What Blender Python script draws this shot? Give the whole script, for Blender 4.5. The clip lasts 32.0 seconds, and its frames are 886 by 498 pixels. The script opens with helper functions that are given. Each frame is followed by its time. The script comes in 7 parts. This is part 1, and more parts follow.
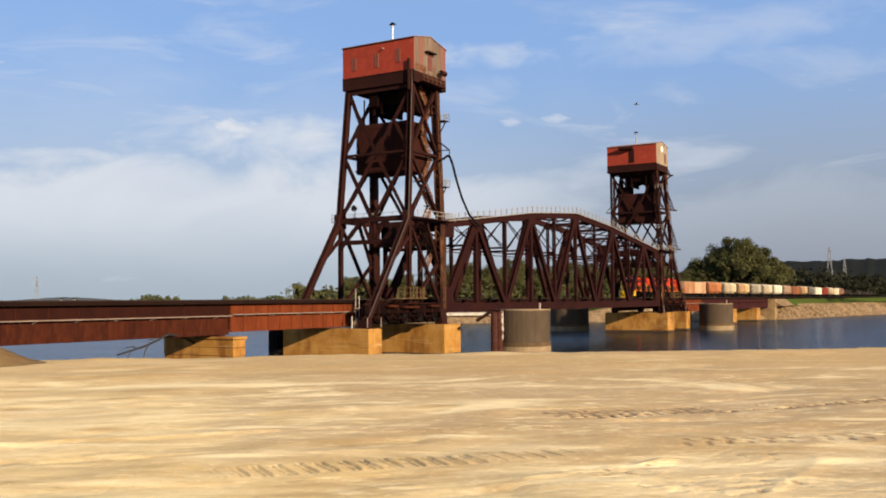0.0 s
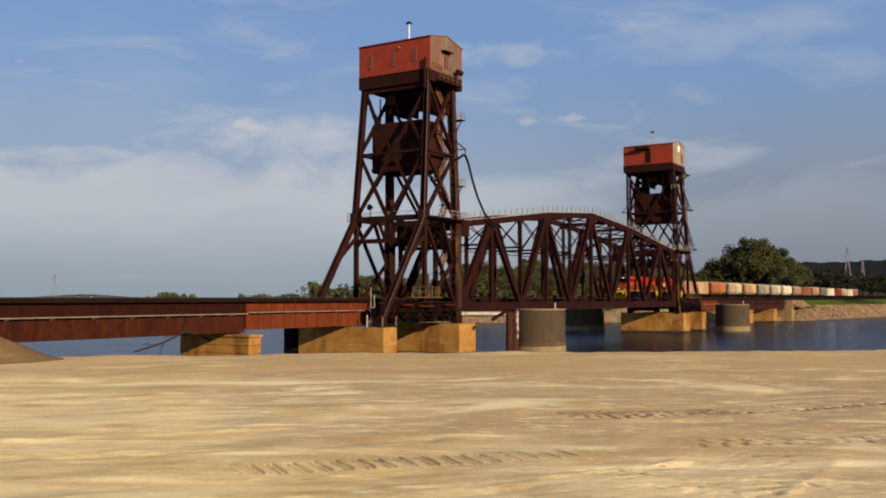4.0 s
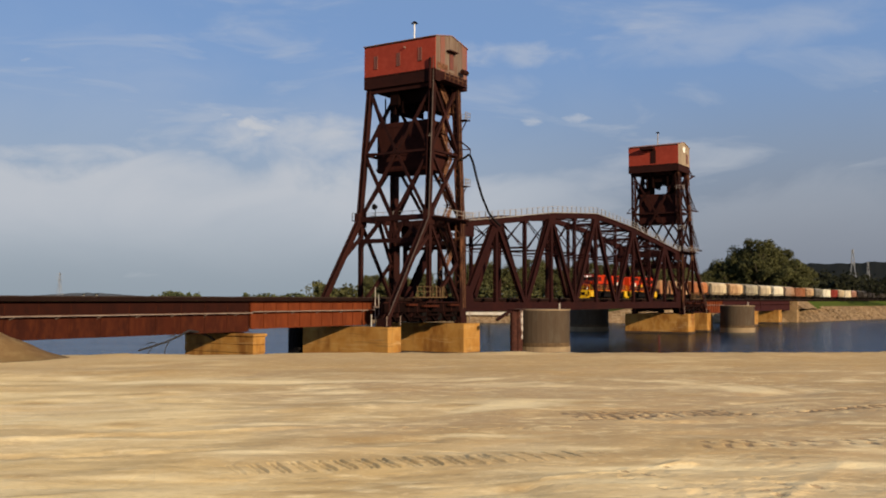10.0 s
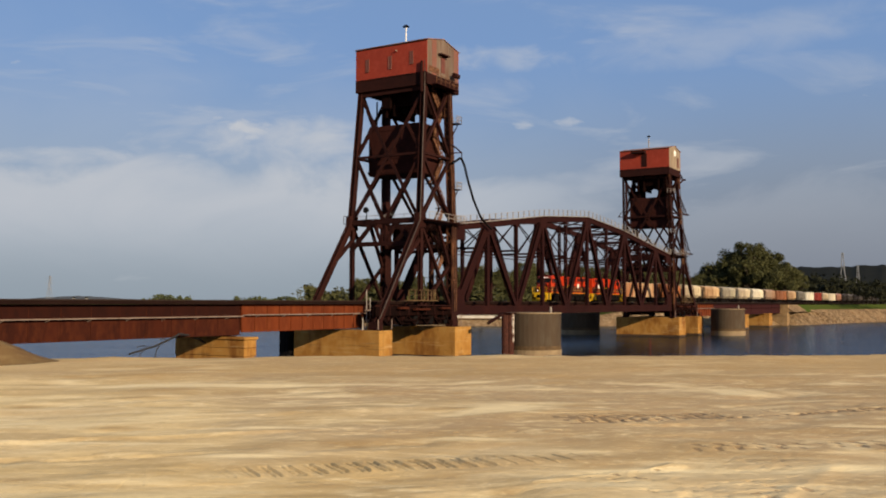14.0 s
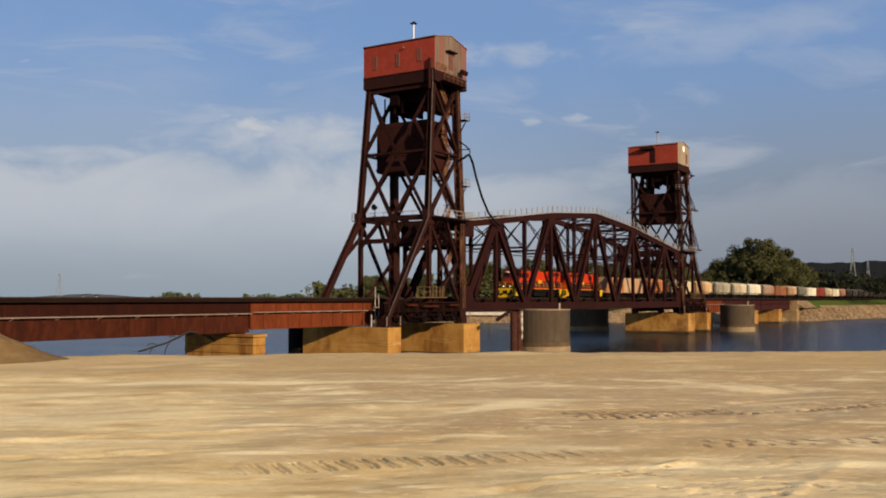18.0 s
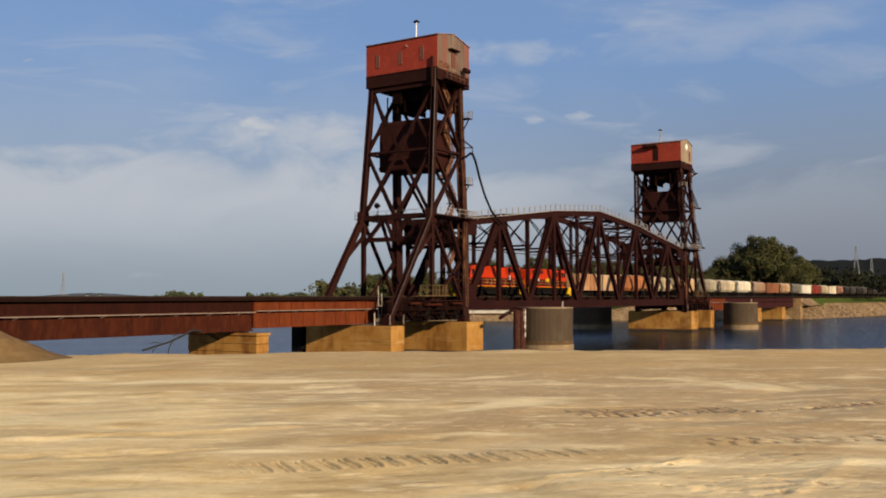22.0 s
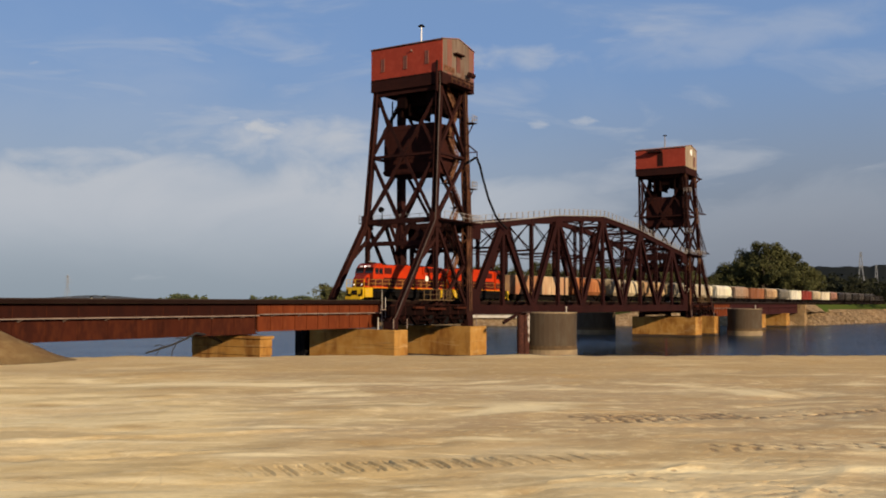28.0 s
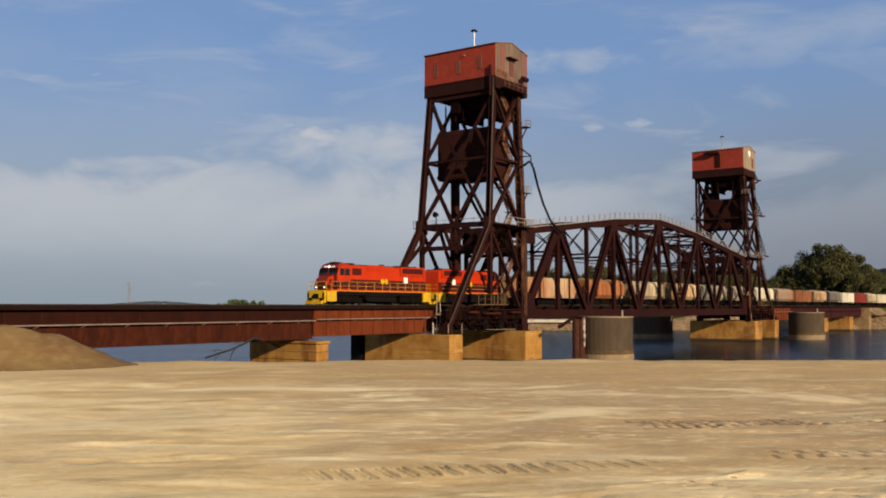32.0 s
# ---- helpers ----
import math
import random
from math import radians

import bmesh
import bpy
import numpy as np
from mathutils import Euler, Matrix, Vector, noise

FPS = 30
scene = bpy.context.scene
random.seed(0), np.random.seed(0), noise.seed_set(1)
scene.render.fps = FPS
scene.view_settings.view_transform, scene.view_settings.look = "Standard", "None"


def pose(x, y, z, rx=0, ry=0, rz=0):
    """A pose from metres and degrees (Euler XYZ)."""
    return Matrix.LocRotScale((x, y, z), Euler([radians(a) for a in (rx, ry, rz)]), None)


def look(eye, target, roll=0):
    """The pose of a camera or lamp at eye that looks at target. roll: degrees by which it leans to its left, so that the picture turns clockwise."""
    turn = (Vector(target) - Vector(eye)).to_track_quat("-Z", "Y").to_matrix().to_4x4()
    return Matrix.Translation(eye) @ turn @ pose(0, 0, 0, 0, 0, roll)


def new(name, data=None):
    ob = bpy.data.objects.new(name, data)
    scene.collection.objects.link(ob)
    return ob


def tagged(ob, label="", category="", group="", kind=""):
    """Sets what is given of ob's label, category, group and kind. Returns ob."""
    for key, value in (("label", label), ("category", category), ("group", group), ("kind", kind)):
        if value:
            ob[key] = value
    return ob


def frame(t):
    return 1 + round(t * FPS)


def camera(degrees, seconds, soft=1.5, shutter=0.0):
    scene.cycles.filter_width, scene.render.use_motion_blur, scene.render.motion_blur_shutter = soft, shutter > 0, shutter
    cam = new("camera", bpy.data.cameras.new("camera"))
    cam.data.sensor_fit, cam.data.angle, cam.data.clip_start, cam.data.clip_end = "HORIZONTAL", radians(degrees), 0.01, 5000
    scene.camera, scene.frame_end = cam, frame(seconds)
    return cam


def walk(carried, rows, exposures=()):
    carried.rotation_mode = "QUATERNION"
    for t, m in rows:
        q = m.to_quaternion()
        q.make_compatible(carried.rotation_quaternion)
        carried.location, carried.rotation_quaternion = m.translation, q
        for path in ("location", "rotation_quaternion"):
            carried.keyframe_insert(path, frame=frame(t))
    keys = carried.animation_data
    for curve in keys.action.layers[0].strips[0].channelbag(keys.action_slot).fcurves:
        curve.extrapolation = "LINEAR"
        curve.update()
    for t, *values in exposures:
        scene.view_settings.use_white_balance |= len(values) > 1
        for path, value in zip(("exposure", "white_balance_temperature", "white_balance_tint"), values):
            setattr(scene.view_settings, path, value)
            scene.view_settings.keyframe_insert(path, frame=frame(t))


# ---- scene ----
cam = camera(50.29, 32.0, soft=1.9)
EYE = Vector((0, 0, 1.65))


def gaze(yaw, pitch, roll):
    a, b = radians(yaw), radians(pitch)
    way = Vector((math.cos(a) * math.cos(b), math.sin(a) * math.cos(b), math.sin(b)))
    return look(EYE, EYE + way * 100, roll)


# seconds, heading from the track's line towards the river, tilt, lean
walk(cam, [(t, gaze(y, p, r)) for t, y, p, r in (
    (0, 30.60, 3.12, -0.47), (0.5, 30.80, 3.05, -0.24), (1, 30.95, 3.00, -0.22), (1.5, 31.14, 2.99, -0.18), (2, 31.38,
    2.98, -0.06), (2.5, 31.50, 3.06, -0.07), (3, 31.69, 3.12, -0.18), (3.5, 31.62, 3.09, -0.18), (5.5, 31.36, 3.10,
    -0.02), (6, 31.37, 3.12, -0.01), (6.5, 31.38, 3.12, 0.06), (7, 31.46, 3.14, 0.12), (7.5, 31.50, 3.12, 0.15), (8,
    31.56, 3.02, 0.13), (8.5, 31.66, 2.99, 0.01), (9, 31.73, 3.00, -0.09), (9.5, 31.78, 3.02, -0.04), (10, 31.81,
    3.07, 0.09), (10.5, 31.82, 3.13, 0.14), (11, 31.73, 3.20, 0.12), (11.5, 31.72, 3.20, 0.13), (12, 31.73, 3.23,
    0.18), (12.5, 31.70, 3.32, 0.19), (13, 31.71, 3.38, 0.13), (13.5, 31.55, 3.38, 0.09), (14, 31.29, 3.27, 0.09),
    (14.5, 31.21, 3.27, -0.03), (16.5, 31.80, 3.15, 0.13), (17, 31.81, 3.12, 0.05), (17.5, 31.79, 3.10, -0.03), (18,
    31.80, 3.08, -0.07), (18.5, 31.84, 3.08, -0.05), (19, 31.82, 3.08, -0.03), (19.5, 31.82, 3.06, -0.06), (20, 31.86,
    3.07, -0.20), (20.5, 31.88, 3.08, -0.28), (21, 31.93, 3.09, -0.24), (21.5, 31.98, 2.99, -0.21), (22, 31.98, 2.98,
    -0.18), (22.5, 32.00, 2.95, -0.08), (23, 31.96, 2.94, -0.03), (23.5, 31.90, 2.94, 0.01), (24, 31.85, 3.03, 0.10),
    (24.5, 31.85, 3.12, 0.13), (25, 31.81, 3.15, 0.07), (25.5, 31.84, 3.19, 0.01), (27.5, 32.14, 3.18, 0.34), (28,
    32.22, 3.24, 0.15), (28.5, 32.37, 3.54, 0.08), (29, 32.67, 3.61, 0.04), (29.5, 32.94, 3.62, -0.04), (30, 33.50,
    3.54, -0.11), (30.5, 33.94, 3.50, -0.13), (31, 34.73, 3.48, -0.10), (31.5, 35.13, 3.51, -0.06), (32, 35.52, 3.52,
    -0.06),
)], exposures=[(0, 1.04), (1.0, 1.02), (1.5, 0.78), (2.0, 0.56), (3.2, 0.57), (9, 0.57), (20, 0.55), (32, 0.50)])

# ---- light ----
SUN_WAY = Vector((-0.36, -0.885, 0.295)).normalized()  # towards the sun
world = bpy.data.worlds.new("world")
scene.world = world
world.use_nodes = True


def make_sky():
    nt = world.node_tree
    n, l = nt.nodes, nt.links
    n.clear()
    out = n.new("ShaderNodeOutputWorld")
    bg = n.new("ShaderNodeBackground")
    sky = n.new("ShaderNodeTexSky")
    sky.sky_type, sky.sun_disc = "NISHITA", False
    sky.sun_elevation = math.asin(SUN_WAY.z)
    sky.sun_rotation = math.atan2(SUN_WAY.x, SUN_WAY.y)
    sky.air_density, sky.dust_density, sky.ozone_density = 1.0, 0.6, 4.5
    bg.inputs["Strength"].default_value = 0.052
    co = n.new("ShaderNodeTexCoord")
    sep = n.new("ShaderNodeSeparateXYZ")
    l.new(co.outputs["Generated"], sep.inputs[0])

    def math_(op, a, b=None):
        m = n.new("ShaderNodeMath")
        m.operation = op
        for i, v in enumerate((a, b)):
            if v is None:
                continue
            if isinstance(v, (int, float)):
                m.inputs[i].default_value = v
            else:
                l.new(v, m.inputs[i])
        return m.outputs[0]

    # heading and height above the horizon, in degrees
    head = math_("MULTIPLY", math_("ARCTAN2", sep.outputs["Y"], sep.outputs["X"]), 57.2958)
    high = math_("MULTIPLY", math_("ARCSINE", sep.outputs["Z"]), 57.2958)
    comb = n.new("ShaderNodeCombineXYZ")
    l.new(head, comb.inputs[0])
    l.new(high, comb.inputs[1])

    def cloud_noise(scale, shift, stretch, turn=0.0, detail=6.0, rough=0.5, bend=0.3):
        mp = n.new("ShaderNodeMapping")
        mp.inputs["Location"].default_value = shift
        mp.inputs["Rotation"].default_value = (0, 0, turn)
        mp.inputs["Scale"].default_value = stretch
        l.new(comb.outputs[0], mp.inputs[0])
        no = n.new("ShaderNodeTexNoise")
        no.inputs["Scale"].default_value = scale
        no.inputs["Detail"].default_value = detail
        no.inputs["Roughness"].default_value = rough
        no.inputs["Distortion"].default_value = bend
        l.new(mp.outputs[0], no.inputs["Vector"])
        return no.outputs["Fac"]

    def step(v, lo, hi, top=1.0):
        mr = n.new("ShaderNodeMapRange")
        mr.interpolation_type = "SMOOTHSTEP"
        mr.inputs[1].default_value, mr.inputs[2].default_value, mr.inputs[4].default_value = lo, hi, top
        l.new(v, mr.inputs[0])
        return mr.outputs[0]

    def blob(cx, cy, rx, ry, tilt, ragged, top, scale=0.5, shift=(0, 0, 0)):
        """One cloud of soft ragged outline: heading, height, half sizes, tilt."""
        du = math_("SUBTRACT", head, cx)
        u = math_("DIVIDE", du, rx)
        v = math_("DIVIDE", math_("SUBTRACT", math_("SUBTRACT", high, cy), math_("MULTIPLY", du, tilt)), ry)
        r = math_("ADD", math_("MULTIPLY", u, u), math_("MULTIPLY", v, v))
        r = math_("ADD", r, math_("MULTIPLY", math_("SUBTRACT", cloud_noise(scale, shift, (0.7, 1.6, 1), 0.1, 6.0, 0.55, 0.5), 0.5), ragged))
        return step(r, 1.25, -0.5, top)

    # a soft bank of cloud along the horizon with a ragged top, thicker up the river
    lift = math_("MULTIPLY", math_("SUBTRACT", cloud_noise(0.11, (1.2, 3.4, 0), (1, 1.5, 1), 0.1, 7.0, 0.55, 0.4), 0.5), 8.5)
    edge = math_("ADD", math_("ADD", high, lift), math_("MULTIPLY", math_("SUBTRACT", 50.0, head), 0.05))
    fluff = math_("ADD", 0.58, math_("MULTIPLY", cloud_noise(0.16, (5.1, 0.6, 0), (0.7, 1.5, 1), 0.2, 6.0, 0.55, 0.5), 0.7))
    bank = math_("MULTIPLY", step(edge, 9.4, 6.9, 0.85), fluff)
    thin = math_("MULTIPLY", step(edge, 17.0, 8.0), 0.22)
    low = step(high, 6.5, 0.0)
    bank = math_("MULTIPLY", math_("MULTIPLY", math_("MAXIMUM", bank, thin), math_("SUBTRACT", 1.0, math_("MULTIPLY", low, 0.9))), math_("ADD", 0.30, step(head, 16.0, 36.0, 0.70)))
    wisps = math_("MULTIPLY", step(cloud_noise(0.10, (7.7, 1.1, 0), (0.8, 3.4, 1), 0.28, 7.0, 0.55, 0.8), 0.47, 0.75), 0.50)
    puff = math_("MULTIPLY", math_("MULTIPLY", step(high, 5.0, 9.0), step(cloud_noise(0.42, (2.9, 8.3, 0), (0.8, 2.2, 1), 0.1, 5.0, 0.5, 0.4), 0.70, 0.80)), 0.35)
    cover = math_("MAXIMUM", math_("MAXIMUM", bank, wisps), puff)
    # the cloud tongue left of the near tower with its bright crest, and small clouds between the towers
    for spot in ((40.5, 9.3, 8.5, 1.7, -0.06, 3.0, 0.85, 0.30, (3, 1, 0)), (43.6, 10.4, 2.6, 0.85, 0.05, 3.2, 0.95, 0.8, (6, 4, 0)),
                 (26.3, 10.75, 0.85, 0.34, 0.0, 2.6, 0.55, 1.6, (1, 9, 0)), (23.7, 10.85, 0.95, 0.38, 0.05, 2.6, 0.55, 1.6, (8, 2, 0)),
                 (27.5, 14.7, 4.2, 0.8, 0.03, 3.0, 0.48, 0.6, (4, 7, 0)), (52.0, 8.1, 6.5, 0.9, -0.03, 2.6, 0.75, 0.4, (9, 9, 0)),
                 (15.0, 15.2, 9.5, 1.5, -0.07, 2.8, 0.34, 0.35, (5, 3, 0)), (51.0, 13.0, 6.5, 3.0, 0.0, 2.6, 0.22, 0.25, (2, 6, 0)), (25.5, 6.0, 6.0, 2.2, 0.0, 2.2, 0.45, 0.3, (7, 1, 0))):
        cover = math_("MAXIMUM", cover, blob(*spot))
    m1 = n.new("ShaderNodeMixRGB")
    m1.inputs[2].default_value = (3.5, 4.2, 4.8, 1)
    veil = n.new("ShaderNodeMixRGB")
    veil.inputs[0].default_value = 0.70
    veil.inputs[2].default_value = (3.0, 4.75, 8.3, 1)
    l.new(sky.outputs[0], veil.inputs[1])
    l.new(veil.outputs[0], m1.inputs[1])
    l.new(step(high, 16.0, 0.0, 0.95), m1.inputs[0])
    # murkier haze low down the river
    m3 = n.new("ShaderNodeMixRGB")
    m3.inputs[2].default_value = (2.52, 2.80, 3.45, 1)
    l.new(m1.outputs[0], m3.inputs[1])
    l.new(math_("MULTIPLY", step(high, 15.0, 0.0), step(head, 38.0, 9.0, 0.92)), m3.inputs[0])
    m2 = n.new("ShaderNodeMixRGB")
    m2.inputs[2].default_value = (7.0, 7.25, 7.75, 1)
    l.new(m3.outputs[0], m2.inputs[1])
    l.new(cover, m2.inputs[0])
    l.new(m2.outputs[0], bg.inputs[0])
    l.new(bg.outputs[0], out.inputs[0])


make_sky()
sun = new("sun", bpy.data.lights.new("sun", "SUN"))
sun.data.energy, sun.data.angle, sun.data.color = 5.0, radians(0.6), (1.0, 0.80, 0.56)
sun.matrix_world = look(SUN_WAY * 300, (0, 0, 0))


# ---- materials ----
def material(name, base, second=None, rough=0.7, metal=0.0, scale=1.0, fine=12.0, bump=0.02, mix=(0.35, 0.7), third=None,
             spread=0.0, stretch=(1, 1, 1), spec=0.5):
    """Base colour, a second one in large patches, a third in fine grain; spread varies the brightness object by object."""
    m = bpy.data.materials.new(name)
    m.use_nodes = True
    nt = m.node_tree
    n, l = nt.nodes, nt.links
    b = n["Principled BSDF"]
    b.inputs["Roughness"].default_value, b.inputs["Metallic"].default_value = rough, metal
    b.inputs["Specular IOR Level"].default_value = spec
    co = n.new("ShaderNodeTexCoord")
    geo = n.new("ShaderNodeNewGeometry")
    mp = n.new("ShaderNodeMapping")
    mp.inputs["Scale"].default_value = stretch
    l.new(geo.outputs["Position"] if spread < 0 else co.outputs["Object"], mp.inputs[0])
    n1 = n.new("ShaderNodeTexNoise")
    n1.inputs["Scale"].default_value, n1.inputs["Detail"].default_value = scale, 5
    n2 = n.new("ShaderNodeTexNoise")
    n2.inputs["Scale"].default_value, n2.inputs["Detail"].default_value = fine, 4
    l.new(mp.outputs[0], n1.inputs["Vector"])
    l.new(mp.outputs[0], n2.inputs["Vector"])
    r1 = n.new("ShaderNodeMapRange")
    r1.inputs[1].default_value, r1.inputs[2].default_value = mix
    l.new(n1.outputs["Fac"], r1.inputs[0])
    c1 = n.new("ShaderNodeMixRGB")
    c1.inputs[1].default_value = (*base, 1)
    c1.inputs[2].default_value = (*(second or [v * 0.75 for v in base]), 1)
    l.new(r1.outputs[0], c1.inputs[0])
    r2 = n.new("ShaderNodeMapRange")
    r2.inputs[1].default_value, r2.inputs[2].default_value = 0.45, 0.75
    r2.inputs[4].default_value = 0.7
    l.new(n2.outputs["Fac"], r2.inputs[0])
    c2 = n.new("ShaderNodeMixRGB")
    c2.inputs[2].default_value = (*(third or [v * 0.8 for v in base]), 1)
    l.new(c1.outputs[0], c2.inputs[1])
    l.new(r2.outputs[0], c2.inputs[0])
    last = c2.outputs[0]
    if spread:
        info = n.new("ShaderNodeObjectInfo")
        mr = n.new("ShaderNodeMapRange")
        mr.inputs[3].default_value, mr.inputs[4].default_value = 1 - abs(spread), 1 + abs(spread)
        l.new(info.outputs["Random"], mr.inputs[0])
        hs = n.new("ShaderNodeHueSaturation")
        l.new(mr.outputs[0], hs.inputs["Value"])
        l.new(last, hs.inputs["Color"])
        last = hs.outputs[0]
    l.new(last, b.inputs["Base Color"])
    if bump:
        bp = n.new("ShaderNodeBump")
        bp.inputs["Strength"].default_value, bp.inputs["Distance"].default_value = 0.6, bump
        l.new(n2.outputs["Fac"], bp.inputs["Height"])
        l.new(bp.outputs[0], b.inputs["Normal"])
    return m


STEEL = material("rusted_dark_steel", (0.0165, 0.0056, 0.0046), (0.027, 0.0082, 0.0060), 0.85, 0.0, 0.35, 3.0, 0.01, third=(0.0095, 0.0040, 0.0036), spec=0.06)
SPAN_STEEL = material("dark_purple_rust_steel", (0.0150, 0.0046, 0.0042), (0.0225, 0.0064, 0.0052), 0.85, 0.0, 0.35, 3.0, 0.01, third=(0.0090, 0.0034, 0.0032), spec=0.05)
STEEL_ORANGE = material("bright_rust", (0.125, 0.052, 0.024), (0.045, 0.019, 0.011), 0.85, 0.0, 0.5, 3.0, 0.01, third=(0.24, 0.135, 0.08), spec=0.1)
GIRDER_DARK = material("rusted_girder", (0.037, 0.0086, 0.0040), (0.021, 0.0056, 0.0034), 0.85, 0.0, 0.5, 2.2, 0.01, third=(0.060, 0.0155, 0.0058), spec=0.06, spread=0.04, stretch=(1, 1, 0.4))
GIRDER_UPPER = material("darker_girder_rust", (0.0165, 0.0048, 0.0034), (0.024, 0.0064, 0.0038), 0.85, 0.0, 0.5, 2.2, 0.01, third=(0.011, 0.0040, 0.0032), spec=0.05, stretch=(1, 1, 0.4))
GIRDER_RED = material("red_rust_girder", (0.104, 0.0225, 0.0066), (0.066, 0.0140, 0.0048), 0.85, 0.0, 0.5, 2.0, 0.01, third=(0.135, 0.034, 0.010), spec=0.08, spread=0.05, stretch=(1, 1, 0.3))
GIRDER_FAR = material("purple_brown_girder", (0.030, 0.0088, 0.0088), (0.022, 0.0066, 0.0066), 0.85, 0.0, 0.5, 2.0, 0.01, third=(0.040, 0.0120, 0.0110), spec=0.05)
LEDGE = material("weathered_ledge", (0.20, 0.145, 0.11), (0.12, 0.08, 0.06), 0.8, 0.0, 1.0, 5.0, 0.005)
CONDUIT = material("dull_grey_conduit", (0.075, 0.056, 0.046), (0.045, 0.030, 0.024), 0.7, 0.0, 1.0, 5.0, 0.0, spec=0.2)
DECK = material("creosoted_timber", (0.0095, 0.0044, 0.0034), (0.014, 0.0066, 0.0050), 0.95, 0.0, 0.6, 4.0, 0.01, spec=0.05)
RAIL = material("rail_steel", (0.020, 0.012, 0.009), (0.030, 0.019, 0.014), 0.7, 0.0, 1.0, 6.0, 0.0, spec=0.1)
RED_PAINT = material("faded_red_sheet", (0.215, 0.028, 0.0145), (0.172, 0.024, 0.0130), 0.8, 0.0, 0.3, 2.0, 0.004, third=(0.245, 0.040, 0.022), spread=0.03, spec=0.15)
TAN_SHEET = material("rust_streaked_pale_sheet", (0.130, 0.092, 0.066), (0.100, 0.045, 0.026), 0.8, 0.0, 0.9, 2.2, 0.004, third=(0.175, 0.140, 0.110), spread=0.22, stretch=(1, 1, 0.12), spec=0.2)
PALE_SHEET = material("pale_weathered_sheet", (0.22, 0.170, 0.115), (0.155, 0.108, 0.066), 0.8, 0.0, 0.6, 2.0, 0.004, third=(0.26, 0.215, 0.155), spread=0.15, stretch=(1, 1, 0.2), spec=0.2)
ROOF_TIN = material("roof_sheet", (0.20, 0.08, 0.05), (0.3, 0.2, 0.16), 0.6, 0.0, 0.5, 3.0, 0.004)


def pier_concrete():
    """Tan concrete with rust runs down from the bearings, pour lines and paler washed patches."""
    m = material("stained_pier_concrete", (0.300, 0.152, 0.036), (0.225, 0.100, 0.020), 0.95, 0.0, 0.35, 1.2, 0.03, mix=(0.42, 0.68), third=(0.335, 0.190, 0.058), spec=0.1, stretch=(1, 1, 0.8))
    n, l = m.node_tree.nodes, m.node_tree.links
    b = n["Principled BSDF"]
    co = n.new("ShaderNodeNewGeometry")

    def runs(scale, stretch, lo, hi, top, colour, shift=0.0):
        mp = n.new("ShaderNodeMapping")
        mp.inputs["Scale"].default_value = stretch
        mp.inputs["Location"].default_value = (shift, shift, shift)
        l.new(co.outputs["Position"], mp.inputs[0])
        no = n.new("ShaderNodeTexNoise")
        no.inputs["Scale"].default_value, no.inputs["Detail"].default_value, no.inputs["Roughness"].default_value = scale, 5, 0.6
        l.new(mp.outputs[0], no.inputs["Vector"])
        mr = n.new("ShaderNodeMapRange")
        mr.inputs[1].default_value, mr.inputs[2].default_value, mr.inputs[4].default_value = lo, hi, top
        l.new(no.outputs["Fac"], mr.inputs[0])
        mx = n.new("ShaderNodeMixRGB")
        mx.inputs[2].default_value = (*colour, 1)
        l.new(b.inputs["Base Color"].links[0].from_socket, mx.inputs[1])
        l.new(mr.outputs[0], mx.inputs[0])
        l.new(mx.outputs[0], b.inputs["Base Color"])

    runs(0.42, (1, 1, 0.35), 0.50, 0.66, 0.8, (0.125, 0.046, 0.010))
    runs(1.1, (1, 1, 0.16), 0.58, 0.74, 0.5, (0.085, 0.036, 0.012), 7.0)
    runs(0.8, (0.25, 0.25, 2.6), 0.57, 0.70, 0.45, (0.38, 0.26, 0.12), 3.0)
    runs(1.1, (0.15, 0.15, 3.2), 0.60, 0.66, 0.5, (0.14, 0.075, 0.025), 12.0)
    return m


CONCRETE = pier_concrete()
CELL = material("grey_sheet_piles", (0.060, 0.041, 0.025), (0.043, 0.028, 0.017), 0.9, 0.0, 0.3, 1.5, 0.02, third=(0.072, 0.058, 0.039), spec=0.15, stretch=(1, 1, 0.3), spread=0.06)
WET = material("wet_stained_concrete", (0.034, 0.020, 0.010), (0.060, 0.034, 0.014), 0.6, 0.0, 0.8, 3.0, 0.02, third=(0.024, 0.014, 0.009), spec=0.3)
CELL_STAIN = material("brown_tide_stain", (0.085, 0.052, 0.024), (0.055, 0.034, 0.017), 0.85, 0.0, 0.6, 2.0, 0.02, third=(0.12, 0.078, 0.04), spec=0.15)
CELL_BAND = material("pale_tide_band", (0.22, 0.155, 0.08), (0.14, 0.095, 0.05), 0.9, 0.0, 0.5, 2.0, 0.02)
GALV = material("galvanised_rail", (0.34, 0.31, 0.27), (0.20, 0.15, 0.11), 0.5, 0.3, 1.0, 6.0, 0.0)
WHITE = material("white_paint", (0.75, 0.73, 0.68), (0.6, 0.57, 0.5), 0.6, 0.0, 1.0, 6.0, 0.0)
BLACK = material("black_paint", (0.0036, 0.0031, 0.0030), (0.0060, 0.0048, 0.0044), 0.8, 0.0, 1.0, 6.0, 0.003, spec=0.08)
ORANGE = material("orange_locomotive_paint", (0.385, 0.0255, 0.0022), (0.30, 0.018, 0.0018), 0.5, 0.0, 0.4, 3.0, 0.0, spec=0.18)
YELLOW = material("yellow_paint", (0.54, 0.335, 0.006), (0.38, 0.21, 0.008), 0.6, 0.0, 1.2, 4.0, 0.0, spec=0.2)
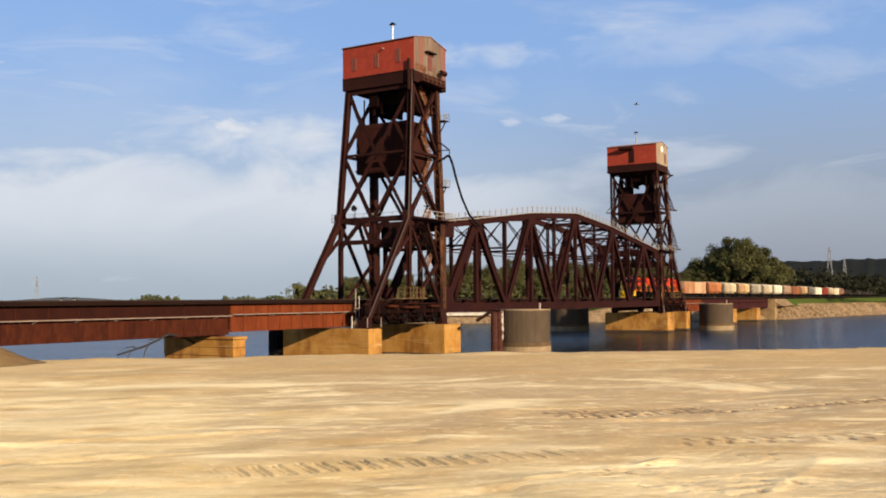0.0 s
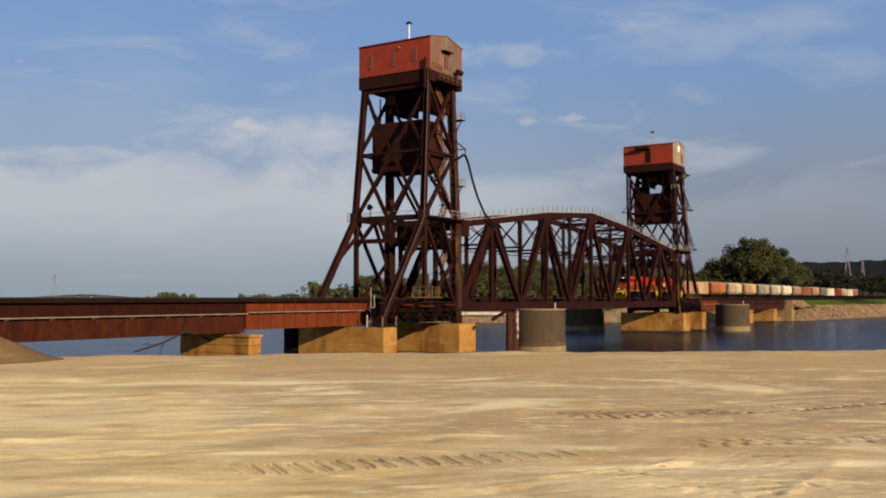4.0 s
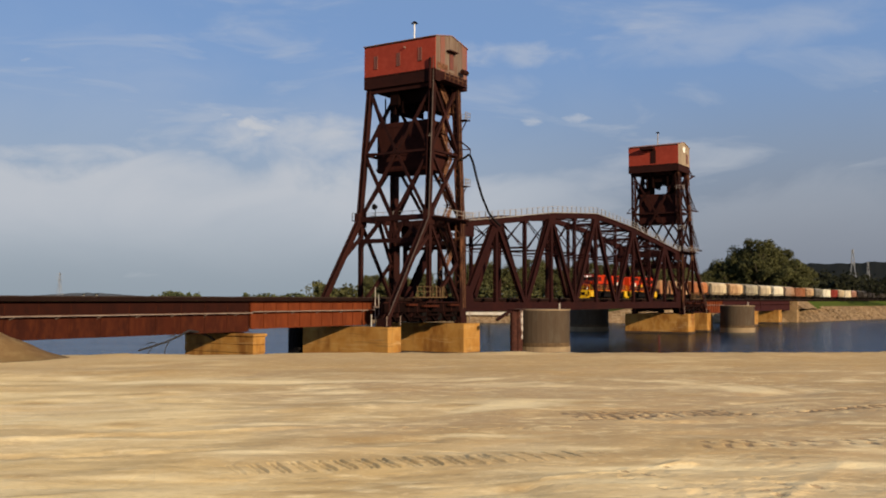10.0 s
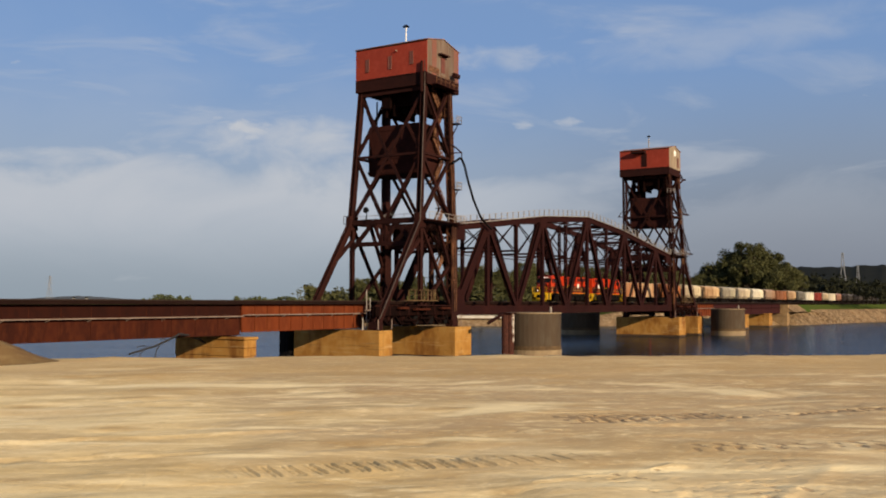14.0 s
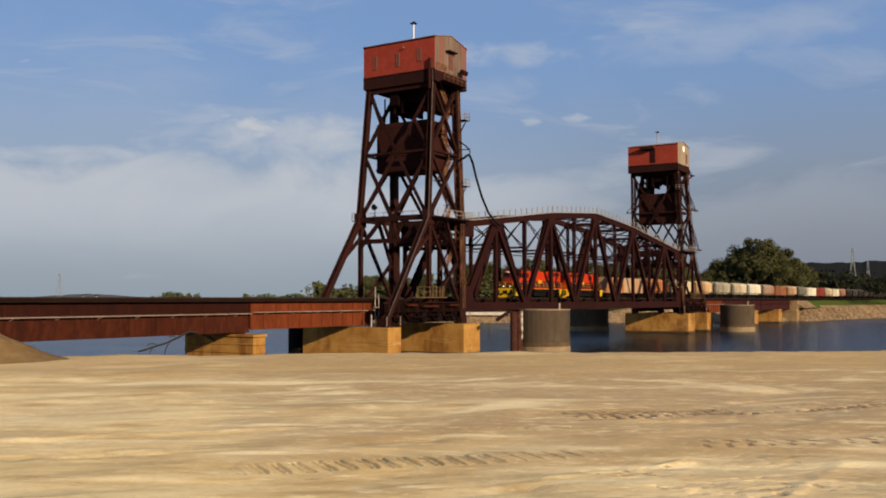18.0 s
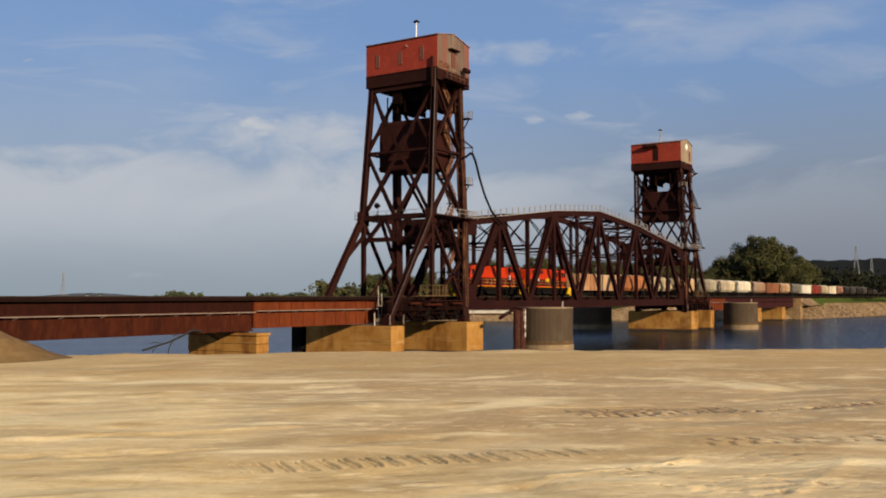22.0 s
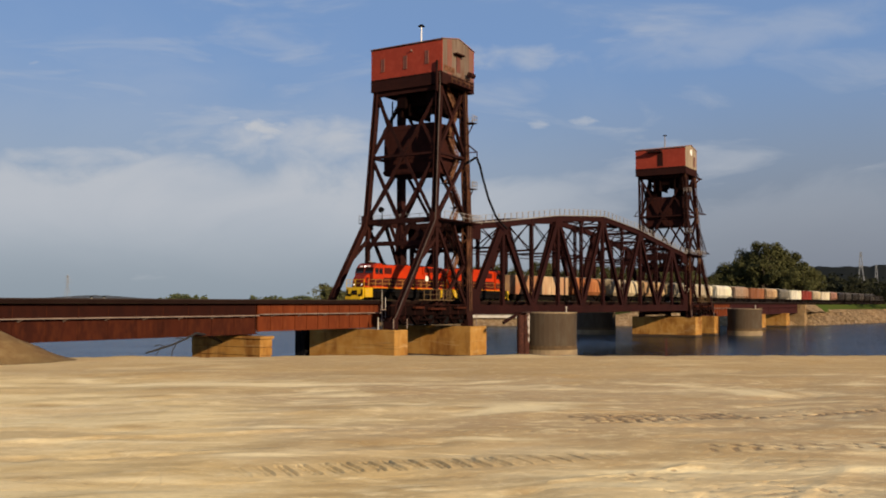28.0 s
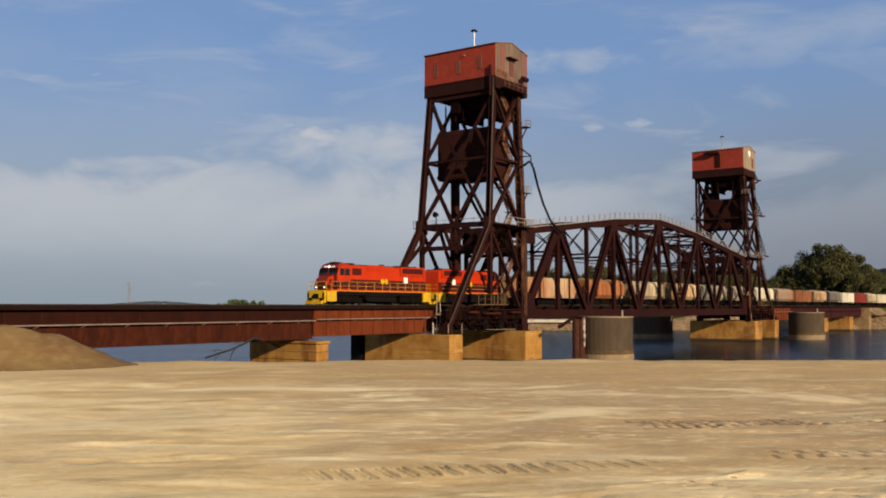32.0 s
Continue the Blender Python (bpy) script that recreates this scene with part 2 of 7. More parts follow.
SILL = material("orange_yellow_paint", (0.50, 0.17, 0.006), (0.42, 0.13, 0.006), 0.6, 0.0, 1.2, 4.0, 0.0, spec=0.2)
RAIL_PAINT = material("worn_handrail_paint", (0.46, 0.235, 0.055), (0.34, 0.16, 0.045), 0.7, 0.0, 1.0, 6.0, 0.0, spec=0.2)
MAROON = material("dark_red_band", (0.052, 0.0062, 0.0036), (0.040, 0.0048, 0.003), 0.6, 0.0, 1.0, 6.0, 0.0, spec=0.15)
UNDER = material("grimy_running_gear", (0.0036, 0.0027, 0.0024), (0.0065, 0.0045, 0.0036), 0.9, 0.0, 1.0, 6.0, 0.01, spec=0.05)
# body orange darkened to stand for shading on front faces
SHADED_RED = material("shaded_red_paint", (0.150, 0.0125, 0.0030), (0.115, 0.0095, 0.0026), 0.5, 0.0, 0.6, 4.0, 0.0, spec=0.2)
LAMP = bpy.data.materials.new("headlight")
LAMP.use_nodes = True
LAMP.node_tree.nodes["Principled BSDF"].inputs["Emission Color"].default_value = (1, 0.95, 0.82, 1)
LAMP.node_tree.nodes["Principled BSDF"].inputs["Emission Strength"].default_value = 1.4
GLASS_DARK = material("dark_window_glass", (0.012, 0.014, 0.016), None, 0.12, 0.0, 1.0, 4.0, 0.0)


# ---- tools ----
def part(name, bm, mat, parent=None, label=""):
    me = bpy.data.meshes.new(name)
    bm.to_mesh(me)
    bm.free()
    me.materials.append(mat)
    ob = new(name, me)
    if parent:
        ob.parent = parent
    if label:
        ob["label"] = label
    return ob


def share(name, me, parent, m, label=""):
    ob = new(name, me)
    ob.parent = parent
    ob.matrix_basis = m
    if label:
        ob["label"] = label
    return ob


def empty(name, at, label, category, group="", kind=""):
    ob = new(name)
    ob.location = at
    return tagged(ob, label, category, group, kind)


def box(bm, x0, x1, y0, y1, z0, z1):
    v = [bm.verts.new((x, y, z)) for x in (x0, x1) for y in (y0, y1) for z in (z0, z1)]
    for f in ((0, 1, 3, 2), (4, 6, 7, 5), (0, 4, 5, 1), (2, 3, 7, 6), (0, 2, 6, 4), (1, 5, 7, 3)):
        bm.faces.new([v[i] for i in f])


def axes(a, b, side=None):
    a, b = Vector(a), Vector(b)
    d = (b - a).normalized()
    s = Vector(side) if side else (Vector((0, 1, 0)) if abs(d.y) < 0.9 else Vector((1, 0, 0)))
    u = d.cross(s).normalized()
    return a, b, d, u, u.cross(d).normalized()


def bar(bm, a, b, w, h, side=None):
    """A box beam from a to b, w along side, h across it."""
    a, b, d, u, s = axes(a, b, side)
    v = [bm.verts.new(p + s * (i * w / 2) + u * (j * h / 2)) for p in (a, b) for i, j in ((-1, -1), (1, -1), (1, 1), (-1, 1))]
    for f in ((0, 1, 2, 3), (7, 6, 5, 4), (0, 4, 5, 1), (1, 5, 6, 2), (2, 6, 7, 3), (3, 7, 4, 0)):
        bm.faces.new([v[i] for i in f])


def ibeam(bm, a, b, w, h, t=0.07, side=None):
    """Two side plates and a web between them, as in a built-up member."""
    a, b, d, u, s = axes(a, b, side)
    o = s * (w / 2 - t / 2)
    bar(bm, a + o, b + o, t, h, s)
    bar(bm, a - o, b - o, t, h, s)
    bar(bm, a, b, w - 2 * t, t, s)


def laced(bm, a, b, w, h, t=0.08, side=None, step=1.0):
    """Two channels joined by zigzag lacing bars on both open faces."""
    a, b, d, u, s = axes(a, b, side)
    o = s * (w / 2 - t / 2)
    bar(bm, a + o, b + o, t, h, s)
    bar(bm, a - o, b - o, t, h, s)
    n = max(1, round((b - a).length / step))
    for k in (-1, 1):
        for i in range(n):
            p, q = a.lerp(b, i / n), a.lerp(b, (i + 1) / n)
            e = o * (1 if i % 2 else -1)
            bar(bm, p + e + u * (k * h * 0.46), q - e + u * (k * h * 0.46), 0.13, 0.03, s)


def pipe(bm, pts, r, n=6):
    rings = []
    for i, p in enumerate(pts):
        p = Vector(p)
        a = Vector(pts[max(0, i - 1)])
        b = Vector(pts[min(len(pts) - 1, i + 1)])
        d = (b - a).normalized()
        s = d.cross(Vector((0.31, 0.17, 0.93)) if abs(d.z) < 0.95 else Vector((1, 0, 0))).normalized()
        u = d.cross(s)
        rings.append([bm.verts.new(p + (s * math.cos(k * math.tau / n) + u * math.sin(k * math.tau / n)) * r) for k in range(n)])
    for a, b in zip(rings, rings[1:]):
        for k in range(n):
            bm.faces.new((a[k], a[(k + 1) % n], b[(k + 1) % n], b[k]))
    bm.faces.new(rings[0][::-1])
    bm.faces.new(rings[-1])


def drum(bm, c, r, h, n=24, axis="z", r2=None):
    """A capped cylinder or cone with its base centre at c."""
    r2 = r if r2 is None else r2
    c = Vector(c)
    lo, hi = [], []
    for k in range(n):
        a = k * math.tau / n
        p = (math.cos(a), math.sin(a))
        if axis == "z":
            e, f, up = Vector((p[0], p[1], 0)), None, Vector((0, 0, h))
        elif axis == "y":
            e, f, up = Vector((p[0], 0, p[1])), None, Vector((0, h, 0))
        else:
            e, f, up = Vector((0, p[0], p[1])), None, Vector((h, 0, 0))
        lo.append(bm.verts.new(c + e * r))
        hi.append(bm.verts.new(c + e * r2 + up))
    for k in range(n):
        bm.faces.new((lo[k], lo[(k + 1) % n], hi[(k + 1) % n], hi[k]))
    bm.faces.new(lo[::-1])
    bm.faces.new(hi)
    bmesh.ops.recalc_face_normals(bm, faces=bm.faces[:]) if len(bm.faces) < 400 else None


def B():
    return bmesh.new()


def one(fn, *args, **kw):
    bm = B()
    fn(bm, *args, **kw)
    return bm


# plan, metres: x along the track, y across the river's far side, z up from the sand
RAIL_Z, TRACK_Y, WATER_Z = 1.94, 72.86, -6.0
SIDE_N, SIDE_F = 67.4, 77.2         # the two truss planes
TOWER_N, TOWER_F = 67.0, 78.15      # the towers stand a little wider
TRUSS_A, PANEL = 114.0, 9.56        # first panel point and panel length


# ---- the setting ----


def sand_material(name, pale, mid, dark, grey, damp_col):
    """Dry sand scraped in long streaks across the view, with coarse grains and damp patches."""
    m = bpy.data.materials.new(name)
    m.use_nodes = True
    n, l = m.node_tree.nodes, m.node_tree.links
    b = n["Principled BSDF"]
    b.inputs["Roughness"].default_value, b.inputs["Specular IOR Level"].default_value = 0.95, 0.15
    geo = n.new("ShaderNodeNewGeometry")

    def tex(scale, stretch, turn, detail=5.0, rough=0.55, bend=0.0, shift=(0, 0, 0)):
        mp = n.new("ShaderNodeMapping")
        mp.vector_type = "TEXTURE"
        mp.inputs["Rotation"].default_value = (0, 0, radians(turn))
        mp.inputs["Scale"].default_value = stretch
        mp.inputs["Location"].default_value = shift
        l.new(geo.outputs["Position"], mp.inputs[0])
        no = n.new("ShaderNodeTexNoise")
        no.inputs["Scale"].default_value, no.inputs["Detail"].default_value = scale, detail
        no.inputs["Roughness"].default_value, no.inputs["Distortion"].default_value = rough, bend
        l.new(mp.outputs[0], no.inputs["Vector"])
        return no.outputs["Fac"]

    def mix(fac, lo, hi, a, col, top=1.0, by=None):
        mr = n.new("ShaderNodeMapRange")
        mr.inputs[1].default_value, mr.inputs[2].default_value, mr.inputs[4].default_value = lo, hi, top
        l.new(fac, mr.inputs[0])
        mx = n.new("ShaderNodeMixRGB")
        mx.inputs[2].default_value = (*col, 1)
        if isinstance(a, tuple):
            mx.inputs[1].default_value = (*a, 1)
        else:
            l.new(a, mx.inputs[1])
        if by:
            ms = n.new("ShaderNodeMapRange")
            ms.inputs[1].default_value, ms.inputs[2].default_value = by[1:]
            l.new(by[0], ms.inputs[0])
            mu = n.new("ShaderNodeMath")
            mu.operation = "MULTIPLY"
            l.new(mr.outputs[0], mu.inputs[0])
            l.new(ms.outputs[0], mu.inputs[1])
            l.new(mu.outputs[0], mx.inputs[0])
        else:
            l.new(mr.outputs[0], mx.inputs[0])
        return mx.outputs[0]

    streak = tex(1.0, (2.6, 1.2, 1), -57, 7, 0.64, 1.1)
    scrape = tex(1.0, (1.2, 0.50, 1), -59, 6, 0.64, 0.8, (11, 3, 0))
    band = tex(1.0, (5.5, 3.0, 1), -55, 6, 0.6, 1.0, (4, 9, 0))
    patch = tex(0.22, (1, 1, 1), 0, 4, 0.5, 0.5)
    fine = tex(2.6, (1.5, 0.75, 1), -60, 6, 0.65)
    grain = tex(22.0, (1, 1, 1), 0, 3, 0.7)
    grit = tex(9.0, (1.3, 0.9, 1), -58, 4, 0.7, 0.3)
    smear = tex(0.55, (2.6, 1.2, 1), -52, 5, 0.55, 1.2, (2, 17, 0))
    zone_a = tex(0.17, (1.8, 1, 1), -40, 3, 0.5, 0.3, (7, 7, 0))
    zone_b = tex(0.21, (1.3, 1, 1), -70, 3, 0.5, 0.4, (20, 5, 0))
    rust = tex(0.40, (2.6, 0.8, 1), -57, 5, 0.6, 0.7, (31, 2, 0))
    ragged = tex(1.6, (1.6, 0.6, 1), -57, 5, 0.65, 0.5, (5, 25, 0))

    def scuff(x, y, length, width, a, col, top):
        """One dragged streak with ragged ends, lying across the view."""
        mp = n.new("ShaderNodeMapping")
        mp.vector_type = "TEXTURE"
        mp.inputs["Location"].default_value = (x, y, 0)
        mp.inputs["Rotation"].default_value = (0, 0, radians(-57))
        mp.inputs["Scale"].default_value = (length * 1.5, width * 1.4, 50)
        l.new(geo.outputs["Position"], mp.inputs[0])
        gr = n.new("ShaderNodeVectorMath")
        gr.operation = "LENGTH"
        l.new(mp.outputs[0], gr.inputs[0])
        ad = n.new("ShaderNodeMath")
        ad.operation = "MULTIPLY_ADD"
        ad.inputs[1].default_value = 2.4
        l.new(ragged, ad.inputs[0])
        l.new(gr.outputs["Value"], ad.inputs[2])
        return mix(ad.outputs[0], 2.25, 1.25, a, col, top)

    # damper, browner sand towards the water down the river
    sep = n.new("ShaderNodeSeparateXYZ")
    l.new(geo.outputs["Position"], sep.inputs[0])
    damp = n.new("ShaderNodeMath")
    damp.operation = "MULTIPLY_ADD"
    damp.inputs[1].default_value = -0.55
    l.new(sep.outputs["Y"], damp.inputs[0])
    l.new(sep.outputs["X"], damp.inputs[2])
    wob = n.new("ShaderNodeMath")
    wob.operation = "MULTIPLY_ADD"
    wob.inputs[1].default_value = 14.0
    l.new(patch, wob.inputs[0])
    l.new(damp.outputs[0], wob.inputs[2])
    c = mix(band, 0.38, 0.66, mid, pale)
    c = mix(streak, 0.50, 0.66, c, dark, 0.80, (zone_a, 0.42, 0.64))
    c = mix(rust, 0.55, 0.70, c, (dark[0] * 1.5, dark[1] * 1.45, dark[2] * 1.25), 0.6)
    c = mix(patch, 0.52, 0.70, c, grey, 0.55)
    c = mix(wob.outputs[0], 8.0, 17.0, c, damp_col, 0.85)
    c = mix(wob.outputs[0], 9.5, 0.0, c, pale, 0.85)
    # a damp brown strip along the water's edge, ragged on its dry side
    edge = n.new("ShaderNodeVectorMath")
    edge.operation = "DOT_PRODUCT"
    edge.inputs[1].default_value = (0.793, 0.609, 0)
    l.new(geo.outputs["Position"], edge.inputs[0])
    rag = n.new("ShaderNodeMath")
    rag.operation = "MULTIPLY_ADD"
    rag.inputs[1].default_value = 16.0
    l.new(smear, rag.inputs[0])
    l.new(edge.outputs["Value"], rag.inputs[2])
    c = mix(rag.outputs[0], 19.0, 12.0, c, pale, 0.25)
    c = mix(fine, 0.54, 0.74, c, dark, 0.34)
    c = mix(scrape, 0.56, 0.68, c, dark, 0.62, (zone_b, 0.44, 0.60))
    c = mix(scrape, 0.45, 0.32, c, pale, 0.7, (zone_b, 0.60, 0.44))
    c = mix(fine, 0.46, 0.30, c, pale, 0.65)
    c = mix(smear, 0.53, 0.64, c, dark, 0.46)
    c = mix(smear, 0.45, 0.34, c, pale, 0.65)
    for x, y, u, v in ((6.6, 8.6, 0.78, 0.16), (8.6, 10.2, 0.44, 0.18), (9.0, 6.7, 0.30, 0.22), (9.7, 13.8, 0.32, 0.24), (11.5, 13.3, 0.45, 0.26), (18.3, 13.0, 1.38, 0.8),
                       (14.2, 18.0, 0.92, 0.53), (14.3, 6.3, 0.46, 0.26), (12.8, 7.6, 0.30, 0.24), (7.5, 3.9, 0.15, 0.18), (5.5, 8.0, 0.24, 0.12), (22.2, 6.4, 1.0, 0.74)):
        c = scuff(x, y, u, v, c, dark, 0.75)
    for x, y, u, v in ((7.5, 9.4, 1.05, 0.12), (9.5, 8.6, 0.75, 0.15), (8.3, 11.9, 0.48, 0.17), (13.5, 10.6, 0.71, 0.21), (10.2, 5.7, 0.54, 0.15), (9.1, 3.4, 0.53, 0.11),
                       (10.4, 1.4, 0.28, 0.25), (7.7, 7.2, 0.71, 0.12), (6.0, 7.2, 0.61, 0.15), (12.8, 16.7, 1.06, 0.3)):
        c = scuff(x, y, u, v, c, pale, 0.85)
    c = mix(rag.outputs[0], 25.5, 33.0, c, (dark[0] * 1.22, dark[1] * 1.20, dark[2] * 1.12), 0.62)
    c = mix(grit, 0.54, 0.72, c, dark, 0.32)
    c = mix(grit, 0.43, 0.30, c, pale, 0.45)
    c = mix(grain, 0.55, 0.85, c, dark, 0.30)
    l.new(c, b.inputs["Base Color"])
    add = n.new("ShaderNodeMath")
    add.operation = "ADD"
    l.new(scrape, add.inputs[0])
    l.new(streak, add.inputs[1])
    bp = n.new("ShaderNodeBump")
    bp.inputs["Strength"].default_value, bp.inputs["Distance"].default_value = 0.8, 0.036
    l.new(add.outputs[0], bp.inputs["Height"])
    bq = n.new("ShaderNodeBump")
    bq.inputs["Strength"].default_value, bq.inputs["Distance"].default_value = 0.5, 0.012
    l.new(grain, bq.inputs["Height"])
    l.new(bp.outputs[0], bq.inputs["Normal"])
    l.new(bq.outputs[0], b.inputs["Normal"])
    return m


SAND = sand_material("pale_dredge_sand", (0.925, 0.728, 0.382), (0.675, 0.470, 0.192), (0.400, 0.252, 0.096), (0.57, 0.430, 0.245), (0.42, 0.276, 0.132))
# damp pressed sand, its colour also carrying the shade inside the prints
SAND_PRINT = sand_material("damp_shaded_sand", (0.56, 0.395, 0.198), (0.41, 0.273, 0.123), (0.24, 0.150, 0.062), (0.30, 0.23, 0.15), (0.25, 0.166, 0.086))
SAND_DARK = material("heaped_sand", (0.165, 0.108, 0.044), (0.120, 0.066, 0.029), 0.95, 0.0, 0.6, 3.0, 0.05, third=(0.205, 0.140, 0.062), spec=0.05)
GRASS = material("bank_grass", (0.044, 0.066, 0.013), (0.056, 0.060, 0.017), 1.0, 0.0, 0.15, 1.5, 0.05, spec=0.0)
RIPRAP = material("bank_stone", (0.185, 0.118, 0.060), (0.080, 0.051, 0.026), 0.9, 0.0, 0.16, 0.9, 0.12, third=(0.33, 0.245, 0.145), spec=0.05)
HILL = material("far_woods", (0.0110, 0.0118, 0.0080), (0.0155, 0.0155, 0.0105), 0.95, 0.0, 0.02, 0.1, 0.5, spec=0.05)


def shore(ang):
    """How far the sand reaches from the camera in the heading ang (degrees from the track's line)."""
    a = radians(ang)
    d = Vector((math.cos(a), math.sin(a)))
    # the bank is a straight edge through two places
    p, q = Vector((18.0, 27.2)), Vector((35.5, 4.4))
    n = Vector(((q - p).y, -(q - p).x)).normalized()
    n = n if n.dot(p) > 0 else -n
    c = n.dot(d)
    return min(n.dot(p) / c, 400) if c > 0.05 else 400


# low berms and drag grooves left by machines: start, end, half width, height
BERMS = [((6.8, 10.34), (7.62, 9.88), 0.14, 0.026), ((7.62, 9.88), (9.89, 7.72), 0.13, 0.026), ((6.11, 9.30), (7.47, 7.78), 0.20, -0.035), ((7.97, 3.86), (9.66, 3.04), 0.09, 0.016),
         ((8.27, 1.79), (10.39, 1.63), 0.12, 0.016), ((7.10, 4.20), (7.45, 3.80), 0.22, -0.025), ((8.20, 2.58), (8.36, 2.44), 0.08, 0.020), ((9.42, 3.18), (9.60, 3.04), 0.08, 0.022),
         ((12.36, 4.74), (12.93, 4.02), 0.10, 0.030), ((17.3, 4.15), (18.3, 3.52), 0.22, -0.040), ((8.24, 10.13), (9.36, 9.03), 0.18, -0.028), ((11.0, 13.1), (11.7, 12.6), 0.26, -0.040),
         ((8.93, 6.64), (9.53, 6.08), 0.16, -0.025), ((13.1, 11.6), (14.6, 10.0), 0.24, 0.030), ((6.5, 8.6), (8.8, 6.1), 0.10, 0.018), ((9.8, 10.9), (12.6, 8.1), 0.22, 0.024)]


def berms(x, y):
    h = 0.0
    for (ax, ay), (bx, by), w, top in BERMS:
        if min(ax, bx) - 1 < x < max(ax, bx) + 1 and min(ay, by) - 1 < y < max(ay, by) + 1:
            dx, dy = bx - ax, by - ay
            t = max(0.0, min(1.0, ((x - ax) * dx + (y - ay) * dy) / (dx * dx + dy * dy)))
            d = math.hypot(x - ax - t * dx, y - ay - t * dy) + 0.08 * noise.noise((x * 2.5, y * 2.5, 31))
            h += top * math.exp(-(d / w) ** 2) * (0.75 + 0.5 * noise.noise((x * 3.3, y * 3.3, 41)))
    return h


def ground_z(x, y):
    r = math.hypot(x, y)
    ang = math.degrees(math.atan2(y, x))
    over = r - shore(ang)
    h = 0.05 * noise.noise((x * 0.35, y * 0.35, 0)) + 0.02 * noise.noise((x * 1.3, y * 1.3, 3))
    h += 0.03 * noise.noise((x * 0.06, y * 0.06, 7)) * min(r, 20) / 8
    u, v = 0.545 * x - 0.839 * y, 0.839 * x + 0.545 * y
    h += 0.016 * noise.noise((u * 0.30, v * 0.95, 11)) + 0.005 * noise.noise((u * 0.8, v * 2.4, 15))
    h -= 0.10 * max(0.0, min(1.0, (r - 13) / 17)) ** 1.4
    h += berms(x, y)
    if over > 0:
        h += max(-9.0, -over * 0.75)
    return h


# tyre tracks on the beach: start, end, width
TRACKS = [((6.70, 6.80), (9.95, 3.85), 0.56), ((12.3, 5.68), (18.1, 0.72), 0.95), ((9.5, 4.62), (13.0, 0.95), 0.55), ((15.2, 3.70), (19.4, 0.40), 0.70),
          ((8.0, 3.85), (11.2, 1.55), 0.75), ((7.3, 2.95), (9.6, 1.50), 0.9), ((9.6, 7.80), (11.7, 4.55), 0.35), ((4.9, 8.60), (5.75, 7.50), 0.45)]


def bed(x, y):
    """1 under a tyre track, 0 a little way off."""
    k = 0.0
    for a, b, w in TRACKS:
        a, b, p = Vector(a), Vector(b), Vector((x, y))
        d = b - a
        q = a + d * max(0.0, min(1.0, (p - a).dot(d) / d.length_squared))
        k = max(k, min(1.0, (w / 2 + 0.20 - (p - q).length) / 0.16))
    return max(0.0, k)


def make_ground():
    radii = [0.3, 0.8, 1.4, 2, 3, 4] + [5 + 0.06 * i for i in range(150)] + [14 + 0.15 * i for i in range(45)] + [20.75 + 0.35 * i for i in range(44)] + [36 * 1.12 ** i for i in range(44)]
    heads = [-20 + 0.35 * i for i in range(286)] + [80 + 6 * i for i in range(44)]
    bm = B()
    grid = []
    for r in radii:
        row = []
        for a in heads:
            x, y = r * math.cos(radians(a)), r * math.sin(radians(a))
            row.append(bm.verts.new((x, y, ground_z(x, y) - (0.09 * bed(x, y) if 5 < r < 21 and -5 < a < 65 else 0))))
        grid.append(row)
    hub = bm.verts.new((0, 0, 0))
    m = len(heads)
    for j in range(m):
        bm.faces.new((hub, grid[0][j], grid[0][(j + 1) % m]))
        for i in range(len(radii) - 1):
            bm.faces.new((grid[i][j], grid[i + 1][j], grid[i + 1][(j + 1) % m], grid[i][(j + 1) % m]))
    ob = part("ground", bm, SAND)
    for p in ob.data.polygons:
        p.use_smooth = True
    tagged(ob, "pale tan dredged sand with tyre tracks", "sand", kind="structure")


make_ground()


